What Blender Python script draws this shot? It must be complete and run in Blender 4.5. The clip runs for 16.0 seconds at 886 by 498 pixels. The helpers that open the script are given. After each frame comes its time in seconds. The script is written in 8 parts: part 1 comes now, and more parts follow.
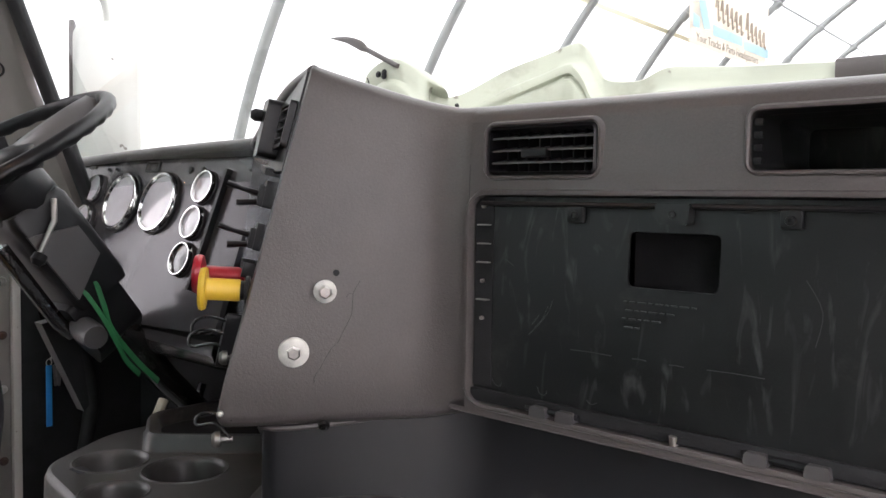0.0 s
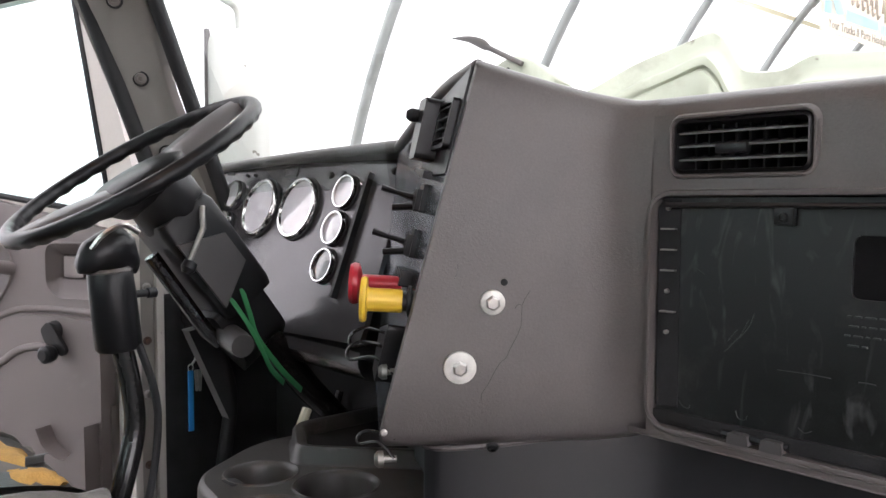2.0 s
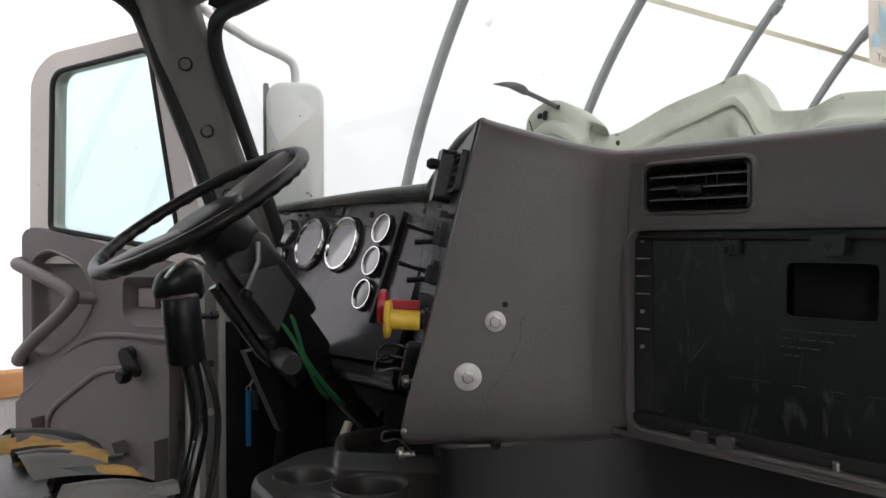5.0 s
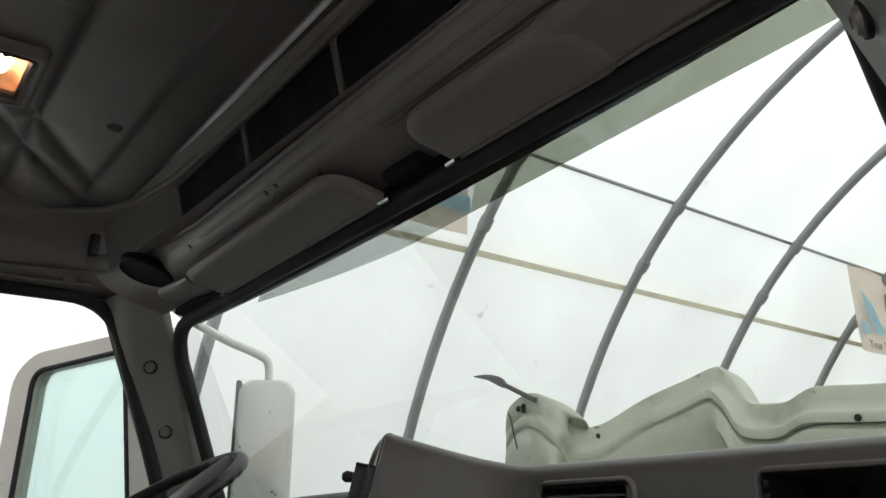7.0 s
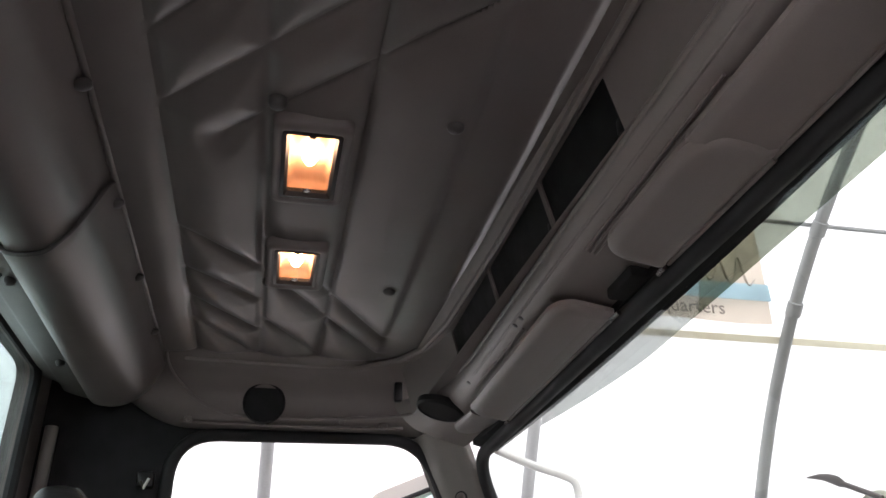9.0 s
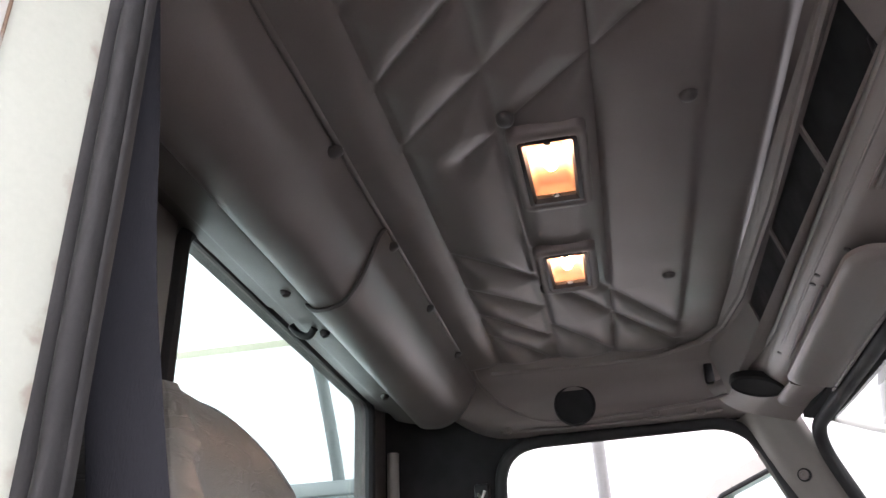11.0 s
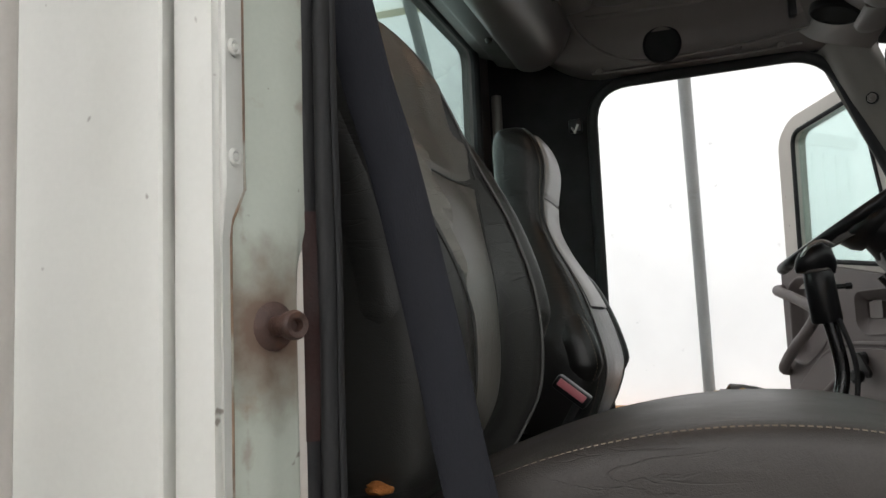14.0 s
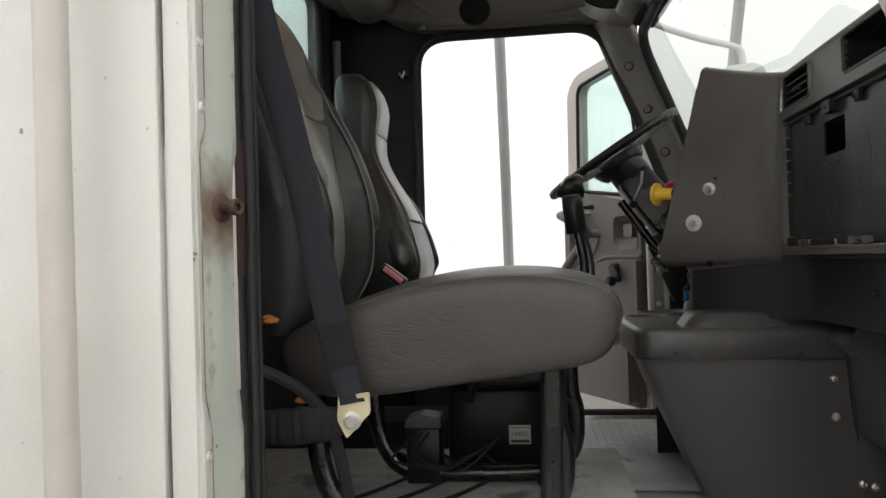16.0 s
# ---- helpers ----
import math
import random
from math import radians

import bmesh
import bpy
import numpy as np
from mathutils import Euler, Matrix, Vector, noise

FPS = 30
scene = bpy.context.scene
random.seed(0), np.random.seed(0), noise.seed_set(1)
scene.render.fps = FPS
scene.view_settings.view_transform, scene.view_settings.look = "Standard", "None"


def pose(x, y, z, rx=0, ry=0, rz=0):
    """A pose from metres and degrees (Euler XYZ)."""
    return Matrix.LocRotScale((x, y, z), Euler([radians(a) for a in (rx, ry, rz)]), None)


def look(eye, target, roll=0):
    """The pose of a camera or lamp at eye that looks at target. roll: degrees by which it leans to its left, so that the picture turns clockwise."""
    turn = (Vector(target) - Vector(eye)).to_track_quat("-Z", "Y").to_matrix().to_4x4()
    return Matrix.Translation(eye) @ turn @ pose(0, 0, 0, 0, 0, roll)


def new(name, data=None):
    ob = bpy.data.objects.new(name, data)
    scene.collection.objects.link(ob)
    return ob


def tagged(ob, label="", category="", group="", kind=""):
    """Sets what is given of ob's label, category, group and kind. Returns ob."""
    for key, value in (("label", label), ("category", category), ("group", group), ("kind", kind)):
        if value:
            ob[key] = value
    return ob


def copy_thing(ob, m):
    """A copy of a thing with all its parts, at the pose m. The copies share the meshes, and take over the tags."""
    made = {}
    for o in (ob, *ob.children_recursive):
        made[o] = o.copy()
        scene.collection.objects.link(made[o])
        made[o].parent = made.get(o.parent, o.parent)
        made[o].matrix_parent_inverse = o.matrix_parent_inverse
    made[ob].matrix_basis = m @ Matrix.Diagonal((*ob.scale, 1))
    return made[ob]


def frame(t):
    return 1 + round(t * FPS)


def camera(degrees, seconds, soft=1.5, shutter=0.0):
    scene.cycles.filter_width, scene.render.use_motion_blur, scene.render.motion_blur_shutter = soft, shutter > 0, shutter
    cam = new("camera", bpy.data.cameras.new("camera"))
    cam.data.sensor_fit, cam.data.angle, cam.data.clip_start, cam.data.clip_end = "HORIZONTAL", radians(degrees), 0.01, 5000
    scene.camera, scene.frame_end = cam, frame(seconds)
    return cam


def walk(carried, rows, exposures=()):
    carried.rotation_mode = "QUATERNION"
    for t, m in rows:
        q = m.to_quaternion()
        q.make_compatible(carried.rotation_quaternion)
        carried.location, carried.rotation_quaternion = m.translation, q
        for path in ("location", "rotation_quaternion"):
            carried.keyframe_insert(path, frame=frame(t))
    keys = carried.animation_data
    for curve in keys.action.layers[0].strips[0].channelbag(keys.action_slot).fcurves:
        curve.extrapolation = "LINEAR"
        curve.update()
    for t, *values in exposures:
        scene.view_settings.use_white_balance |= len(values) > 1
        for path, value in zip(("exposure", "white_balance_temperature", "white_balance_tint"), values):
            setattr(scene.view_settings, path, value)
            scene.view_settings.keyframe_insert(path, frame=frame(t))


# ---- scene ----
cam = camera(57.5, 16.0)
PATH = [
    (0, (-0.07, -0.023, 1.764), (-1.381, 1.484, 1.652), 1.0),
    (0.5, (-0.127, -0.021, 1.765), (-1.463, 1.463, 1.654), 0.8),
    (1, (-0.15, -0.025, 1.768), (-1.529, 1.419, 1.656), 0.6),
    (1.5, (-0.168, -0.024, 1.768), (-1.607, 1.36, 1.655), 0.4),
    (2, (-0.178, -0.023, 1.766), (-1.671, 1.303, 1.654), 0.2),
    (2.5, (-0.178, -0.025, 1.764), (-1.715, 1.25, 1.654), 0.1),
    (3, (-0.179, -0.028, 1.763), (-1.745, 1.21, 1.653), -0.0),
    (3.2, (-0.178, -0.026, 1.764), (-1.752, 1.203, 1.651), -0.1),
    (5.3, (0.028, -0.108, 1.764), (-1.564, 1.103, 1.793), -0.1),
    (5.5, (0.048, -0.117, 1.767), (-1.54, 1.095, 1.857), -0.1),
    (6, (0.084, -0.098, 1.775), (-1.489, 1.108, 2.044), -0.2),
    (6.5, (0.106, -0.053, 1.793), (-1.44, 1.141, 2.224), -0.1),
    (7, (0.126, 0.007, 1.805), (-1.4, 1.122, 2.458), -0.1),
    (7.5, (0.167, 0.052, 1.786), (-1.413, 0.962, 2.607), -0.5),
    (8, (0.21, 0.05, 1.779), (-1.454, 0.711, 2.67), -1.0),
    (8.2, (0.236, 0.048, 1.771), (-1.445, 0.653, 2.672), -1.0),
    (10.3, (0.296, 0.129, 1.773), (-1.473, 0.053, 2.705), -1.9),
    (10.5, (0.298, 0.129, 1.777), (-1.465, -0.022, 2.709), -2.2),
    (11, (0.289, 0.131, 1.774), (-1.445, -0.212, 2.709), -2.6),
    (11.5, (0.28, 0.132, 1.757), (-1.433, -0.362, 2.663), -2.6),
    (12, (0.29, 0.133, 1.738), (-1.442, -0.464, 2.541), -2.4),
    (12.5, (0.333, 0.136, 1.707), (-1.446, -0.529, 2.335), -2.5),
    (13, (0.401, 0.144, 1.664), (-1.415, -0.547, 2.138), -2.4),
    (13.5, (0.469, 0.144, 1.622), (-1.379, -0.543, 1.962), -2.3),
    (14, (0.522, 0.151, 1.58), (-1.361, -0.486, 1.798), -2.3),
    (14.5, (0.61, 0.191, 1.542), (-1.302, -0.379, 1.669), -2.2),
    (15, (0.719, 0.223, 1.535), (-1.225, -0.243, 1.597), -1.9),
    (15.5, (0.848, 0.23, 1.526), (-1.126, -0.095, 1.569), -1.7),
    (16, (1.004, 0.235, 1.516), (-0.982, 0.009, 1.544), -1.6),
]
EXPOSURES = [(0.0, 2.6, 6400, 18), (0.5, 2.84, 6400, 18), (1.0, 3.05, 6350, 18), (1.5, 3.05, 6350, 18), (2.0, 2.75, 6350, 18), (2.5, 2.92, 6300, 18), (3.0, 2.95, 6300, 18), (5.5, 1.42, 6400, 15), (6.0, 1.48, 6450, 13), (6.5, 1.25, 6450, 9), (7.5, 1.25, 6400, 7), (8.0, 1.35, 6450, 11), (10.5, 2.9, 6350, 21), (11.0, 2.68, 6350, 21), (11.5, 1.85, 6350, 19), (12.0, 1.3, 6400, 15), (12.5, 1.25, 6400, 12), (13.5, 1.2, 6450, 10), (14.5, 1.36, 6500, 9), (16.0, 1.47, 6600, 9)]
walk(cam, [(t, look(eye, target, roll)) for t, eye, target, roll in PATH], EXPOSURES)

# ---- world and sun ----
world = bpy.data.worlds.new("overcast_sky")
scene.world = world
world.use_nodes = True
wn = world.node_tree.nodes
sky = wn.new("ShaderNodeTexSky")
sky.sky_type = "NISHITA"
sky.sun_disc = False
sky.sun_elevation = radians(48)
sky.sun_rotation = radians(80)
sky.air_density, sky.dust_density, sky.ozone_density = 1.0, 4.0, 1.0
haze = wn.new("ShaderNodeHueSaturation")
haze.inputs["Saturation"].default_value = 0.12
world.node_tree.links.new(sky.outputs[0], haze.inputs["Color"])
world.node_tree.links.new(haze.outputs[0], wn["Background"].inputs[0])
wn["Background"].inputs[1].default_value = 0.15
sun = new("sun", bpy.data.lights.new("sun", "SUN"))
sun.data.energy, sun.data.angle, sun.data.color = 1.2, radians(14), (1.0, 0.97, 0.93)
sun.matrix_world = look((-7, 5, 22), (0, 0, 0))


# ---- materials ----
def material(name, base, rough=0.6, metal=0.0, vary=0.15, scale=6.0, grain=250.0, bump=0.15, spec=0.5, stain=None, stain_at=0.62, stain_scale=3.0, coat=0.0, wear=0.0, speck=0.0, stretch=(1, 1, 1), bump_scale=0.001):
    m = bpy.data.materials.new(name)
    m.use_nodes = True
    nt = m.node_tree
    b = nt.nodes["Principled BSDF"]
    b.inputs["Metallic"].default_value = metal
    b.inputs["Specular IOR Level"].default_value = spec
    b.inputs["Coat Weight"].default_value = coat
    tc = nt.nodes.new("ShaderNodeTexCoord")
    mp = nt.nodes.new("ShaderNodeMapping")
    mp.inputs["Scale"].default_value = stretch
    nt.links.new(tc.outputs["Object"], mp.inputs["Vector"])
    big = nt.nodes.new("ShaderNodeTexNoise")
    big.inputs["Scale"].default_value = scale
    big.inputs["Detail"].default_value = 6
    fine = nt.nodes.new("ShaderNodeTexNoise")
    fine.inputs["Scale"].default_value = grain
    fine.inputs["Detail"].default_value = 3
    for n in (big, fine):
        nt.links.new(mp.outputs[0], n.inputs["Vector"])
    add = nt.nodes.new("ShaderNodeMath")
    add.operation = "MULTIPLY_ADD"
    add.inputs[1].default_value = 0.35
    nt.links.new(fine.outputs["Fac"], add.inputs[0])
    nt.links.new(big.outputs["Fac"], add.inputs[2])
    ramp = nt.nodes.new("ShaderNodeMapRange")
    ramp.inputs["From Min"].default_value, ramp.inputs["From Max"].default_value = 0.4, 0.95
    ramp.inputs["To Min"].default_value, ramp.inputs["To Max"].default_value = 1 - vary, 1 + vary
    nt.links.new(add.outputs[0], ramp.inputs["Value"])
    mul = nt.nodes.new("ShaderNodeVectorMath")
    mul.operation = "SCALE"
    mul.inputs[0].default_value = base
    nt.links.new(ramp.outputs[0], mul.inputs["Scale"])
    colour = mul.outputs[0]
    if stain:
        sn = nt.nodes.new("ShaderNodeTexNoise")
        sn.inputs["Scale"].default_value = stain_scale
        sn.inputs["Detail"].default_value = 8
        sn.inputs["Roughness"].default_value = 0.65
        nt.links.new(mp.outputs[0], sn.inputs["Vector"])
        sr = nt.nodes.new("ShaderNodeMapRange")
        sr.inputs["From Min"].default_value, sr.inputs["From Max"].default_value = stain_at, stain_at + 0.12
        nt.links.new(sn.outputs["Fac"], sr.inputs["Value"])
        mix = nt.nodes.new("ShaderNodeMix")
        mix.data_type = "RGBA"
        nt.links.new(sr.outputs[0], mix.inputs["Factor"])
        nt.links.new(colour, mix.inputs["A"])
        mix.inputs["B"].default_value = (*stain, 1)
        colour = mix.outputs["Result"]
    if speck:
        sk = nt.nodes.new("ShaderNodeTexNoise")
        sk.inputs["Scale"].default_value = speck
        sk.inputs["Detail"].default_value = 2
        nt.links.new(tc.outputs["Object"], sk.inputs["Vector"])
        kr = nt.nodes.new("ShaderNodeMapRange")
        kr.inputs["From Min"].default_value, kr.inputs["From Max"].default_value = 0.725, 0.76
        kr.inputs["To Max"].default_value = 0.8
        nt.links.new(sk.outputs["Fac"], kr.inputs["Value"])
        kx = nt.nodes.new("ShaderNodeMix")
        kx.data_type = "RGBA"
        nt.links.new(kr.outputs[0], kx.inputs["Factor"])
        nt.links.new(colour, kx.inputs["A"])
        kx.inputs["B"].default_value = (0.13, 0.105, 0.085, 1)
        colour = kx.outputs["Result"]
    if wear:
        wz = nt.nodes.new("ShaderNodeTexNoise")
        wz.inputs["Scale"].default_value = 7.0
        wz.inputs["Detail"].default_value = 3
        wz.inputs["Distortion"].default_value = 1.5
        wm = nt.nodes.new("ShaderNodeMapping")
        wm.inputs["Rotation"].default_value = (0.5, 0.9, 0.4)
        wm.inputs["Scale"].default_value = (6, 1, 1.6)
        nt.links.new(tc.outputs["Object"], wm.inputs["Vector"])
        nt.links.new(wm.outputs[0], wz.inputs["Vector"])
        wr = nt.nodes.new("ShaderNodeMapRange")
        wr.inputs["From Min"].default_value, wr.inputs["From Max"].default_value = 0.58, 0.74
        wr.inputs["To Max"].default_value = 0.28
        nt.links.new(wz.outputs["Fac"], wr.inputs["Value"])
        wx = nt.nodes.new("ShaderNodeMix")
        wx.data_type = "RGBA"
        nt.links.new(wr.outputs[0], wx.inputs["Factor"])
        nt.links.new(colour, wx.inputs["A"])
        wx.inputs["B"].default_value = (base[0] + wear, base[1] + wear, base[2] + wear, 1)
        colour = wx.outputs["Result"]
    nt.links.new(colour, b.inputs["Base Color"])
    rr = nt.nodes.new("ShaderNodeMapRange")
    rr.inputs["From Min"].default_value, rr.inputs["From Max"].default_value = 0.35, 0.7
    rr.inputs["To Min"].default_value, rr.inputs["To Max"].default_value = max(0.02, rough * 0.82), min(1, rough * 1.18)
    nt.links.new(big.outputs["Fac"], rr.inputs["Value"])
    nt.links.new(rr.outputs[0], b.inputs["Roughness"])
    if bump:
        bp = nt.nodes.new("ShaderNodeBump")
        bp.inputs["Strength"].default_value = bump
        bp.inputs["Distance"].default_value = bump_scale
        nt.links.new(fine.outputs["Fac"], bp.inputs["Height"])
        nt.links.new(bp.outputs[0], b.inputs["Normal"])
    return m


def wrinkled(name, base, rough, cell=28.0, depth=0.35, vary=0.15, stain=None, spec=0.4, crease=0.5, size=9.0):
    """Vinyl: a fine leather grain, with long thin creases in patches."""
    m = material(name, base, rough, vary=vary, scale=5, grain=420, bump=0.0, stain=stain, stain_at=0.66, stain_scale=4, spec=spec)
    nt = m.node_tree
    b = nt.nodes["Principled BSDF"]
    tc = nt.nodes["Texture Coordinate"]

    def op(kind, a, c, d=None):
        n = nt.nodes.new("ShaderNodeMath")
        n.operation = kind
        for k, v in enumerate((a, c, d)):
            if v is None:
                continue
            if isinstance(v, (int, float)):
                n.inputs[k].default_value = v
            else:
                nt.links.new(v, n.inputs[k])
        return n.outputs[0]

    def noise_node(scale, detail, distort=0.0, way=None):
        n = nt.nodes.new("ShaderNodeTexNoise")
        n.inputs["Scale"].default_value = scale
        n.inputs["Detail"].default_value = detail
        n.inputs["Distortion"].default_value = distort
        nt.links.new(way or tc.outputs["Object"], n.inputs["Vector"])
        return n.outputs["Fac"]

    flat = nt.nodes.new("ShaderNodeMapping")
    flat.inputs["Scale"].default_value = (1.0, 0.6, 2.4)
    nt.links.new(tc.outputs["Object"], flat.inputs["Vector"])
    soft = noise_node(cell, 4, 0.6)
    grain = nt.nodes.new("ShaderNodeTexVoronoi")
    grain.inputs["Scale"].default_value = 760
    nt.links.new(tc.outputs["Object"], grain.inputs["Vector"])
    lines = op("ABSOLUTE", op("SUBTRACT", noise_node(size, 3, 0.9, flat.outputs[0]), 0.5), 0.0)
    lines = op("MAXIMUM", op("SUBTRACT", 1.0, op("MULTIPLY", lines, 34.0)), 0.0)
    patch = nt.nodes.new("ShaderNodeMapRange")
    patch.inputs["From Min"].default_value, patch.inputs["From Max"].default_value = 0.42, 0.6
    nt.links.new(noise_node(3.3, 2), patch.inputs["Value"])
    lines = op("MULTIPLY", lines, patch.outputs[0])
    h = op("MULTIPLY_ADD", grain.outputs["Distance"], 0.13, op("MULTIPLY", soft, 0.8))
    h = op("SUBTRACT", h, op("MULTIPLY", lines, crease))
    bp = nt.nodes.new("ShaderNodeBump")
    bp.inputs["Strength"].default_value = depth
    bp.inputs["Distance"].default_value = 0.0022
    nt.links.new(h, bp.inputs["Height"])
    nt.links.new(bp.outputs[0], b.inputs["Normal"])
    return m


def glass_mat(name, tint=(0.93, 0.97, 0.95), rough=0.0, opacity=0.0):
    """Thin pane: clear transmission with a Fresnel gloss on top."""
    m = bpy.data.materials.new(name)
    m.use_nodes = True
    nt = m.node_tree
    nt.nodes.remove(nt.nodes["Principled BSDF"])
    out = nt.nodes["Material Output"]
    tr = nt.nodes.new("ShaderNodeBsdfTransparent")
    tr.inputs[0].default_value = (*tint, 1)
    gl = nt.nodes.new("ShaderNodeBsdfGlossy")
    gl.inputs["Roughness"].default_value = rough
    lw = nt.nodes.new("ShaderNodeLayerWeight")
    lw.inputs[0].default_value = 0.5
    pw = nt.nodes.new("ShaderNodeMath")
    pw.operation = "POWER"
    pw.inputs[1].default_value = 4.0
    nt.links.new(lw.outputs["Facing"], pw.inputs[0])
    fr = nt.nodes.new("ShaderNodeMapRange")
    fr.inputs["To Min"].default_value, fr.inputs["To Max"].default_value = 0.05, 0.9
    nt.links.new(pw.outputs[0], fr.inputs["Value"])
    mix = nt.nodes.new("ShaderNodeMixShader")
    nt.links.new(fr.outputs[0], mix.inputs[0])
    nt.links.new(tr.outputs[0], mix.inputs[1])
    nt.links.new(gl.outputs[0], mix.inputs[2])
    if opacity:
        df = nt.nodes.new("ShaderNodeBsdfDiffuse")
        df.inputs[0].default_value = (0.6, 0.62, 0.6, 1)
        mx = nt.nodes.new("ShaderNodeMixShader")
        mx.inputs[0].default_value = opacity
        nt.links.new(mix.outputs[0], mx.inputs[1])
        nt.links.new(df.outputs[0], mx.inputs[2])
        mix = mx
    nt.links.new(mix.outputs[0], out.inputs[0])
    return m


def membrane(name):
    """White woven shelter film: part of the daylight passes through it."""
    m = bpy.data.materials.new(name)
    m.use_nodes = True
    nt = m.node_tree
    nt.nodes.remove(nt.nodes["Principled BSDF"])
    out = nt.nodes["Material Output"]
    tc = nt.nodes.new("ShaderNodeTexCoord")
    no = nt.nodes.new("ShaderNodeTexNoise")
    no.inputs["Scale"].default_value = 1.3
    no.inputs["Detail"].default_value = 7
    nt.links.new(tc.outputs["Object"], no.inputs["Vector"])
    mr = nt.nodes.new("ShaderNodeMapRange")
    mr.inputs["To Min"].default_value, mr.inputs["To Max"].default_value = 0.84, 0.96
    mr.inputs["From Min"].default_value, mr.inputs["From Max"].default_value = 0.3, 0.7
    nt.links.new(no.outputs["Fac"], mr.inputs["Value"])
    sp = nt.nodes.new("ShaderNodeTexNoise")
    sp.inputs["Scale"].default_value = 9.0
    sp.inputs["Detail"].default_value = 4
    nt.links.new(tc.outputs["Object"], sp.inputs["Vector"])
    sm = nt.nodes.new("ShaderNodeMapRange")
    sm.inputs["From Min"].default_value, sm.inputs["From Max"].default_value = 0.70, 0.76
    sm.inputs["To Min"].default_value, sm.inputs["To Max"].default_value = 1.0, 0.72
    nt.links.new(sp.outputs["Fac"], sm.inputs["Value"])
    sx = nt.nodes.new("ShaderNodeMath")
    sx.operation = "MULTIPLY"
    nt.links.new(mr.outputs[0], sx.inputs[0])
    nt.links.new(sm.outputs[0], sx.inputs[1])
    cb = nt.nodes.new("ShaderNodeCombineColor")
    for i in range(3):
        nt.links.new(sx.outputs[0], cb.inputs[i])
    tl = nt.nodes.new("ShaderNodeBsdfTranslucent")
    df = nt.nodes.new("ShaderNodeBsdfDiffuse")
    mix = nt.nodes.new("ShaderNodeMixShader")
    mix.inputs[0].default_value = 0.35
    for n in (tl, df):
        nt.links.new(cb.outputs[0], n.inputs[0])
    nt.links.new(tl.outputs[0], mix.inputs[1])
    nt.links.new(df.outputs[0], mix.inputs[2])
    nt.links.new(mix.outputs[0], out.inputs[0])
    return m


def glowing(name, colour, strength):
    m = bpy.data.materials.new(name)
    m.use_nodes = True
    b = m.node_tree.nodes["Principled BSDF"]
    b.inputs["Base Color"].default_value = (*colour, 1)
    b.inputs["Emission Color"].default_value = (*colour, 1)
    b.inputs["Emission Strength"].default_value = strength
    return m


DASH = wrinkled("dash_vinyl", (0.088, 0.0775, 0.0745), 0.36, cell=300, depth=0.24, vary=0.25, crease=0.0, stain=(0.115, 0.108, 0.105))
OLDDASH = material("console_plastic", (0.062, 0.058, 0.058), 0.42, vary=0.2, scale=3, grain=700, bump=0.35, stain=(0.085, 0.08, 0.078), stain_at=0.63, stain_scale=5)
BLACK = material("black_plastic", (0.010, 0.010, 0.011), 0.36, spec=0.27, vary=0.2, scale=8, grain=500, bump=0.12, stain=(0.022, 0.021, 0.021), stain_at=0.66)
DUSTY = material("scuffed_black_plastic", (0.010, 0.011, 0.011), 0.40, spec=0.4, vary=0.35, wear=0.13, scale=7, grain=400, bump=0.15, stain=(0.028, 0.028, 0.027), stain_at=0.58, stain_scale=9)
PANEL = material("gauge_panel_paint", (0.085, 0.080, 0.086), 0.215, metal=0.45, spec=0.7, vary=0.12, scale=4, grain=300, bump=0.08)
PLATE = material("switch_plate", (0.30, 0.33, 0.37), 0.2, metal=0.9, vary=0.25, scale=18, grain=300, bump=0.05, stain=(0.2, 0.17, 0.14), stain_at=0.68, stain_scale=14)
RUBBER = material("black_rubber", (0.018, 0.018, 0.019), 0.7, spec=0.3, vary=0.3, scale=12, grain=300, bump=0.3, stain=(0.03, 0.026, 0.024), stain_at=0.68, stain_scale=16)
STEEL = material("zinc_steel", (0.55, 0.53, 0.5), 0.35, metal=1.0, vary=0.2, scale=60, grain=800, bump=0.1)
WASHER = material("washer_zinc", (0.62, 0.61, 0.57), 0.5, metal=0.35, vary=0.15, scale=80, grain=900, bump=0.1, stain=(0.32, 0.29, 0.24), stain_at=0.62, stain_scale=60)
CHROME = material("chrome", (0.75, 0.74, 0.73), 0.12, metal=1.0, vary=0.05, bump=0.0)
HEAD = wrinkled("headliner_vinyl", (0.130, 0.113, 0.109), 0.345, cell=16, depth=0.22, vary=0.12, spec=0.5, crease=0.0)
HARD = material("headliner_plastic", (0.180, 0.155, 0.147), 0.42, vary=0.12, scale=4, grain=600, bump=0.2, stain=(0.16, 0.145, 0.13), stain_at=0.64)
TRIMGREY = material("grey_interior_trim", (0.20, 0.185, 0.17), 0.5, vary=0.12, scale=5, grain=600, bump=0.2, stain=(0.15, 0.13, 0.115), stain_at=0.64)
DOORTRIM = material("door_trim_plastic", (0.128, 0.108, 0.104), 0.5, vary=0.16, scale=4, grain=700, bump=0.3, stain=(0.165, 0.145, 0.137), stain_at=0.63, stain_scale=6)
WHITE = material("aged_white_paint", (0.56, 0.56, 0.525), 0.35, vary=0.06, scale=3, grain=200, bump=0.04, stain=(0.42, 0.405, 0.355), stain_at=0.64, stain_scale=4, coat=0.15, speck=42)
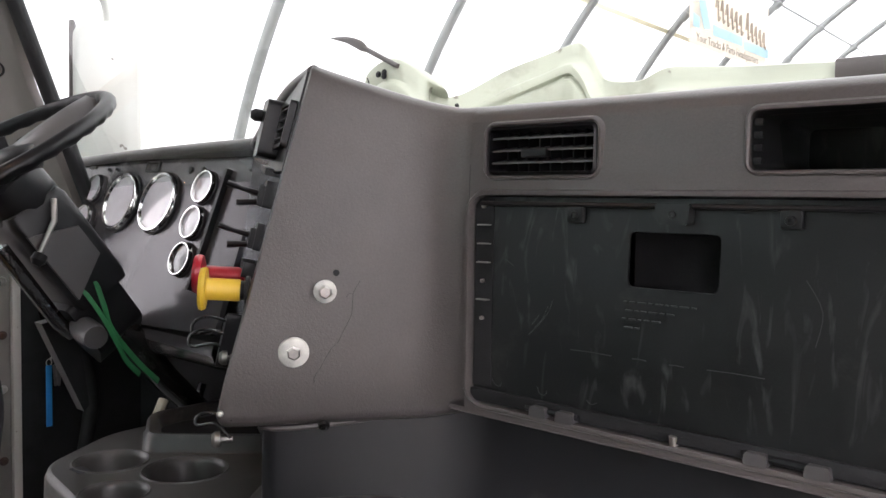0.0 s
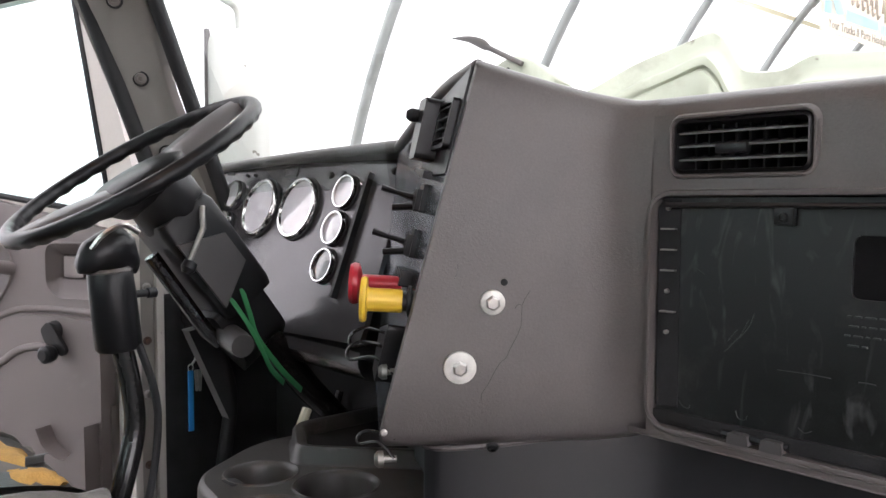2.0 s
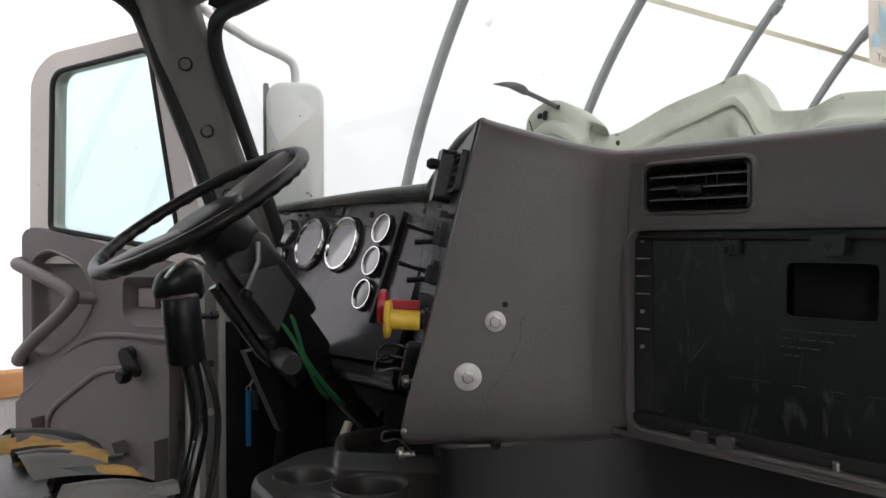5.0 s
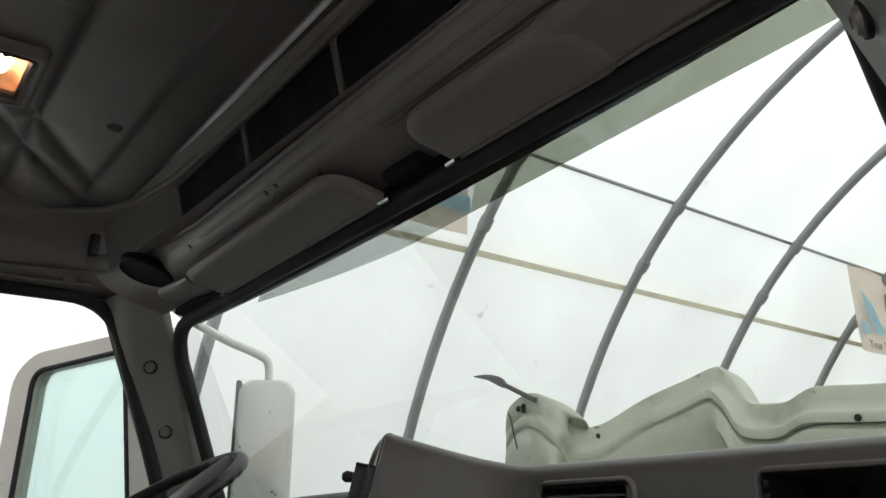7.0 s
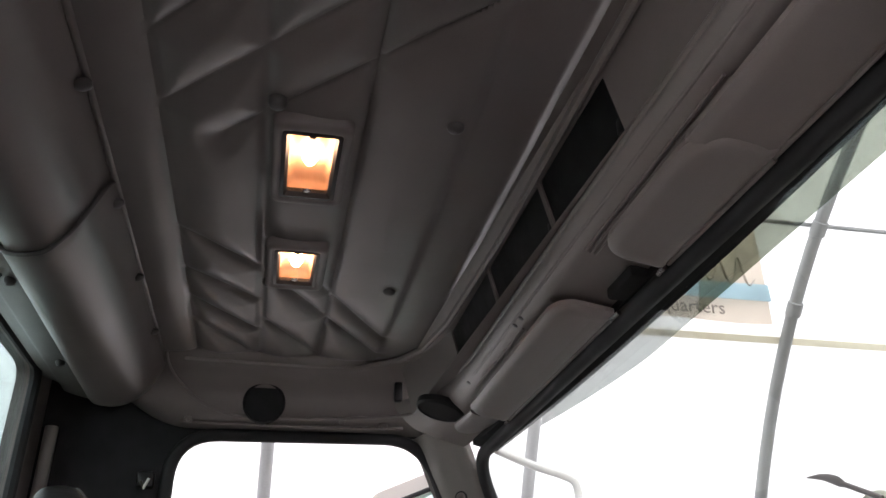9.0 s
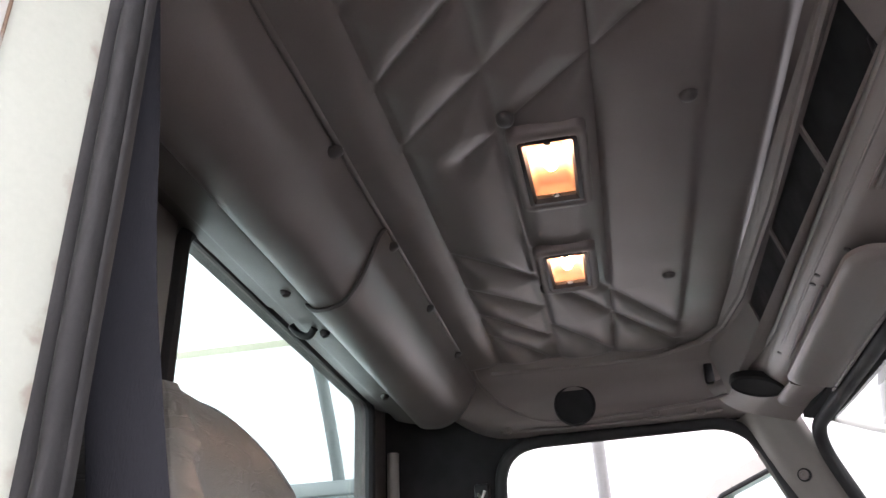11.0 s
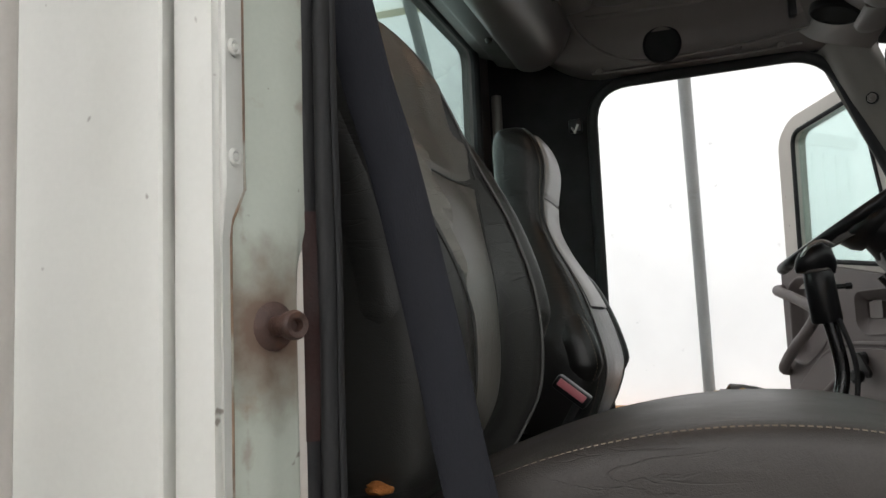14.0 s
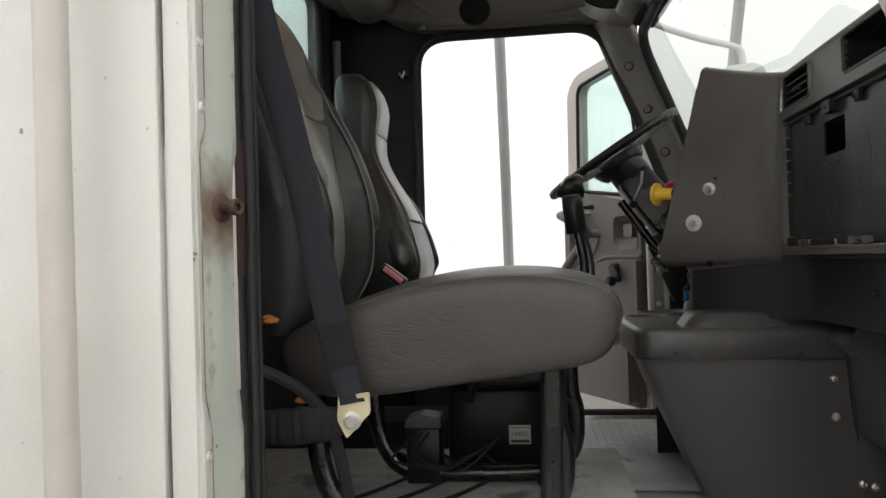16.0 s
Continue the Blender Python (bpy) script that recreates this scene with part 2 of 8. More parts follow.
HOODPAINT = material("hood_fibreglass", (0.37, 0.385, 0.31), 0.4, vary=0.08, scale=2, grain=150, bump=0.05, stain=(0.28, 0.28, 0.225), stain_at=0.56, stain_scale=3, speck=14)
RUST = material("rust", (0.055, 0.028, 0.021), 0.55, vary=0.4, scale=60, grain=400, bump=0.6, stain=(0.10, 0.042, 0.020), stain_at=0.58, stain_scale=40)
SEATGREY = wrinkled("seat_grey_vinyl", (0.051, 0.046, 0.0425), 0.40, cell=26, depth=0.8, vary=0.28, stain=(0.082, 0.077, 0.071), spec=0.3, crease=0.3, size=17)
SEATDARK = wrinkled("seat_black_vinyl", (0.031, 0.031, 0.029), 0.345, cell=26, depth=0.7, spec=0.5, crease=0.3, size=12)
FOAM = material("seat_foam", (0.62, 0.36, 0.10), 0.95, vary=0.3, scale=20, grain=300, bump=0.8, stain=(0.35, 0.20, 0.07), stain_at=0.6, stain_scale=15, bump_scale=0.003)
BELT = material("belt_webbing", (0.022, 0.023, 0.028), 0.8, spec=0.12, vary=0.2, scale=30, grain=900, bump=0.5, stretch=(1, 1, 0.2))
TUBEB = material("black_enamel", (0.014, 0.014, 0.014), 0.22, vary=0.2, scale=15, grain=300, bump=0.05, stain=(0.05, 0.04, 0.035), stain_at=0.7, stain_scale=20)
FLOORM = material("floor_mat", (0.36, 0.365, 0.37), 0.42, vary=0.45, scale=6, grain=200, bump=0.4, stain=(0.17, 0.17, 0.18), stain_at=0.58, stain_scale=8)
PAN = material("painted_floor_pan", (0.50, 0.50, 0.49), 0.35, vary=0.4, scale=9, grain=200, bump=0.15, stain=(0.13, 0.125, 0.12), stain_at=0.52, stain_scale=8)
CARPET = material("dark_wall_felt", (0.021, 0.021, 0.022), 0.95, spec=0.15, vary=0.4, scale=20, grain=600, bump=0.6)
YELLOW = material("yellow_knob", (0.66, 0.42, 0.03), 0.4, vary=0.06, bump=0.05)
RED = material("red_knob", (0.45, 0.012, 0.025), 0.4, vary=0.06, bump=0.05)
PINK = material("faded_red_plastic", (0.52, 0.16, 0.18), 0.45, vary=0.1, bump=0.05)
BLUE = material("blue_tag", (0.03, 0.30, 0.75), 0.35, vary=0.05, bump=0.0)
GREEN = material("green_webbing", (0.014, 0.14, 0.045), 0.6, vary=0.2, grain=900, bump=0.3)
ZINCY = material("yellow_zinc_plate", (0.58, 0.52, 0.34), 0.4, metal=0.4, vary=0.15, scale=20, grain=300, bump=0.1)
DIAL = material("dial_lens", (0.72, 0.69, 0.72), 0.12, vary=0.1, scale=9, grain=60, bump=0.0, coat=1.0)
DIALDARK = material("dark_dial", (0.10, 0.10, 0.10), 0.15, vary=0.3, scale=30, bump=0.0, coat=1.0)
RIB = material("galvanised_tube", (0.30, 0.31, 0.31), 0.5, metal=0.35, vary=0.15, scale=4, grain=120, bump=0.1, stain=(0.2, 0.19, 0.17), stain_at=0.64)
STRAP = material("cream_strap", (0.60, 0.57, 0.44), 0.7, vary=0.1, grain=300, bump=0.2)
LUMBER = material("lumber", (0.42, 0.20, 0.07), 0.65, vary=0.3, scale=3, grain=60, bump=0.3, stretch=(6, 0.4, 6), stain=(0.30, 0.14, 0.05), stain_at=0.6)
CONCRETE = material("concrete", (0.33, 0.32, 0.30), 0.85, vary=0.2, scale=1.5, grain=90, bump=0.5, stain=(0.22, 0.21, 0.19), stain_at=0.6, stain_scale=1.2, bump_scale=0.004)
GRAVEL = material("gravel_floor", (0.24, 0.23, 0.21), 0.95, vary=0.35, scale=2, grain=45, bump=0.8, stain=(0.15, 0.14, 0.12), stain_at=0.6, stain_scale=0.8, bump_scale=0.01)
def cloth(name, colour):
    """Thin printed cloth that lets daylight through."""
    m = material(name, colour, 0.8, vary=0.1, scale=5, grain=200, bump=0.1)
    nt = m.node_tree
    b = nt.nodes["Principled BSDF"]
    tl = nt.nodes.new("ShaderNodeBsdfTranslucent")
    nt.links.new(b.inputs["Base Color"].links[0].from_socket, tl.inputs[0])
    mx = nt.nodes.new("ShaderNodeMixShader")
    mx.inputs[0].default_value = 0.55
    nt.links.new(b.outputs[0], mx.inputs[1])
    nt.links.new(tl.outputs[0], mx.inputs[2])
    nt.links.new(mx.outputs[0], nt.nodes["Material Output"].inputs[0])
    return m


# print colours are lifted: part of the light from behind is in them
BANNER = cloth("banner_cloth", (0.70, 0.62, 0.53))
BANNERBLUE = cloth("banner_blue", (0.55, 0.72, 0.79))
INK = cloth("banner_ink", (0.30, 0.265, 0.235))
PALESCRIPT = cloth("pale_script", (0.58, 0.53, 0.47))
PRINT = material("dark_print", (0.08, 0.075, 0.07), 0.7, vary=0.1, bump=0.0)
PAPER = material("paper_label", (0.62, 0.61, 0.58), 0.7, vary=0.1, scale=20, bump=0.0)
TEAL = material("weathered_white_metal", (0.62, 0.68, 0.68), 0.5, vary=0.12, scale=3, grain=100, bump=0.05, stain=(0.42, 0.46, 0.45), stain_at=0.6)
def rusty_jamb(name, spot, reach, edges):
    """Jamb paint with rust creeping out round a fitting; spot in the mesh's own coordinates."""
    # greenish base, made darker still for the shade on the recessed face
    m = material(name, (0.41, 0.44, 0.385), 0.38, vary=0.08, scale=4, grain=220, bump=0.05, stain=(0.32, 0.26, 0.19), stain_at=0.62, stain_scale=9, coat=0.1, speck=60)
    nt = m.node_tree
    b = nt.nodes["Principled BSDF"]
    was = b.inputs["Base Color"].links[0].from_socket
    tc = nt.nodes["Texture Coordinate"]
    ds = nt.nodes.new("ShaderNodeVectorMath")
    ds.operation = "DISTANCE"
    ds.inputs[1].default_value = spot
    nt.links.new(tc.outputs["Object"], ds.inputs[0])
    no = nt.nodes.new("ShaderNodeTexNoise")
    no.inputs["Scale"].default_value = 38
    no.inputs["Detail"].default_value = 8
    nt.links.new(tc.outputs["Object"], no.inputs["Vector"])
    ad = nt.nodes.new("ShaderNodeMath")
    ad.operation = "MULTIPLY_ADD"
    ad.inputs[1].default_value = -0.07
    nt.links.new(no.outputs["Fac"], ad.inputs[0])
    nt.links.new(ds.outputs["Value"], ad.inputs[2])
    mr = nt.nodes.new("ShaderNodeMapRange")
    mr.inputs["From Min"].default_value, mr.inputs["From Max"].default_value = reach, -0.008
    mr.inputs["To Max"].default_value = 0.9
    nt.links.new(ad.outputs[0], mr.inputs["Value"])
    mx = nt.nodes.new("ShaderNodeMix")
    mx.data_type = "RGBA"
    nt.links.new(mr.outputs[0], mx.inputs["Factor"])
    nt.links.new(was, mx.inputs["A"])
    mx.inputs["B"].default_value = (0.13, 0.075, 0.05, 1)
    xyz = nt.nodes.new("ShaderNodeSeparateXYZ")
    nt.links.new(tc.outputs["Object"], xyz.inputs[0])
    last = mx.outputs["Result"]
    for at in edges:
        near = nt.nodes.new("ShaderNodeMath")
        near.operation = "SUBTRACT"
        near.inputs[1].default_value = at
        nt.links.new(xyz.outputs["X"], near.inputs[0])
        far = nt.nodes.new("ShaderNodeMath")
        far.operation = "ABSOLUTE"
        nt.links.new(near.outputs[0], far.inputs[0])
        mask = nt.nodes.new("ShaderNodeMath")
        mask.operation = "MULTIPLY_ADD"
        mask.inputs[1].default_value = -0.045
        nt.links.new(no.outputs["Fac"], mask.inputs[0])
        nt.links.new(far.outputs[0], mask.inputs[2])
        rg = nt.nodes.new("ShaderNodeMapRange")
        rg.inputs["From Min"].default_value, rg.inputs["From Max"].default_value = -0.021, -0.028
        rg.inputs["To Max"].default_value = 0.45
        nt.links.new(mask.outputs[0], rg.inputs["Value"])
        m2 = nt.nodes.new("ShaderNodeMix")
        m2.data_type = "RGBA"
        nt.links.new(rg.outputs[0], m2.inputs["Factor"])
        nt.links.new(last, m2.inputs["A"])
        m2.inputs["B"].default_value = (0.17, 0.09, 0.055, 1)
        last = m2.outputs["Result"]
    nt.links.new(last, b.inputs["Base Color"])
    return m


GLASS = glass_mat("window_glass", (0.80, 0.905, 0.885))
CLEAR = glass_mat("windscreen_glass", (0.72, 0.76, 0.74))
TINT = glass_mat("smoked_visor", (0.53, 0.555, 0.50))
TINTPALE = glass_mat("pale_visor", (0.74, 0.76, 0.75))
FILM = membrane("shelter_film")
SATIN = wrinkled("seat_satin_grey", (0.40, 0.39, 0.385), 0.34, cell=26, depth=0.3)
THREAD = material("pale_thread", (0.20, 0.165, 0.125), 0.8, vary=0.1, bump=0.0)
REFLECT = material("lamp_reflector", (0.46, 0.33, 0.25), 0.5, vary=0.1, scale=30, bump=0.05)
RAG = wrinkled("torn_grey_vinyl", (0.20, 0.19, 0.18), 0.36, cell=40, depth=0.8, vary=0.3, stain=(0.34, 0.31, 0.27))
RAILPAINT = material("cream_rail_paint", (0.44, 0.415, 0.385), 0.35, vary=0.08, scale=6, grain=200, bump=0.05, stain=(0.33, 0.29, 0.24), stain_at=0.63, stain_scale=6)
SPOKE = material("spoke_plastic", (0.12, 0.11, 0.11), 0.36, spec=0.7, vary=0.15, scale=9, grain=400, bump=0.05)
OLDSTEEL = material("worn_steel", (0.28, 0.27, 0.25), 0.45, metal=0.8, vary=0.3, scale=40, grain=500, bump=0.15)
RUSTDARK = material("dark_rust", (0.020, 0.0065, 0.0055), 0.6, spec=0.3, vary=0.5, scale=40, grain=400, bump=0.6, stain=(0.10, 0.05, 0.04), stain_at=0.68, stain_scale=90)
FOAMOLD = material("orange_foam", (0.42, 0.15, 0.035), 0.95, vary=0.3, scale=30, grain=300, bump=0.8, bump_scale=0.003)
CREAM = material("cream_door_paint", (0.50, 0.465, 0.425), 0.36, vary=0.08, scale=4, grain=220, bump=0.05, stain=(0.36, 0.29, 0.23), stain_at=0.63, stain_scale=7, coat=0.1, speck=55)
SEATPANEL = wrinkled("seat_panel_vinyl", (0.135, 0.128, 0.113), 0.345, cell=30, depth=0.7, vary=0.2, stain=(0.105, 0.098, 0.086), spec=0.55, crease=0.35, size=13)
MARK = material("moulded_mark", (0.028, 0.029, 0.029), 0.5, vary=0.2, bump=0.0)
SEAMBROWN = material("brown_seam_line", (0.20, 0.13, 0.085), 0.7, vary=0.5, scale=30, grain=300, bump=0.3, stain=(0.36, 0.34, 0.29), stain_at=0.5, stain_scale=14)
WINTRIM = material("dark_window_trim", (0.075, 0.068, 0.064), 0.42, vary=0.15, scale=6, grain=600, bump=0.2)
CONSOLETOP = material("worn_console_top", (0.045, 0.042, 0.040), 0.36, vary=0.25, scale=6, grain=500, bump=0.25, stain=(0.085, 0.079, 0.072), stain_at=0.6, stain_scale=14)
# piping paler than the black vinyl: its gloss highlight is in the colour
PIPING = material("seat_piping_highlight", (0.085, 0.083, 0.078), 0.34, vary=0.2, scale=30, grain=500, bump=0.1, spec=0.6)
DRIVERVINYL = wrinkled("driver_seat_vinyl", (0.015, 0.015, 0.0145), 0.345, cell=26, depth=0.6, spec=0.5, crease=0.3, size=12)
LOWPANEL = material("lower_panel_plastic", (0.017, 0.017, 0.0185), 0.36, vary=0.2, scale=5, grain=500, bump=0.12, stain=(0.05, 0.048, 0.046), stain_at=0.66, stain_scale=9)
BELTSTITCH = material("stitched_webbing", (0.016, 0.0165, 0.019), 0.85, spec=0.1, vary=0.3, scale=60, grain=700, bump=0.8, stretch=(1, 0.3, 1))
SLOTBLACK = material("slot_fill_black", (0.006, 0.006, 0.007), 0.5, spec=0.25, vary=0.2, scale=20, grain=500, bump=0.1)
STUD = material("dark_grey_stud", (0.055, 0.050, 0.048), 0.4, vary=0.2, scale=30, grain=500, bump=0.1)
LAMPGLOW = glowing("lamp_bulb", (1.0, 0.66, 0.45), 24.0)
LAMPLENS = glass_mat("lamp_lens", (1.0, 0.86, 0.70), 0.32, 0.05)


# ---- mesh helpers ----
def finish(bm, name, mat, angle=38):
    bmesh.ops.remove_doubles(bm, verts=bm.verts, dist=1e-5)
    bmesh.ops.recalc_face_normals(bm, faces=bm.faces)
    me = bpy.data.meshes.new(name)
    bm.to_mesh(me)
    bm.free()
    me.polygons.foreach_set("use_smooth", [True] * len(me.polygons))
    me.set_sharp_from_angle(angle=radians(angle))
    me.materials.append(mat)
    return me


def thing(name, base, label, category, group="", kind=""):
    ob = new(name)
    ob.location = base
    ob.empty_display_size = 0.05
    return tagged(ob, label, category, group, kind)


def origin_of(ob):
    p = Vector((0, 0, 0))
    while ob:
        p += ob.location
        ob = ob.parent
    return p


def part(name, bm, mat, parent, label="", angle=38):
    """One mesh under a thing or a part; bm is in world coordinates."""
    o = origin_of(parent)
    bmesh.ops.translate(bm, verts=bm.verts, vec=-o)
    ob = new(name, finish(bm, name, mat, angle))
    ob.parent = parent
    return tagged(ob, label)


def solo(name, bm, mat, label="", category="", kind="", group="", angle=38):
    """A top-level mesh; its origin lies at the middle of its base."""
    xs = [v.co for v in bm.verts]
    lo = Vector([min(c[i] for c in xs) for i in range(3)])
    hi = Vector([max(c[i] for c in xs) for i in range(3)])
    o = Vector(((lo.x + hi.x) / 2, (lo.y + hi.y) / 2, lo.z))
    bmesh.ops.translate(bm, verts=bm.verts, vec=-o)
    ob = new(name, finish(bm, name, mat, angle))
    ob.location = o
    return tagged(ob, label, category, group, kind)


def B():
    return bmesh.new()


def box(bm, x0, x1, y0, y1, z0, z1, bev=0.0, seg=2, m=None):
    made = bmesh.ops.create_cube(bm, size=1)["verts"]
    for v in made:
        v.co = Vector(((x0 + x1) / 2 + v.co.x * (x1 - x0), (y0 + y1) / 2 + v.co.y * (y1 - y0), (z0 + z1) / 2 + v.co.z * (z1 - z0)))
    if bev:
        es = list({e for v in made for e in v.link_edges})
        made = list({v for f in bmesh.ops.bevel(bm, geom=es, offset=bev, segments=seg, affect="EDGES", profile=0.5)["faces"] for v in f.verts} | {v for v in made if v.is_valid})
        seen, todo = set(made), list(made)
        while todo:
            for e in todo.pop().link_edges:
                for w in e.verts:
                    if w not in seen:
                        seen.add(w)
                        todo.append(w)
        made = list(seen)
    if m is not None:
        bmesh.ops.transform(bm, matrix=m, verts=made)
    return bm


def loft(bm, rows, around=False, ends=False, caps=False):
    """Faces between rows of points; around: each row is a closed loop; ends: the last row meets the first; caps: fills first and last loops."""
    vs = [[bm.verts.new(p) for p in r] for r in rows]
    n = len(vs[0])
    for a in range(len(vs) - (0 if ends else 1)):
        r0, r1 = vs[a], vs[(a + 1) % len(vs)]
        for i in range(n if around else n - 1):
            j = (i + 1) % n
            bm.faces.new((r0[i], r0[j], r1[j], r1[i]))
    if caps:
        bm.faces.new(vs[0][::-1])
        bm.faces.new(vs[-1])
    return bm


def smooth_line(pts, k=6, closed=False):
    """Catmull-Rom through the points."""
    P = [Vector(p) for p in pts]
    n = len(P)
    out = []
    for i in range(n if closed else n - 1):
        a, b, c, d = (P[(i - 1) % n] if closed or i else P[0]), P[i], P[(i + 1) % n], (P[(i + 2) % n] if closed or i + 2 < n else P[-1])
        for s in range(k):
            t = s / k
            out.append(0.5 * ((2 * b) + (c - a) * t + (2 * a - 5 * b + 4 * c - d) * t * t + (3 * b - a - 3 * c + d) * t ** 3))
    if not closed:
        out.append(P[-1])
    return out


def smooth_line_2d(pts, k=6):
    return [(p.x, p.y) for p in smooth_line([(u, v, 0) for u, v in pts], k)]


def tube(bm, pts, r, n=12, closed=False, flat=1.0, caps=True, up=(0, 0, 1)):
    """A pipe along the points; r may be a list; flat squeezes it across."""
    P = [Vector(p) for p in pts]
    rows = []
    m = len(P)
    prev = None
    for i, p in enumerate(P):
        d = (P[(i + 1) % m] - P[i - 1]) if closed else (P[min(i + 1, m - 1)] - P[max(i - 1, 0)])
        d.normalize()
        a = Vector(up) if prev is None else prev
        a = a - d * a.dot(d)
        if a.length < 1e-4:
            a = Vector((1, 0, 0)) - d * d.x
        a.normalize()
        prev = a
        b = d.cross(a)
        rad = r[i] if isinstance(r, (list, tuple)) else r
        rows.append([p + a * (rad * math.cos(2 * math.pi * k / n)) + b * (rad * flat * math.sin(2 * math.pi * k / n)) for k in range(n)])
    return loft(bm, rows, around=True, ends=closed, caps=caps and not closed)


def lathe(bm, prof, at, axis, n=24, closed_caps=True):
    """Turns (radius, height) pairs round an axis through at."""
    z = Vector(axis).normalized()
    x = z.orthogonal().normalized()
    y = z.cross(x)
    rows = [[Vector(at) + z * h + (x * math.cos(2 * math.pi * k / n) + y * math.sin(2 * math.pi * k / n)) * max(r, 1e-4) for k in range(n)] for r, h in prof]
    return loft(bm, rows, around=True, caps=closed_caps)


def rrect(cx, cy, w, h, r, k=5):
    """Rounded rectangle as 2D points."""
    out = []
    for sx, sy, a0 in ((1, 1, 0), (-1, 1, 90), (-1, -1, 180), (1, -1, 270)):
        for i in range(k + 1):
            a = radians(a0 + 90 * i / k)
            out.append((cx + sx * (w / 2 - r) + r * math.cos(a), cy + sy * (h / 2 - r) + r * math.sin(a)))
    return out


def rounded(poly, r, k=4):
    """A 2D polygon with its corners rounded by r (or a list of radii)."""
    out = []
    n = len(poly)
    for i in range(n):
        a, b, c = Vector(poly[i - 1]), Vector(poly[i]), Vector(poly[(i + 1) % n])
        rad = r[i] if isinstance(r, (list, tuple)) else r
        u, w = (a - b), (c - b)
        d = min(rad, u.length * 0.45, w.length * 0.45)
        p, q = b + u.normalized() * d, b + w.normalized() * d
        for s in range(k + 1):
            t = s / k
            out.append(tuple((1 - t) ** 2 * p + 2 * t * (1 - t) * b + t * t * q))
    return out


def inside(p, poly):
    hit = False
    for i in range(len(poly)):
        (x0, y0), (x1, y1) = poly[i - 1], poly[i]
        if (y0 > p[1]) != (y1 > p[1]) and p[0] < (x1 - x0) * (p[1] - y0) / (y1 - y0) + x0:
            hit = not hit
    return hit


def plate(bm, outer, holes, place, thick, back=True):
    """A plate with openings: 2D outlines, laid out by place(u, v, depth)."""
    from mathutils.geometry import delaunay_2d_cdt
    verts, edges = [], []
    for loop in (outer, *holes):
        s = len(verts)
        verts += [Vector(p) for p in loop]
        edges += [(s + i, s + (i + 1) % len(loop)) for i in range(len(loop))]
    pts, _, tris, *_ = delaunay_2d_cdt(verts, edges, [], 0, 1e-6)
    for d in ((0, thick) if back else (0,)):
        vs = [bm.verts.new(place(p[0], p[1], d)) for p in pts]
        for t in tris:
            c = (sum(pts[i][0] for i in t) / len(t), sum(pts[i][1] for i in t) / len(t))
            if inside(c, outer) and not any(inside(c, h) for h in holes):
                bm.faces.new([vs[i] for i in t])
    for loop in (outer, *holes):
        loft(bm, [[place(u, v, 0) for u, v in loop], [place(u, v, thick) for u, v in loop]], around=True)
    return bm


def bezel(bm, loops, place):
    """A frame lofted through rounded outlines, each with its depth."""
    return loft(bm, [[place(u, v, d) for u, v in loop] for loop, d in loops], around=True)


def on_y(y):
    return lambda u, v, d: Vector((u, y + d, v))


def on_x(x, s=1):
    return lambda u, v, d: Vector((x + s * d, u, v))


def on_z(z):
    return lambda u, v, d: Vector((u, v, z + d))


def prism(bm, poly, place, depth, bev=0.0, seg=2):
    """A 2D outline given depth, with eased edges."""
    rows = [[place(u, v, 0) for u, v in poly], [place(u, v, depth) for u, v in poly]]
    loft(bm, rows, around=True, caps=True)
    if bev:
        bmesh.ops.bevel(bm, geom=[e for e in bm.edges if len(e.link_faces) == 2 and e.calc_face_angle(0) > 0.6], offset=bev, segments=seg, affect="EDGES", profile=0.5)
    return bm


def bolt(bm, at, axis, r=0.008, h=0.006):
    """Hexagonal bolt head with a flange."""
    lathe(bm, [(r * 1.35, 0), (r * 1.35, h * 0.25), (r * 1.1, h * 0.3)], at, axis, 16)
    lathe(bm, [(r, h * 0.2), (r, h * 0.85), (r * 0.85, h)], at, axis, 6)
    return bm


def screw(bm, at, axis, r=0.009, h=0.006):
    """Round button head with a socket."""
    lathe(bm, [(r, 0), (r, h * 0.4), (r * 0.85, h * 0.85), (r * 0.45, h), (r * 0.4, h * 0.6), (0.0001, h * 0.6)], at, axis, 16)
    return bm


# ---- ground and shelter ----
AX, AZ, AR = -0.292, 0.638, 4.147          # centre and radius of the arched shelter
Y0, Y1 = -7.9, 13.9


def arch(a, r=AR):
    return AX - r * math.cos(a), AZ + r * math.sin(a)


bm = B()
box(bm, -300, 300, -300, 300, -0.2, 0)
solo("ground", bm, GRAVEL, "packed grey gravel floor running out of the shelter", "ground", "structure")

A0 = math.asin(0.5 / AR)
bm = B()
loft(bm, [[(arch(A0 + (math.pi - 2 * A0) * k / 48)[0], y, arch(A0 + (math.pi - 2 * A0) * k / 48)[1]) for k in range(49)] for y in [Y0 + (Y1 - Y0) * j / 32 for j in range(33)]])
solo("shelter_cover", bm, FILM, "translucent white film stretched over the shelter hoops", "shelter cover", "structure", angle=60)
for nm, y in (("end_wall_front", Y1), ("end_wall_back", Y0)):
    bm = B()
    pts = [(arch(A0 + (math.pi - 2 * A0) * k / 48)[0], y, arch(A0 + (math.pi - 2 * A0) * k / 48)[1]) for k in range(49)]
    bm.faces.new([bm.verts.new(p) for p in [(pts[0][0], y, 0), *pts, (pts[-1][0], y, 0)]])
    solo(nm, bm, FILM, "white film end wall of the shelter", "wall", "structure")
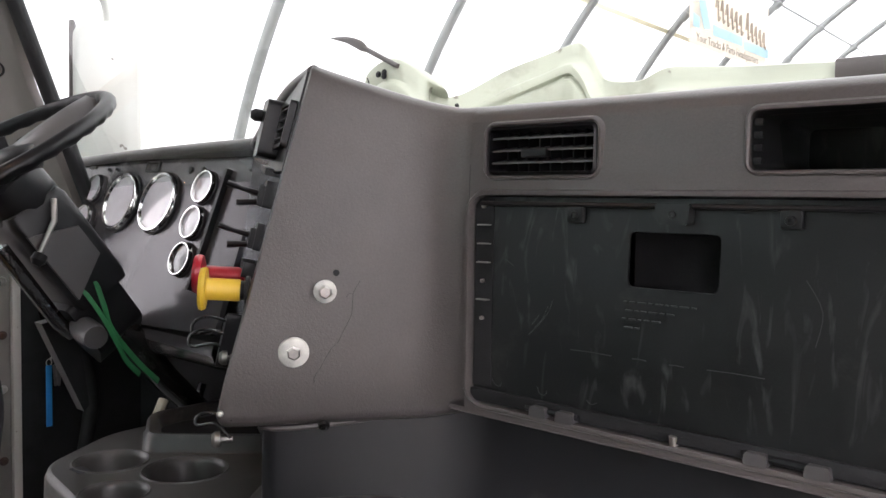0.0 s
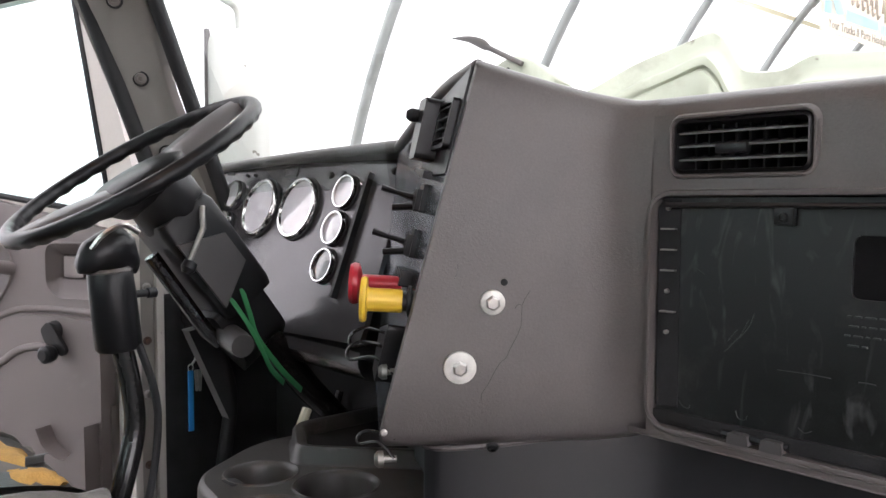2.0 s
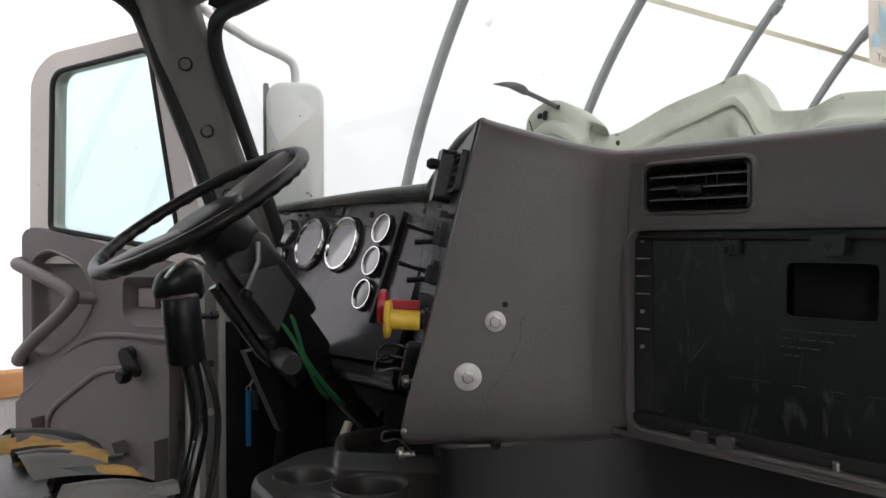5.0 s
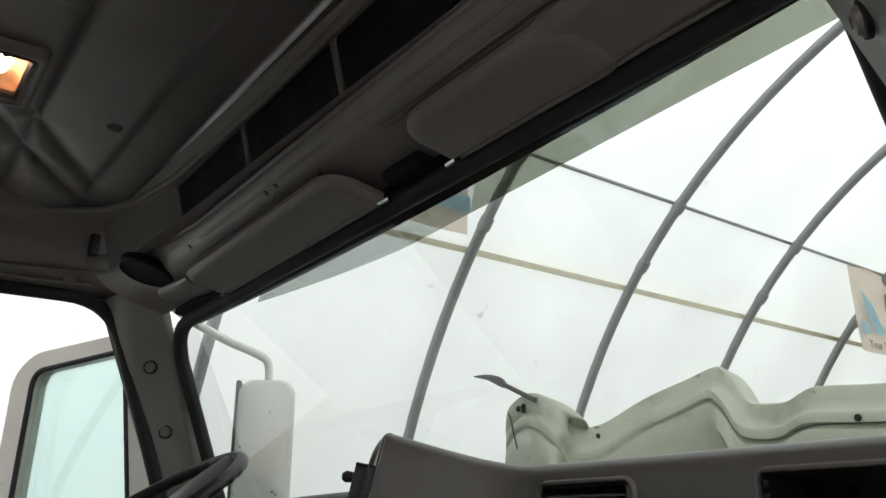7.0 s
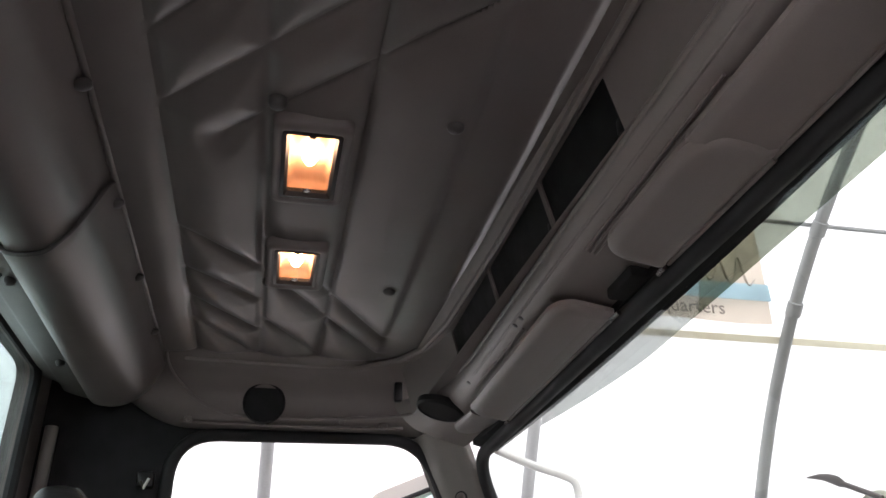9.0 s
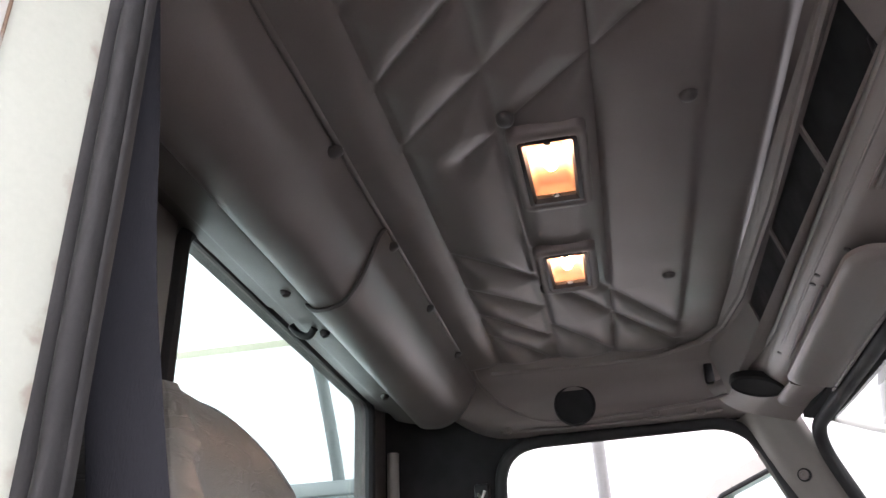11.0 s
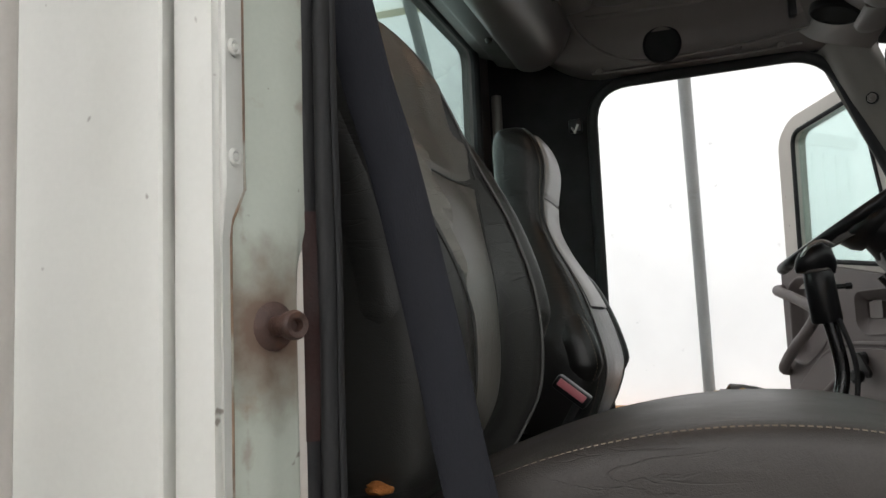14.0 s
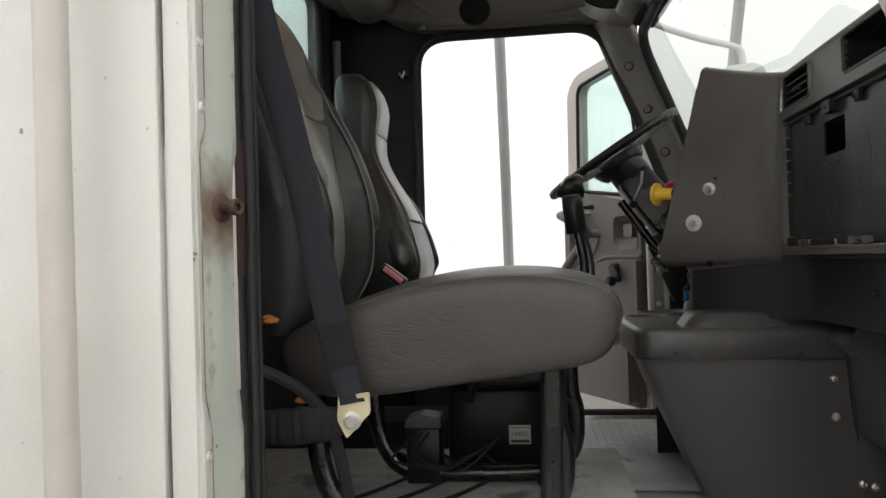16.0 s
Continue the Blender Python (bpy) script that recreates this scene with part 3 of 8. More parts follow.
for nm, s in (("base_wall_left", -1), ("base_wall_right", 1)):
    xw = AX + s * AR * math.cos(A0)
    bm = B()
    box(bm, xw - 0.09, xw + 0.09, Y0, Y1, 0, 1.02, 0.01)
    solo(nm, bm, CONCRETE, "pale concrete base wall along the shelter side", "wall", "structure")
    bm = B()
    box(bm, xw - 0.11, xw + 0.11, Y0, Y1, 1.02, 1.14, 0.008)
    solo("sill_plank", bm, LUMBER, "orange-brown timber sill plank on the base wall", "plank", "structure")

RIBY = [0.062 + 1.363 * k for k in range(-5, 11)]


def hoop(y):
    t = thing("shelter_hoop", (AX, y, 1.138), "grey galvanised steel hoop holding up the white film", "hoop", "shelter hoops")
    bm = B()
    tube(bm, [(arch(A0 + (math.pi - 2 * A0) * k / 60, AR - 0.035)[0], y, arch(A0 + (math.pi - 2 * A0) * k / 60, AR - 0.035)[1]) for k in range(61)], 0.033, 12)
    part("hoop_tube", bm, RIB, t, angle=50)
    for a in (0.874, 0.762, math.pi - 0.874, math.pi - 0.762):
        p = arch(a, AR - 0.04)
        d = Vector((math.sin(a), 0, math.cos(a)))
        bm = B()
        lathe(bm, [(0.034, -0.04), (0.041, -0.036), (0.041, 0.036), (0.034, 0.04)], (p[0], y, p[1]), d, 14)
        part("clamp", bm, RIB, t)
    return t


first = hoop(RIBY[0])
for y in RIBY[1:]:
    copy_thing(first, Matrix.Translation((AX, y, 1.138)))

for s in (-1, 1):
    xc, zc = (-2.95, 3.82) if s < 0 else (2 * AX + 2.95, 3.82)
    bm = B()
    tube(bm, [(xc, Y0, zc), (xc, Y1, zc)], 0.012, 8)
    solo("purlin_rod", bm, RIB, "thin dark steel purlin rod clamped under the hoops", "rod")
    xs_, zs_ = (-3.42, 3.36) if s < 0 else (2 * AX + 3.42, 3.36)
    bm = B()
    tube(bm, [(xs_, Y0, zs_), (xs_, Y1, zs_)], 0.032, 4, flat=0.25)
    solo("batten_strap", bm, STRAP, "cream batten strap running along the film", "strap")


def bars(bm, place, rows):
    for u0, u1, v0, v1 in rows:
        prism(bm, [(u0, v0), (u1, v0), (u1, v1), (u0, v1)], place, -0.003)


def words(text, size, m, mat, name, parent, extrude=0.001):
    """Writing as a mesh, laid flat by the pose m."""
    cu = bpy.data.curves.new(name, "FONT")
    cu.body, cu.size, cu.extrude, cu.resolution_u = text, size, extrude, 2
    tmp = bpy.data.objects.new(name, cu)
    scene.collection.objects.link(tmp)
    me = bpy.data.meshes.new_from_object(tmp.evaluated_get(bpy.context.evaluated_depsgraph_get()))
    bpy.data.objects.remove(tmp)
    me.transform(Matrix.Translation(-origin_of(parent)) @ m)
    me.materials.clear()
    me.materials.append(mat)
    ob = new(name, me)
    ob.parent = parent
    return ob


# banner hung from the purlin rod: u runs along y, v is height
def banner(y0, y1, z0, z1, x, label):
    t = thing("banner", (x, (y0 + y1) / 2, z0), label, "banner", "banners on the rod")
    bm = B()
    rows = []
    for i in range(13):
        v = z0 + (z1 - z0) * i / 12
        rows.append([(x + 0.012 * math.sin(9 * u + 3 * v), u, v) for u in [y0 + (y1 - y0) * j / 24 for j in range(25)]])
    loft(bm, rows)
    bmesh.ops.solidify(bm, geom=bm.faces[:], thickness=0.002)
    part("cloth", bm, BANNER, t)
    return t




# ---- cab shell ----
bm = B()
box(bm, -1.95, -0.02, -0.50, 1.05, 0.88, 0.935, 0.005)
solo("floor", bm, FLOORM, "worn grey rubber floor mat of the cab", "floor", "structure")
bm = B()
box(bm, -1.99, 0.02, -0.54, 0.66, 2.50, 2.53, 0.01)
solo("roof", bm, WHITE, "white painted cab roof panel", "roof", "structure")

# closed side of the cab ahead of and above the passenger door
bm = B()
box(bm, -0.019, 0.0, 0.72, 1.06, 0.88, 1.87, 0.004)
solo("cowl_side", bm, WHITE, "white painted cowl side ahead of the passenger door", "panel", "structure")
bm = B()
box(bm, -0.05, 0.0, -0.19, 0.62, 2.38, 2.499, 0.004)
solo("door_header", bm, WHITE, "white painted header over the passenger door", "header", "structure")

# rear wall with its wide window
RW = rrect(-1.25, 2.07, 1.03, 0.74, 0.045)
bm = B()
plate(bm, [(-1.93, 0.935), (0.0, 0.935), (0.0, 2.50), (-1.93, 2.50)], [RW], lambda u, v, d: Vector((u, -0.50 - d, v)), 0.04)
solo("wall_rear", bm, DOORTRIM, "dark grey trimmed rear wall of the cab", "wall", "structure")
win = thing("window_1", (-1.25, -0.52, 1.70), "wide rear cab window with black rubber surround", "window", kind="structure")
bm = B()
tube(bm, [(u, -0.496, v) for u, v in RW], 0.014, 8, closed=True, up=(0, 1, 0))
part("window_frame", bm, RUBBER, win)
bm = B()
plate(bm, rrect(-1.25, 2.07, 1.04, 0.75, 0.05), [], lambda u, v, d: Vector((u, -0.515 - d, v)), 0.005)
part("pane", bm, GLASS, win).visible_shadow = False
bm = B()
prism(bm, rounded([(-0.71, 1.2), (-0.20, 1.2), (-0.20, 2.46), (-0.71, 2.46)], 0.03), lambda u, v, d: Vector((u, -0.498 + d, v)), 0.006, 0.003)
solo("rear_panel", bm, TRIMGREY, "plain grey-brown trim panel beside the rear window", "panel", "structure")
wt = thing("window_trim", (-1.25, -0.42, 2.37), "dark grey bevelled plastic trim between the padded header and the rear window", "trim", kind="structure")
for x0, x1 in ((-1.80, -1.062), (-1.058, -0.10)):
    bm = B()
    loft(bm, [[(x, y, z + (0.004 * (x1 < -1.06))) for y, z in smooth_line_2d([(-0.345, 2.378), (-0.362, 2.372), (-0.395, 2.378), (-0.428, 2.388), (-0.437, 2.394), (-0.446, 2.408), (-0.478, 2.421), (-0.499, 2.432)], 3)] for x in [x0 + (x1 - x0) * k / 6 for k in range(7)]])
    bmesh.ops.solidify(bm, geom=bm.faces[:], thickness=0.004)
    part("strip", bm, WINTRIM, wt, angle=45)
for x in (-0.905, -1.105, -1.53):
    bm = B()
    lathe(bm, [(0.010, -0.004), (0.010, 0.003), (0.007, 0.008), (0.001, 0.009)], (x, -0.388, 2.377), (0, 0.25, -1), 14)
    part("clip", bm, STUD, wt, "black push clip")
bm = B()
tube(bm, smooth_line([(-1.085, -0.402, 2.380), (-1.095, -0.418, 2.370), (-1.10, -0.440, 2.380), (-1.10, -0.456, 2.398)], 4), 0.0075, 10)
part("catch", bm, BLACK, wt, "black window catch")

# driver side wall with the door opening
DO = rounded([(-0.176, 0.955), (-0.176, 2.328), (0.485, 2.338), (0.86, 1.32), (0.80, 0.955)], [0.04, 0.12, 0.11, 0.06, 0.05], 8)
bm = B()
plate(bm, [(-0.50, 0.935), (-0.50, 2.50), (0.62, 2.50), (0.62, 2.18), (0.80, 1.80), (1.05, 1.80), (1.05, 0.935)], [DO], on_x(-1.925, -1), 0.04)
solo("wall_left", bm, CARPET, "dark inner side wall around the driver door opening", "wall", "structure")
bm = B()
tube(bm, [(-1.918, y, z) for y, z in DO], 0.017, 10, closed=True, up=(1, 0, 0))
solo("door_seal", bm, RUBBER, "black rubber seal round the driver door opening", "door seal", "structure")
bm = B()
box(bm, -2.0, -1.90, -0.15, 0.80, 0.925, 0.955, 0.006)
solo("door_sill", bm, STEEL, "scuffed bright aluminium sill of the driver door", "sill", "structure")

# windscreen: slightly bowed glass leaning back at the top
WT, WB = (0.608, 2.268), (0.875, 1.64)
WL = math.hypot(WB[0] - WT[0], WB[1] - WT[1])
def on_glass(u, v, d):
    """u across the cab, v in metres down from the top, d outwards."""
    f = v / WL
    bulge = 0.028 * (1 - ((u + 0.96) / 0.9) ** 2)
    return Vector((u, WT[0] + (WB[0] - WT[0]) * f + bulge + d * 0.92, WT[1] + (WB[1] - WT[1]) * f + d * 0.39))


ws = thing("window_2", (-0.96, 0.72, 1.66), "large clear windscreen in a black rubber seal", "windscreen", kind="structure")
WO = rounded([(-1.815, 0.0), (-0.134, 0.0), (-0.115, WL), (-1.875, WL)], [0.11, 0.06, 0.02, 0.02], 10)
bm = B()
for i in range(24):
    loft(bm, [[on_glass(-1.86 + 1.8 * (i + a) / 24, WL * j / 6, 0) for j in range(7)] for a in (0, 1)])
bmesh.ops.remove_doubles(bm, verts=bm.verts, dist=1e-5)
part("pane", bm, CLEAR, ws).visible_shadow = False
bm = B()
tube(bm, [on_glass(u, v, 0) for u, v in WO], 0.017, 10, closed=True, up=(0, 1, 0))
part("window_frame", bm, RUBBER, ws)
bm = B()
rows = []
for k in range(25):
    x = -1.72 + 1.60 * k / 24
    bow = 0.028 * (1 - ((x + 0.96) / 0.9) ** 2) - 0.024
    rows.append([(x, y + bow, z) for y, z in ((0.596, 2.279), (0.612, 2.275), (0.660, 2.264), (0.668, 2.272), (0.660, 2.31), (0.600, 2.31))])
loft(bm, rows, around=True, caps=True)
part("upper_seal", bm, CARPET, ws, "broad black rubber strip above the glass")

sv = thing("sun_visor_outside", (-0.96, 0.70, 2.25), "smoked plastic sun visor strip outside the windscreen", "sun visor")
for nm, xa, xb, mt in (("visor_strip", -1.50, -0.74, TINTPALE), ("visor_strip", -0.7401, -0.06, TINT)):
    bm = B()
    rows = []
    for i in range(19):
        u = xa + (xb - xa) * i / 18
        low = 2.264 + 0.03 * u + 0.055 * (max(0, -u - 0.90) / 0.6) ** 1.3
        rows.append([(u, 0.69, low), (u, 0.6904, low), (u, 0.713, 2.36), (u, 0.710, 2.36)])
    loft(bm, rows, around=True)
    part(nm, bm, mt, sv)


# windscreen pillars with a grey cover and round screws
def pillar(s, label):
    X = lambda x: -0.985 + s * (x + 0.985)
    t = thing("pillar_trim", (X(-1.88), 0.66, 1.62), label, "pillar trim", "windscreen pillars", "structure")
    bm = B()
    rows = []
    for z in [2.34, 2.30, 2.25, 2.20, 2.12, 2.0, 1.9, 1.8, 1.7, 1.62]:
        sy = 0.582 + (2.174 - z) * 0.405
        sx = -1.861 - 0.24 * (2.174 - z) if z > 2.03 else -1.8956 - 0.03 * (2.03 - z)
        rows.append([(X(-1.926), sy - 0.060, z), (X(-1.918), sy - 0.050, z), (X(sx - 0.012), sy - 0.026, z), (X(sx), sy, z), (X(sx + 0.008), sy + 0.022, z), (X(sx + 0.026), sy + 0.044, z), (X(sx + 0.022), sy + 0.066, z), (X(-1.926), sy + 0.08, z)])
    loft(bm, rows, around=True, caps=True)
    bmesh.ops.subdivide_edges(bm, edges=[e for e in bm.edges], cuts=1, smooth=0.6)
    part("cover", bm, TRIMGREY, t, angle=50)
    for x, y, z in ((-1.861, 0.582, 2.174), (-1.892, 0.645, 2.027), (-1.899, 0.702, 1.875)):
        bm = B()
        screw(bm, (X(x + 0.001), y - 0.002, z), (s * 0.85, -0.5, -0.15), 0.0125, 0.009)
        part("screw", bm, HARD, t)
        bm = B()
        lathe(bm, [(0.0165, -0.003), (0.0165, 0.002), (0.0130, 0.003)], (X(x + 0.001), y - 0.002, z), (s * 0.85, -0.5, -0.15), 18)
        part("washer", bm, RUBBER, t)
    return t


pillar(1, "grey plastic cover of the driver side windscreen pillar")
pillar(-1, "grey plastic cover of the passenger side windscreen pillar")

# ---- ceiling ----
bm = B()
NX, NY = 260, 108
FAR = [(-1.03, -0.115, -1.17, 0.03), (-1.19, -0.115, -1.33, 0.03), (-1.33, -0.115, -1.50, 0.03), (-1.45, -0.115, -1.665, 0.02), (-1.04, 0.03, -1.515, 0.315), (-1.175, 0.03, -1.625, 0.315), (-1.42, 0.03, -1.665, 0.18)]
SEAMS = FAR + [(c - 0.115, -0.115, c + 0.315, 0.315) for c in (0.02, -0.125, -0.27, -0.416, -0.562)] + [(-0.73, -0.03, -0.385, 0.315)]
PX0, PX1, PY0, PY1 = -1.665, -0.06, -0.192, 0.43
rows = []
for i in range(NX + 1):
    x = PX0 + (PX1 - PX0) * i / NX
    row = []
    for j in range(NY + 1):
        y = PY0 + (PY1 - PY0) * j / NY
        near = min(abs(y - 0.03), abs(y - 0.170), abs(y + 0.115))
        for xa, ya, xb, yb in SEAMS:
            f = max(0, min(1, ((x - xa) * (xb - xa) + (y - ya) * (yb - ya)) / ((xb - xa) ** 2 + (yb - ya) ** 2)))
            near = min(near, math.hypot(x - xa - f * (xb - xa), y - ya - f * (yb - ya)))
        # pads bulge down between the stitched lines
        z = 2.475 - 0.014 * (1 - math.exp(-(near / 0.024) ** 1.1)) - 0.002 * noise.noise(Vector((x * 8, y * 8, 0))) * (near > 0.004)
        z -= 0.004 * (1 - math.exp(-(near / 0.004) ** 2))
        z += 0.009 / (1 + math.exp(-(y - 0.318) / 0.003))
        e = min(PY1 - y, x - PX0, PX1 - x)
        z += 0.012 * math.exp(-(e / 0.012) ** 2)
        row.append((x, y, min(z, 2.482)))
    rows.append(row)
loft(bm, rows)
LAMPS = ((-0.851, -0.680, 0.060, 0.136), (-1.190, -1.050, 0.058, 0.130))
bmesh.ops.delete(bm, geom=[f for f in bm.faces if any(x0 - 0.004 < f.calc_center_median().x < x1 + 0.004 and y0 - 0.004 < f.calc_center_median().y < y1 + 0.004 for x0, x1, y0, y1 in LAMPS)], context="FACES")
ceiling = solo("ceiling", bm, HEAD, "grey quilted vinyl headliner stitched in slanted diamonds", "ceiling", "structure", angle=60)
bm = B()
box(bm, -1.93, 0.0, -0.50, 0.60, 2.488, 2.499)
solo("ceiling_board", bm, HARD, "grey board behind the quilted headliner", "ceiling", "structure")


def dome_lamp(x0, x1, y0, y1):
    xm, ym = (x0 + x1) / 2, (y0 + y1) / 2
    t = thing("dome_lamp", (xm, ym, 2.452), "lit rectangular dome lamp in a grey bezel on the headliner", "lamp", "dome lamps")
    w, h = x1 - x0, y1 - y0
    bm = B()
    bezel(bm, [(rrect(xm, ym, w + 0.055, h + 0.042, 0.018, 6), 0.0), (rrect(xm, ym, w + 0.053, h + 0.040, 0.018, 6), -0.012), (rrect(xm, ym, w + 0.046, h + 0.034, 0.016, 6), -0.017), (rrect(xm, ym, w + 0.024, h + 0.020, 0.010, 6), -0.0185), (rrect(xm, ym, w + 0.012, h + 0.012, 0.007, 6), -0.016), (rrect(xm, ym, w + 0.008, h + 0.008, 0.006, 6), 0.004)], on_z(2.463))
    part("bezel", bm, DOORTRIM, t, angle=50)
    bm = B()
    bezel(bm, [(rrect(xm, ym, w + 0.011, h + 0.011, 0.006), -0.0165), (rrect(xm, ym, w - 0.002, h - 0.002, 0.004), -0.0175), (rrect(xm, ym, w - 0.012, h - 0.012, 0.004), -0.011), (rrect(xm, ym, w - 0.010, h - 0.010, 0.004), 0.008)], on_z(2.463))
    part("inner_frame", bm, BLACK, t, "black inner frame")
    bm = B()
    bezel(bm, [(rrect(xm, ym, w - 0.009, h - 0.009, 0.004), -0.006), (rrect(xm, ym, w - 0.020, h - 0.018, 0.008), 0.005), (rrect(xm, ym, w - 0.040, h - 0.034, 0.010), 0.0085), (rrect(xm, ym, 0.004, 0.004, 0.001), 0.0095)], on_z(2.463))
    part("reflector", bm, REFLECT, t, "warm dished reflector", angle=60)
    bm = B()
    lathe(bm, [(0.001, -0.025), (0.008, -0.021), (0.0115, -0.010), (0.012, 0.0), (0.0105, 0.011), (0.0075, 0.020), (0.001, 0.024)], (xm + w * 0.06, ym, 2.4655), (1, 0, 0), 18)
    part("bulb", bm, LAMPGLOW, t, "glowing warm bulb", angle=60)
    bm = B()
    lathe(bm, [(0.006, 0), (0.006, 0.012), (0.004, 0.014)], (x1 - 0.030, ym, 2.4655), (1, 0, 0), 12)
    part("bulb_socket", bm, STEEL, t)
    bm = B()
    plate(bm, rrect(xm, ym, w - 0.011, h - 0.011, 0.003), [], on_z(2.4535), 0.002)
    lens = part("lens", bm, LAMPLENS, t, "clear lens")
    lens.visible_shadow = False
    bm = B()
    lathe(bm, [(0.005, 0), (0.005, 0.003), (0.003, 0.004)], (x1 - 0.010, ym, 2.4530), (0, 0, -1), 10)
    part("clip", bm, BLACK, lens)
    bm = B()
    lathe(bm, [(0.008, 0), (0.007, 0.002), (0.003, 0.003)], (x0 + 0.008, ym, 2.4530), (0, 0, -1), 10)
    part("clip", bm, CHROME, lens)
    return t


dome_lamp(-0.851, -0.680, 0.060, 0.136)
dome_lamp(-1.190, -1.050, 0.058, 0.130)
b0 = None
for x, y in ((-0.628, 0.046), (-0.637, 0.296), (-1.212, 0.286), (-1.209, 0.044)):
    if b0 is None:
        bm = B()
        lathe(bm, [(0.0135, -0.004), (0.0130, 0.003), (0.0110, 0.007), (0.007, 0.0095), (0.0005, 0.0105)], (x, y, 2.459), (0, 0, -1), 20)
        b0 = solo("headliner_button", bm, STUD, "grey plastic push button pinning the headliner", "button", group="headliner buttons")
    else:
        copy_thing(b0, Matrix.Translation((x, y, b0.location.z)))

# padded roll above the rear window
bm = B()
prof = smooth_line([(0, -0.180, 2.472), (0, -0.196, 2.468), (0, -0.208, 2.450), (0, -0.226, 2.412), (0, -0.254, 2.378), (0, -0.292, 2.357), (0, -0.330, 2.354), (0, -0.356, 2.364), (0, -0.372, 2.39), (0, -0.38, 2.42)], 4)
roll = thing("padded_header", (-0.96, -0.30, 2.33), "grey padded vinyl header above the rear window, in two overlapping lengths", "padded header", kind="structure")


def roll_end(f):
    """Where along x the far length laps over the near one, from its top (0) to its foot (1)."""
    return -0.93 + 0.055 * math.sin(min(1, f / 0.55) * math.pi) ** 1.3 - 0.10 * max(0, f - 0.5)


def roll_piece(x0, x1, grow, lap):
    bm = B()
    rows = []
    n = max(4, int((x1 - x0) / 0.022))
    c = Vector((0, -0.30, 2.44))
    for i in range(n + 3 if lap else n + 1):
        row = []
        for k, p in enumerate(prof):
            f = k / (len(prof) - 1)
            end = roll_end(f) if lap else x1
            xx = x0 + (end - x0) * min(1, i / n)
            g = grow + 0.006 * noise.noise(Vector((xx * 7, f * 3, grow * 50)))
            if lap and i == n + 1:
                xx, g = end + 0.006, grow * 0.8
            if lap and i == n + 2:
                xx, g = end + 0.003, -0.02
            q = c + (p - c) * (1 + g)
            # rounds off at the far end
            e = max(0.0, 1 - (xx + 1.80) / 0.05)
            q = c + (q - c) * (1 - 0.25 * e * e)
            row.append((xx, q.y, q.z))
        rows.append(row)
    loft(bm, rows)
    return bm


part("roll_far", roll_piece(-1.80, -1.0, 0.07, True), HEAD, roll, angle=60)
part("roll_near", roll_piece(-1.20, -0.02, 0.0, False), HEAD, roll, angle=60)
# dark tube puts the lap's shadow line into the colour
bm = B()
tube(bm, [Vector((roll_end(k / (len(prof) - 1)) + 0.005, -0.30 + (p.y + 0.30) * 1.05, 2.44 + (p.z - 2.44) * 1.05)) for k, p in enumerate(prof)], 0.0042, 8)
part("lap_shade", bm, STUD, roll, "dark tube drawn as the shade along the lap", angle=60)
bm = B()
loft(bm, [[(-1.80, -0.31 + (p.y + 0.31) * s, 2.44 + (p.z - 2.44) * s) for p in prof] for s in (0.82, 0.3, 0.02)])
part("end_cap", bm, HEAD, roll)
bm = B()
tube(bm, [(-1.72, -0.197, 2.463), (-0.04, -0.197, 2.463)], 0.0075, 10)
part("edge_bead", bm, HEAD, roll, angle=60)
for x in (-0.626, -0.931, -1.214, -1.50):
    bm = B()
    lathe(bm, [(0.013, 0), (0.013, 0.004), (0.009, 0.008), (0.002, 0.009)], (x, -0.203, 2.452), (0, 0.2, -1), 16)
    part("stud", bm, STUD, roll)

# driver side upper panel with its two round loudspeakers
bm = B()
P = smooth_line([(-1.655, 0, 2.470), (-1.70, 0, 2.462), (-1.755, 0, 2.45), (-1.79, 0, 2.415), (-1.81, 0, 2.37), (-1.85, 0, 2.355), (-1.92, 0, 2.345)], 3)
rows = [[(p.x, y, p.z + 2.2 * max(0.0, -0.13 - y) ** 2 * max(0.0, (-1.70 - p.x) / 0.2)) for p in P] for y in [-0.30 + 0.92 * k / 30 for k in range(31)]]
loft(bm, rows)
side = thing("side_header", (-1.80, 0.15, 2.31), "grey moulded header panel above the driver door", "header panel", kind="structure")
part("panel", bm, HARD, side, angle=60)
bm = B()
tube(bm, [(-1.70, -0.15, 2.462), (-1.712, 0.15, 2.462), (-1.70, 0.28, 2.462), (-1.63, 0.37, 2.461), (-1.53, 0.415, 2.459), (-1.35, 0.438, 2.456), (-0.95, 0.449, 2.454), (-0.1, 0.442, 2.454)], 0.008, 8)
part("edge_bead", bm, HARD, side)
for pts in ([(-1.655, -0.19, 2.462), (-1.72, -0.185, 2.446), (-1.765, -0.16, 2.42), (-1.80, -0.11, 2.385), (-1.826, -0.03, 2.360), (-1.833, 0.05, 2.356), (-1.830, 0.15, 2.357), (-1.81, 0.32, 2.362), (-1.765, 0.42, 2.363), (-1.69, 0.46, 2.36)], [(-1.868, -0.16, 2.350), (-1.862, 0.05, 2.347), (-1.862, 0.26, 2.347), (-1.848, 0.42, 2.348)]):
    bm = B()
    tube(bm, smooth_line(pts, 6), 0.0045, 8)
    part("moulded_ridge", bm, HARD, side, angle=60)
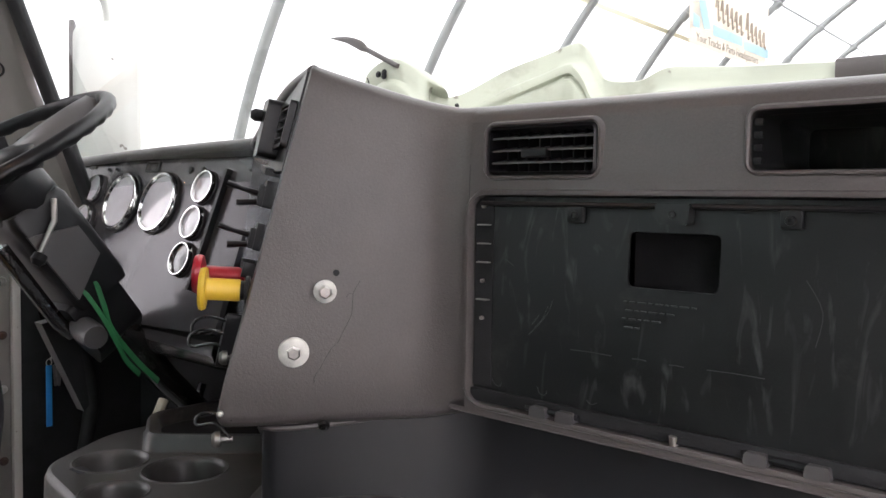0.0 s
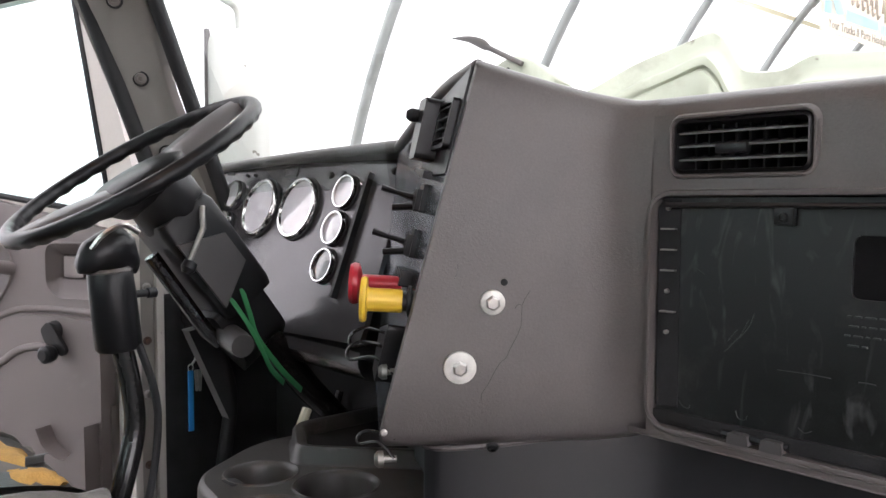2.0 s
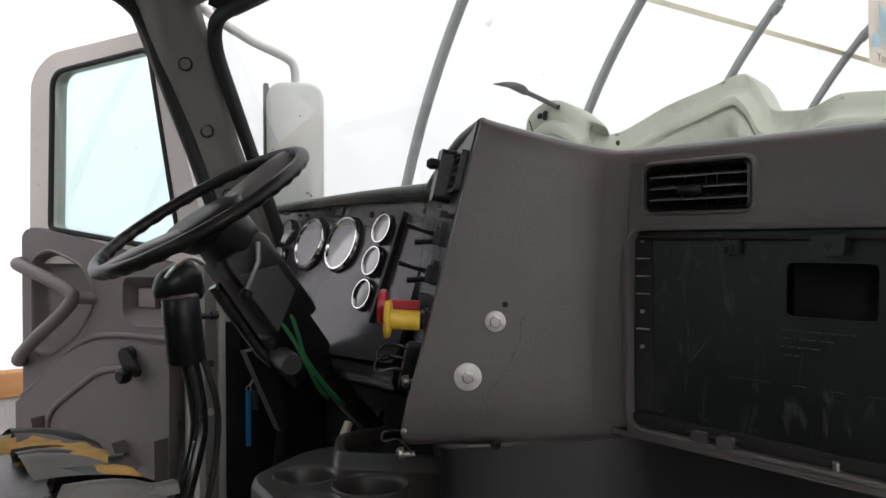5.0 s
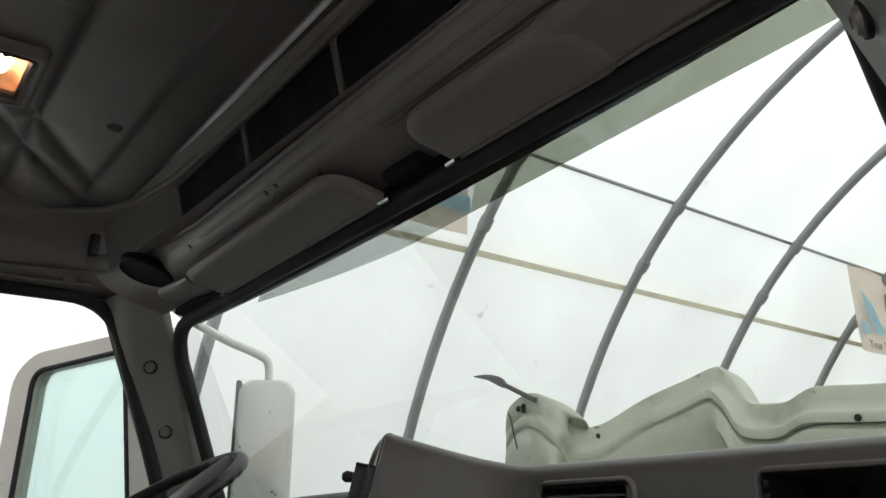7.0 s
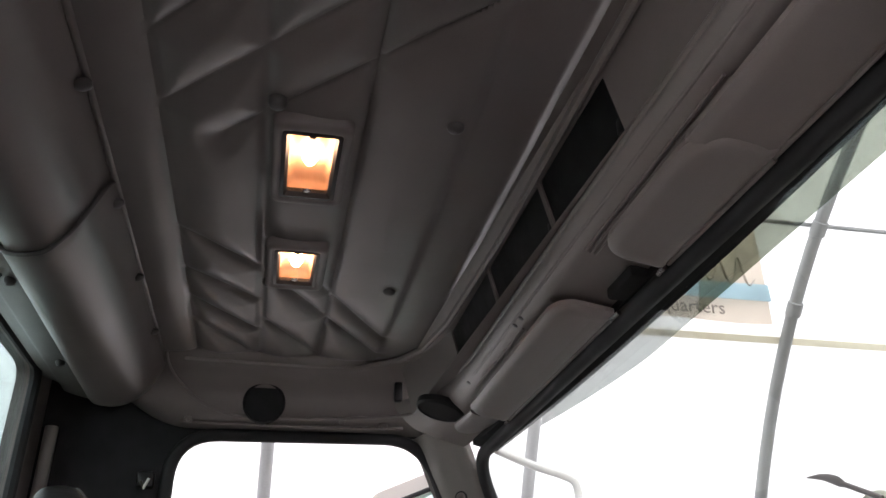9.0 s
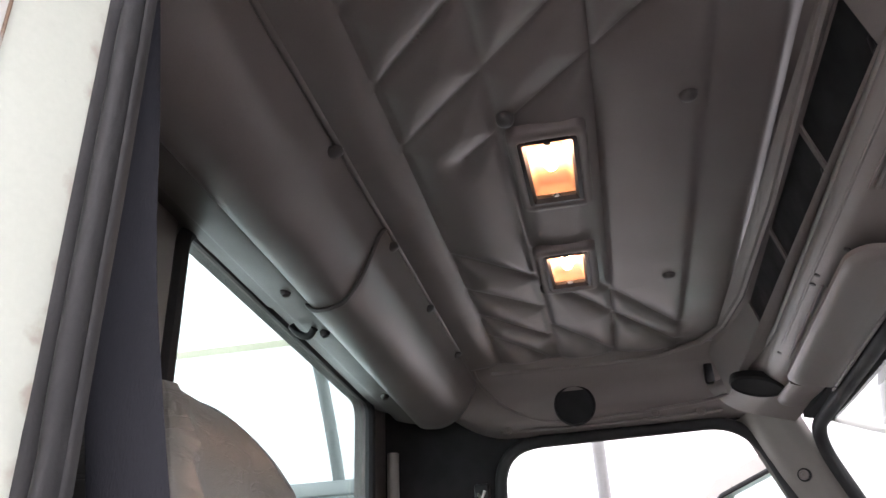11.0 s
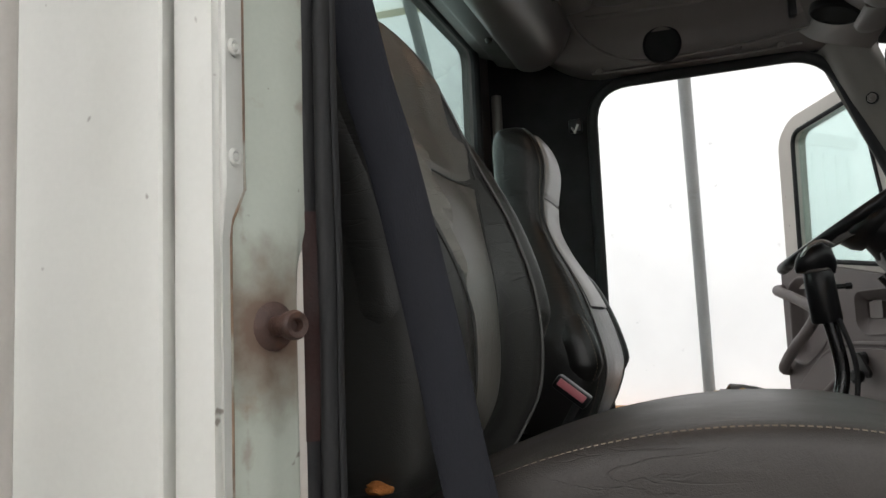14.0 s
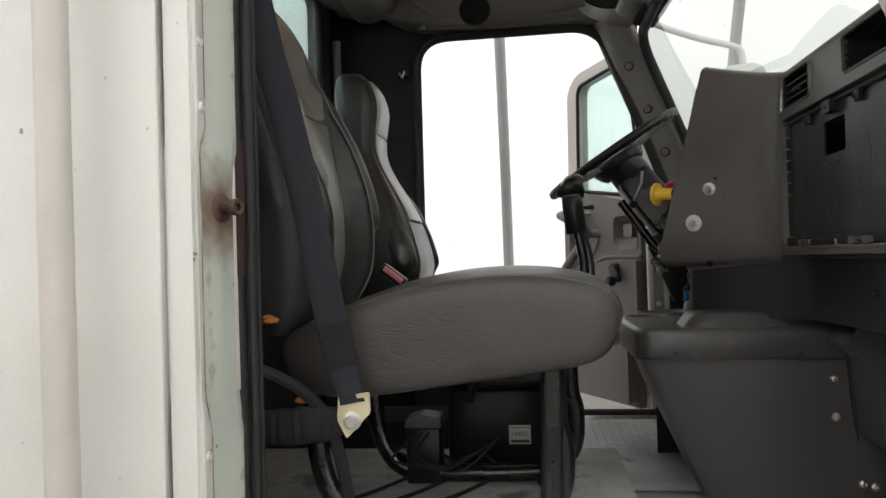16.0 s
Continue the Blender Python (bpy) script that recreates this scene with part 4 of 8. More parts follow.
for y, z, x in ((0.252, 2.357, -1.835), (0.366, 2.352, -1.845), (-0.137, 2.352, -1.852), (0.048, 2.352, -1.852), (0.11, 2.475, -1.66), (0.30, 2.474, -1.66), (-0.05, 2.475, -1.655)):
    bm = B()
    screw(bm, (x, y, z), (1, 0, -0.5), 0.012, 0.008)
    part("screw", bm, HARD, side)


def round_speaker(x, y, z, r, axis, label):
    t = thing("loudspeaker", (x, y, z), label, "loudspeaker", "overhead loudspeakers")
    bm = B()
    lathe(bm, [(r, 0.0), (r, 0.006), (r * 0.93, 0.009), (r * 0.9, 0.005), (0.001, 0.005)], (x, y, z), axis, 32)
    part("grille", bm, CARPET, t)
    bm = B()
    lathe(bm, [(r * 1.04, -0.01), (r * 1.04, 0.004), (r * 0.97, 0.008), (r * 0.97, -0.01)], (x, y, z), axis, 32, False)
    part("ring", bm, BLACK, t)
    return t


round_speaker(-1.802, 0.05, 2.388, 0.052, (1, 0, -0.35), "black round loudspeaker grille in the driver header panel")
round_speaker(-1.59, 0.470, 2.330, 0.058, (0.05, -0.27, -0.96), "black round loudspeaker grille in the front header corner")
clip = thing("grab_clip", (-1.772, 0.394, 2.425), "small black clip on the header panel", "clip")
bm = B()
box(bm, -1.782, -1.757, 0.383, 0.405, 2.398, 2.450, 0.005)
part("body", bm, BLACK, clip)

# front header with slots and visors
hd = thing("front_header", (-0.9, 0.5, 2.27), "grey moulded header shelf above the windscreen with open black slots", "header shelf", kind="structure")
slots = [(-0.745, -0.482), (-1.060, -0.757), (-1.390, -1.072)]
hol = [rounded([(a, 2.360), (b, 2.360), (b, 2.452), (a, 2.452)], 0.008) for a, b in slots]
bm = B()
plate(bm, [(-1.72, 2.352), (-0.05, 2.352), (-0.05, 2.462), (-1.72, 2.462)], hol, lambda u, v, d: Vector((u, 0.452 + (2.462 - v) * 0.25 + d + 0.25 * max(0, -u - 1.45) ** 2 * -3, v)), 0.004, False)
part("slot_face", bm, HARD, hd)
bm = B()
prof2 = smooth_line([(0, 0.4795, 2.354), (0, 0.474, 2.347), (0, 0.475, 2.338), (0, 0.484, 2.325), (0, 0.500, 2.313), (0, 0.53, 2.304), (0, 0.565, 2.298), (0, 0.60, 2.292)], 4)
rows = []
for i in range(41):
    x = -1.80 + 1.76 * i / 40
    bend = -0.28 * max(0, -x - 1.45) ** 2 * 2.7
    rows.append([(x, p.y + bend * (1 - 0.75 * k / (len(prof2) - 1)), p.z + 0.05 * max(0, -x - 1.3) / 0.5 * (1 - k / (len(prof2) - 1))) for k, p in enumerate(prof2)])
loft(bm, rows)
part("shelf", bm, HARD, hd, angle=60)
for y, z, r in ((0.476, 2.352, 0.0055), (0.486, 2.326, 0.0035)):
    bm = B()
    tube(bm, [(x, y - 0.756 * max(0, -x - 1.45) ** 2, z + 0.1 * max(0, -x - 1.3)) for x in [-1.66 + 1.58 * k / 30 for k in range(31)]], r, 8)
    part("ridge", bm, HARD, hd, angle=60)
for x0, x1 in ((-1.36, -1.01), (-0.70, -0.30)):
    for k in range(3):
        bm = B()
        tube(bm, [(x0, 0.5005 + 0.008 * k, 2.3105 - 0.0022 * k), (x1, 0.5005 + 0.008 * k, 2.3105 - 0.0022 * k)], 0.0022, 6)
        part("groove_rib", bm, HARD, hd)
for x, y, z in ((-1.02, 0.489, 2.320), (-0.985, 0.490, 2.320), (-1.37, 0.488, 2.326), (-0.875, 0.51, 2.308)):
    bm = B()
    lathe(bm, [(0.0055, 0), (0.005, 0.002), (0.001, 0.003)], (x, y, z), (0, -0.5, -1), 10)
    part("screw", bm, STUD, hd)
for a, b in slots:
    bm = B()
    box(bm, a - 0.01, b + 0.01, 0.492, 0.56, 2.345, 2.455)
    part("slot_box", bm, CARPET, hd, "black box behind the slot")
    # added black plate just behind the face makes the whole slot read black
    bm = B()
    plate(bm, rounded([(a - 0.006, 2.355), (b + 0.006, 2.355), (b + 0.006, 2.456), (a - 0.006, 2.456)], 0.008), [], lambda u, v, d: Vector((u, 0.4565 + (2.462 - v) * 0.25 + d, v)), 0.003)
    part("slot_fill", bm, SLOTBLACK, hd, "black plate added so that the whole slot reads black")
    bm = B()
    box(bm, b - 0.020, b - 0.004, 0.474, 0.49, 2.37, 2.435, 0.003)
    screw(bm, (b + 0.004, 0.468, 2.425), (0, -1, -0.2), 0.006, 0.004)
    part("slot_clip", bm, BLACK, hd)


def visor_outline(w):
    """Outline in shares of width and depth: the hidden front corners are broad arcs."""
    out = []
    rx = 0.055 / w
    for cu, cv, ru, rv, a0 in ((1 - rx, 0.42, rx, 0.42, 0), (rx, 0.42, rx, 0.42, 270), (0.02, 0.94, 0.02, 0.06, 180), (0.98, 0.94, 0.02, 0.06, 90)):
        for k in range(8):
            a = radians(a0 + 90 - 90 * k / 7)
            out.append((cu + ru * math.sin(a), cv - rv * math.cos(a)))
    return out


def visor(x0, x1, label, ends, dz=0.0):
    t = thing("sun_visor", ((x0 + x1) / 2, 0.54, 2.25), label, "sun visor", "folded sun visors")
    pl = lambda u, v, d: Vector((u, 0.498 + v * 0.097 - d * 0.1, 2.290 + dz - v * 0.017 - d))
    bm = B()
    shape = [(x0 + (x1 - x0) * 0.5 + ((u - 0.5) * (x1 - x0)), v) for u, v in visor_outline(x1 - x0)]
    mid = Vector(((x0 + x1) / 2, 0.5))
    rings = []
    for g, d in ((0.0, -0.004), (0.0, 0.004), (0.006, 0.0095), (0.016, 0.0130), (0.030, 0.0115)):
        rings.append([pl(mid.x + (u - mid.x) * (1 - 2 * g / (x1 - x0)), 0.5 + (v - 0.5) * (1 - 2 * g / 0.1), d) for u, v in shape])
    loft(bm, rings, around=True, caps=True)
    flap = part("flap", bm, HARD, t)
    for e in ends:
        bm = B()
        s_ = 1 if e > (x0 + x1) / 2 else -1
        tube(bm, [pl(e - s_ * 0.012, 0.97, 0.010), pl(e + s_ * 0.012, 1.0, 0.008)], 0.0045, 8)
        part("pivot", bm, CHROME, flap)
    bm = B()
    tube(bm, [pl(x0 + 0.02, 0.99, 0.008), pl(x1 - 0.02, 0.99, 0.008)], 0.0035, 8)
    part("hinge_edge", bm, HARD, flap)
    return t


visor(-1.45, -0.822, "grey plastic sun visor folded up above the steering wheel", (-0.822, -1.45))
visor(-0.655, -0.352, "grey plastic sun visor folded up over the passenger side", (-0.655,))
visor(-0.43, -0.075, "grey plastic cover beside the passenger sun visor", (), 0.003)
bm = B()
loft(bm, [[(x, y0 + (y1 - y0) * (0.5 - 0.5 * math.cos(a)), z + h * math.sin(a)) for a in [2 * math.pi * k / 20 for k in range(20)]] for x, y0, y1, z, h in ((-1.45, 0.51, 0.595, 2.287, 0.012), (-1.55, 0.512, 0.60, 2.297, 0.015), (-1.64, 0.515, 0.60, 2.308, 0.017), (-1.70, 0.53, 0.60, 2.315, 0.014), (-1.72, 0.55, 0.59, 2.318, 0.006))], around=True, caps=True)
solo("visor_end_cover", bm, HARD, "grey rounded end cover beside the driver sun visor", "cover")
bm = B()
box(bm, -0.80, -0.705, 0.57, 0.605, 2.278, 2.302, 0.008)
solo("visor_bracket", bm, CARPET, "black bracket between the sun visors", "bracket")


# ---- dashboard ----
dash = thing("dashboard", (-0.6, 0.8, 1.48), "dark grey moulded truck dashboard with a raised centre stack", "dashboard")
VENT = rrect(-0.588, 1.8265, 0.150, 0.058, 0.010)
SLOT = rrect(-0.225, 1.8275, 0.255, 0.056, 0.008)
GLOVE = rrect(-0.360, 1.6495, 0.655, 0.252, 0.022, 6)
bm = B()
plate(bm, [(-0.6905, 1.514), (-0.02, 1.514), (-0.02, 1.862), (-0.6905, 1.862)], [VENT, SLOT, GLOVE], lambda u, v, d: Vector((u, 0.735 + d + 0.004 * max(0, (v - 1.80) / 0.06), v)), 0.05, False)
part("face", bm, DASH, dash)
bm = B()
pr = smooth_line([(0, 0.739, 1.8605), (0, 0.744, 1.874), (0, 0.760, 1.883), (0, 0.79, 1.884), (0, 0.86, 1.876), (0, 0.99, 1.85)], 4)
loft(bm, [[(x, p.y, p.z) for p in pr] for x in (-0.6905, -0.5, -0.25, -0.02)])
part("top_pad", bm, DASH, dash, angle=60)
bm = B()
pr = smooth_line([(0, 0.7345, 1.516), (0, 0.736, 1.511), (0, 0.742, 1.508), (0, 0.80, 1.506), (0, 0.95, 1.49)], 4)
loft(bm, [[(x, p.y, p.z) for p in pr] for x in (-0.715, -0.5, -0.25, -0.02)])
part("lower_roll", bm, DASH, dash, angle=60)
# a raised lip round each opening
for nm, c, w, h, r, g in (("vent_surround", (-0.588, 1.8265), 0.150, 0.058, 0.010, 0.006), ("slot_surround", (-0.225, 1.8275), 0.255, 0.056, 0.008, 0.006), ("box_surround", (-0.360, 1.6495), 0.655, 0.252, 0.022, 0.008)):
    bm = B()
    bezel(bm, [(rrect(*c, w + 2 * g, h + 2 * g, r + g), 0.003), (rrect(*c, w + 1.2 * g, h + 1.2 * g, r + g), -0.0025), (rrect(*c, w + 0.5 * g, h + 0.5 * g, r), -0.003), (rrect(*c, w, h, r), -0.002), (rrect(*c, w - 0.004, h - 0.004, r), 0.03)], lambda u, v, d: Vector((u, 0.735 + d, v)))
    part(nm, bm, DASH, dash)
# air vent: frame, three blades, upright fins and a slider
vent = thing("air_vent", (-0.597, 0.745, 1.797), "black louvred air vent set into the dashboard face", "air vent")
bm = B()
bezel(bm, [(rrect(-0.588, 1.8265, 0.148, 0.056, 0.009), 0.0), (rrect(-0.588, 1.8265, 0.140, 0.049, 0.006), -0.004), (rrect(-0.588, 1.8265, 0.136, 0.045, 0.005), 0.03)], on_y(0.737))
part("frame", bm, BLACK, vent)
for k in range(3):
    z = 1.8125 + 0.0140 * k
    bm = B()
    prism(bm, [(0.738, z - 0.001), (0.738, z + 0.0012), (0.772, z + 0.007), (0.772, z + 0.005)], lambda u, v, d: Vector((-0.657 + d, u, v)), 0.138)
    blade = part("blade", bm, OLDDASH, vent)
for k in range(9):
    x = -0.648 + 0.0152 * k
    bm = B()
    box(bm, x - 0.0012, x + 0.0012, 0.756, 0.785, 1.803, 1.850)
    part("fin", bm, CARPET, vent)
bm = B()
box(bm, -0.614, -0.579, 0.734, 0.745, 1.818, 1.829, 0.002)
part("slider", bm, BLACK, blade)
bm = B()
box(bm, -0.68, -0.51, 0.786, 0.79, 1.795, 1.858)
part("duct", bm, CARPET, vent)
bm = B()
loft(bm, [[(u, 0.737 + d, v) for u, v in rrect(-0.225, 1.8275, 0.252 - g, 0.054 - g, 0.008)] for d, g in ((0, 0), (0.16, 0.01))], around=True)
vs = [bm.verts.new((u, 0.89, v)) for u, v in rrect(-0.225, 1.8275, 0.26, 0.066, 0.008)]
bm.faces.new(vs)
part("slot_box", bm, DUSTY, dash, "empty black radio slot")
for k in range(4):
    bm = B()
    box(bm, -0.350, -0.342, 0.737, 0.742, 1.806 + 0.012 * k, 1.812 + 0.012 * k, 0.001)
    part("slot_tooth", bm, BLACK, dash)
# open storage box without its lid
SCRATCHES = [(-0.547, -0.496, 1.604), (-0.471, -0.456, 1.6043), (-0.430, -0.414, 1.6036), (-0.390, -0.334, 1.6045)]
HOLE = rounded([(-0.480, 1.680), (-0.381, 1.680), (-0.380, 1.7385), (-0.4785, 1.7385)], 0.008)
gb = thing("glove_box", (-0.36, 0.77, 1.525), "open black glove box back panel with the lid missing", "glove box")
bm = B()
plate(bm, [(-0.684, 1.526), (-0.036, 1.526), (-0.036, 1.773), (-0.684, 1.773)], [HOLE], lambda u, v, d: Vector((u, 0.7450 + d, v)), 0.004, False)
part("back_panel", bm, DUSTY, gb)
bm = B()
box(bm, -0.50, -0.37, 0.80, 0.803, 1.67, 1.75)
part("recess", bm, CARPET, gb)
bm = B()
prism(bm, rounded([(-0.442, 1.747), (-0.409, 1.747), (-0.407, 1.768), (-0.444, 1.768)], 0.003), on_y(0.730), 0.02, 0.002)
screw(bm, (-0.425, 0.730, 1.757), (0, -1, 0), 0.004, 0.002)
part("latch", bm, DUSTY, gb)
for x in (-0.541, -0.313):
    bm = B()
    box(bm, x - 0.010, x + 0.010, 0.7360, 0.7450, 1.746, 1.764, 0.002)
    screw(bm, (x, 0.7360, 1.754), (0, -1, 0), 0.005, 0.004)
    part("bracket", bm, DUSTY, gb)
for k in range(7):
    z = 1.762 - 0.0225 * k
    bm = B()
    if k in (0, 4, 6):
        lathe(bm, [(0.0025, 0), (0.0025, 0.004), (0.001, 0.005)], (-0.671, 0.7433, z), (0, -1, 0), 8)
    else:
        prism(bm, [(-0.678, z - 0.0009), (-0.6605, z - 0.0005), (-0.6605, z + 0.0009), (-0.678, z + 0.0009)], on_y(0.7375), 0.006)
    part("rail_tab", bm, OLDSTEEL, gb, "worn metal rail tab")
# flat black strip in front of the panel paints the slot's depth
bm = B()
box(bm, -0.684, -0.657, 0.7432, 0.7446, 1.545, 1.771)
part("rail_slot_shade", bm, CARPET, gb, "flat black strip drawn as the shade of the slot beside the panel")
for x in (-0.58, -0.545, -0.335, -0.28):
    bm = B()
    prism(bm, rounded([(x - 0.012, 1.524), (x + 0.012, 1.524), (x + 0.010, 1.536), (x - 0.010, 1.536)], 0.003), on_y(0.730), 0.02, 0.002)
    part("hinge_lug", bm, OLDDASH, gb)
bm = B()
tube(bm, [(-0.60, 0.738, 1.531), (-0.53, 0.738, 1.531)], 0.004, 8)
part("hinge_rod", bm, BLACK, gb)
bm = B()
tube(bm, [(-0.35, 0.738, 1.531), (-0.27, 0.738, 1.531)], 0.004, 8)
part("hinge_rod", bm, BLACK, gb)
bm = B()
lathe(bm, [(0.005, 0), (0.005, 0.012), (0.003, 0.013)], (-0.42, 0.742, 1.522), (0, -0.2, 1), 10)
part("stud", bm, STEEL, gb)
# solid dark bar stands for the shade behind the hinge
bm = B()
box(bm, -0.684, -0.036, 0.7380, 0.7446, 1.526, 1.541, 0.001)
part("lower_gap_shade", bm, CARPET, gb, "dark bar drawn as the shade behind the hinge")
for x0, x1, z in SCRATCHES:
    bm = B()
    tube(bm, [(x0, 0.7448, z), ((x0 + x1) / 2, 0.7448, z + 0.0006), (x1, 0.7448, z)], 0.0006, 5)
    part("scratch", bm, MARK, gb, "pale scratch")
for pts in (((-0.572, 1.657), (-0.578, 1.642), (-0.590, 1.628), (-0.604, 1.614)), ((-0.578, 1.650), (-0.586, 1.634), (-0.597, 1.622)), ((-0.590, 1.6385), (-0.600, 1.626)), ((-0.590, 1.555), (-0.587, 1.548), (-0.580, 1.547), (-0.577, 1.552)), ((-0.656, 1.554), (-0.651, 1.548), (-0.644, 1.547), (-0.642, 1.551)), ((-0.525, 1.551), (-0.519, 1.547), (-0.512, 1.550)), ((-0.640, 1.70), (-0.628, 1.693)), ((-0.300, 1.70), (-0.285, 1.672), (-0.290, 1.64)), ((-0.20, 1.62), (-0.17, 1.65))):
    bm = B()
    tube(bm, smooth_line([(x, 0.7449, z) for x, z in pts], 4), 0.0005, 5)
    part("scratch", bm, MARK, gb, "pale scratch")
bm = B()
tube(bm, [(-0.672, 0.7385, 1.7655), (-0.036, 0.7385, 1.7655)], 0.0028, 8)
part("top_rod", bm, BLACK, gb, "thin black rod along the top")
# moulded text that cannot be read
for k, (u0, z, n) in enumerate(((-0.482, 1.6635, 9), (-0.480, 1.6545, 6), (-0.484, 1.6455, 5), (-0.481, 1.6365, 2))):
    u = u0
    for j in range(n):
        w = 0.0035 + 0.006 * ((j * 7 + k * 3) % 5) / 4
        bm = B()
        bars(bm, on_y(0.7448), [(u, u + w, z, z + 0.0016)])
        part("moulded_mark", bm, MARK, gb)
        u += w + 0.0028

# centre stack: a swept skin from the dash face round the rear edge
RB, RT = Vector((-0.888, 0.512)), Vector((-0.8365, 0.6095))
path = []
def fold(start, end, reach):
    """A soft bend from the dash face into the straight side, then that side."""
    corner = Vector((-0.730, 0.7349))
    side = end - corner
    stop = corner + side.normalized() * reach
    line = [Vector((-0.6885, 0.7349)), start]
    for k in range(1, 15):
        a = k / 14
        line.append(start * (1 - a) ** 2 + corner * (2 * a * (1 - a)) + stop * a * a)
    return line + [stop.lerp(end, k / 7) for k in range(1, 8)]


path = list(zip(fold(Vector((-0.697, 0.7349)), RB + Vector((0.007, 0.010)), 0.05), fold(Vector((-0.697, 0.7349)), RT + Vector((0.006, 0.009)), 0.045)))
path += [(RB + Vector((0.001, 0.002)), RT + Vector((0.0, 0.002))), (RB + Vector((-0.005, 0.003)), RT + Vector((-0.006, 0.004))), (RB + Vector((-0.009, 0.009)), RT + Vector((-0.009, 0.010)))]
bm = B()
cols = []
for i, (b, t) in enumerate(path):
    f = min(1.0, max(0.0, (t - path[0][1]).length - 0.025) / 0.185)
    zt = 1.8835 + 0.0515 * f ** 1.1
    inward = Vector((0.0, 1.0)).lerp(Vector((-0.53, 0.85)), min(1.0, i / 14))
    col = []
    mid = b.lerp(t, 0.5)
    for z, inn in ((1.486, 0.045), (1.487, 0.030), (1.491, 0.019), (1.498, 0.010), (1.507, 0.004)):
        q = b + (inward.normalized() * inn)
        col.append((q.x, q.y, z + 0.0215 * max(0.0, 1 - i / 13) ** 1.5))
    flat = max(0.0, 1 - i / 12)                     # at the fold the edge is as round as the top pad
    drop = 0.012 + 0.011 * flat
    for k in range(1, 11):
        a = k / 10
        q = b.lerp(t, a)
        z0_ = 1.509 + 0.0215 * max(0.0, 1 - i / 13) ** 1.5
        z = z0_ + (zt - drop - z0_) * a
        col.append((q.x, q.y + 0.004 * flat * max(0.0, (z - 1.80) / 0.06), z))
    for sharp, soft in zip(((0.003, 0.005), (0.010, 0.0100), (0.024, 0.012), (0.09, 0.005), (0.18, -0.008)), ((0.009, 0.0140), (0.016, 0.0200), (0.025, 0.0228), (0.055, 0.0238), (0.18, 0.010))):
        inn, up = (p + (q - p) * flat for p, q in zip(sharp, soft))
        q = t + inward.normalized() * inn
        col.append((q.x, q.y, zt - drop + up))
    cols.append(col)
loft(bm, cols)
part("console_side", bm, DASH, dash, angle=50)
# bolts with washers on the stack's side
nrm = Vector((0.79, -0.61, -0.10)).normalized()
def stack_point(a, z):
    """a from the dash face (0) to the rear edge (1)."""
    f = (z - 1.496) / (1.925 - 1.496)
    q = Vector((-0.730, 0.735)).lerp((RB + (RT - RB) * f), a + 0.16 * (1 - a))
    return Vector((q.x, q.y, z))


for a, z, rw in ((0.552, 1.656, 0.0140), (0.672, 1.583, 0.0185)):
    p = stack_point(a, z) + nrm * 0.003
    wsh = thing("washer_bolt", p, "zinc bolt with a round washer through the stack side", "bolt", "stack bolts")
    bm = B()
    lathe(bm, [(rw, -0.002), (rw, 0.002), (rw * 0.92, 0.0028), (0.004, 0.0028)], p, nrm, 28)
    wa = part("washer", bm, WASHER, wsh)
    bm = B()
    lathe(bm, [(0.0085, 0.002), (0.0085, 0.0065), (0.0065, 0.008)], p, nrm, 6)
    part("bolt_head", bm, STEEL, wa)
# dark disc on the skin paints the inside of a drilled hole
bm = B()
p = stack_point(0.50, 1.678)
lathe(bm, [(0.004, -0.001), (0.004, 0.0008), (0.0005, 0.0009)], p, nrm, 12)
part("drilled_hole_shade", bm, CARPET, dash)
bm = B()
screw(bm, stack_point(0.43, 1.497) + Vector((0.003, -0.006, -0.003)), (0.6, -0.6, -0.5), 0.007, 0.005)
part("screw", bm, BLACK, dash)
bm = B()
screw(bm, stack_point(1.0, 1.512) + Vector((0.004, 0.0, 0)), (0.7, -0.6, 0), 0.004, 0.003)
part("screw", bm, STEEL, dash)

for pts in (((0.34, 1.668), (0.375, 1.652), (0.368, 1.628), (0.41, 1.604), (0.43, 1.592), (0.46, 1.586), (0.505, 1.563), (0.53, 1.552), (0.525, 1.545)), ((0.375, 1.652), (0.40, 1.653), (0.415, 1.648)), ((0.80, 1.70), (0.79, 1.69), (0.80, 1.682))):
    bm = B()
    tube(bm, smooth_line([stack_point(a, z) + nrm * 0.0003 for a, z in pts], 3), 0.00025, 5)
    part("crack", bm, BLACK, dash, "fine crack in the vinyl")

# switch plate on the driver side of the stack
SB, SE = Vector((-0.898, 0.522)), Vector((-1.245, 0.775))
ST, SF = Vector((-0.8465, 0.6205)), Vector((-1.245, 0.835))
def on_switch(u, z, d):
    """u from the rear edge (0) to the gauge panel (1); d out towards the driver."""
    f = (z - 1.49) / 0.44
    q = SB.lerp(ST, f).lerp(SE.lerp(SF, f), u)
    n = Vector((-0.55, -0.80, 0.18)).normalized()
    return Vector((q.x, q.y, z)) + n * d


bm = B()
top = lambda u: 1.925 - 0.07 * u
loft(bm, [[on_switch(u, 1.49 + (top(u) - 1.49) * k / 10, 0) for k in range(11)] for u in [j / 10 for j in range(11)]])
loft(bm, [[on_switch(u, top(u), 0), Vector((-1.0 - 0.22 * u, 0.80 + 0.10 * u, 1.90 - 0.05 * u))] for u in [j / 10 for j in range(11)]])
part("switch_plate", bm, PLATE, dash, "scratched blue-grey metal switch plate")
bm = B()
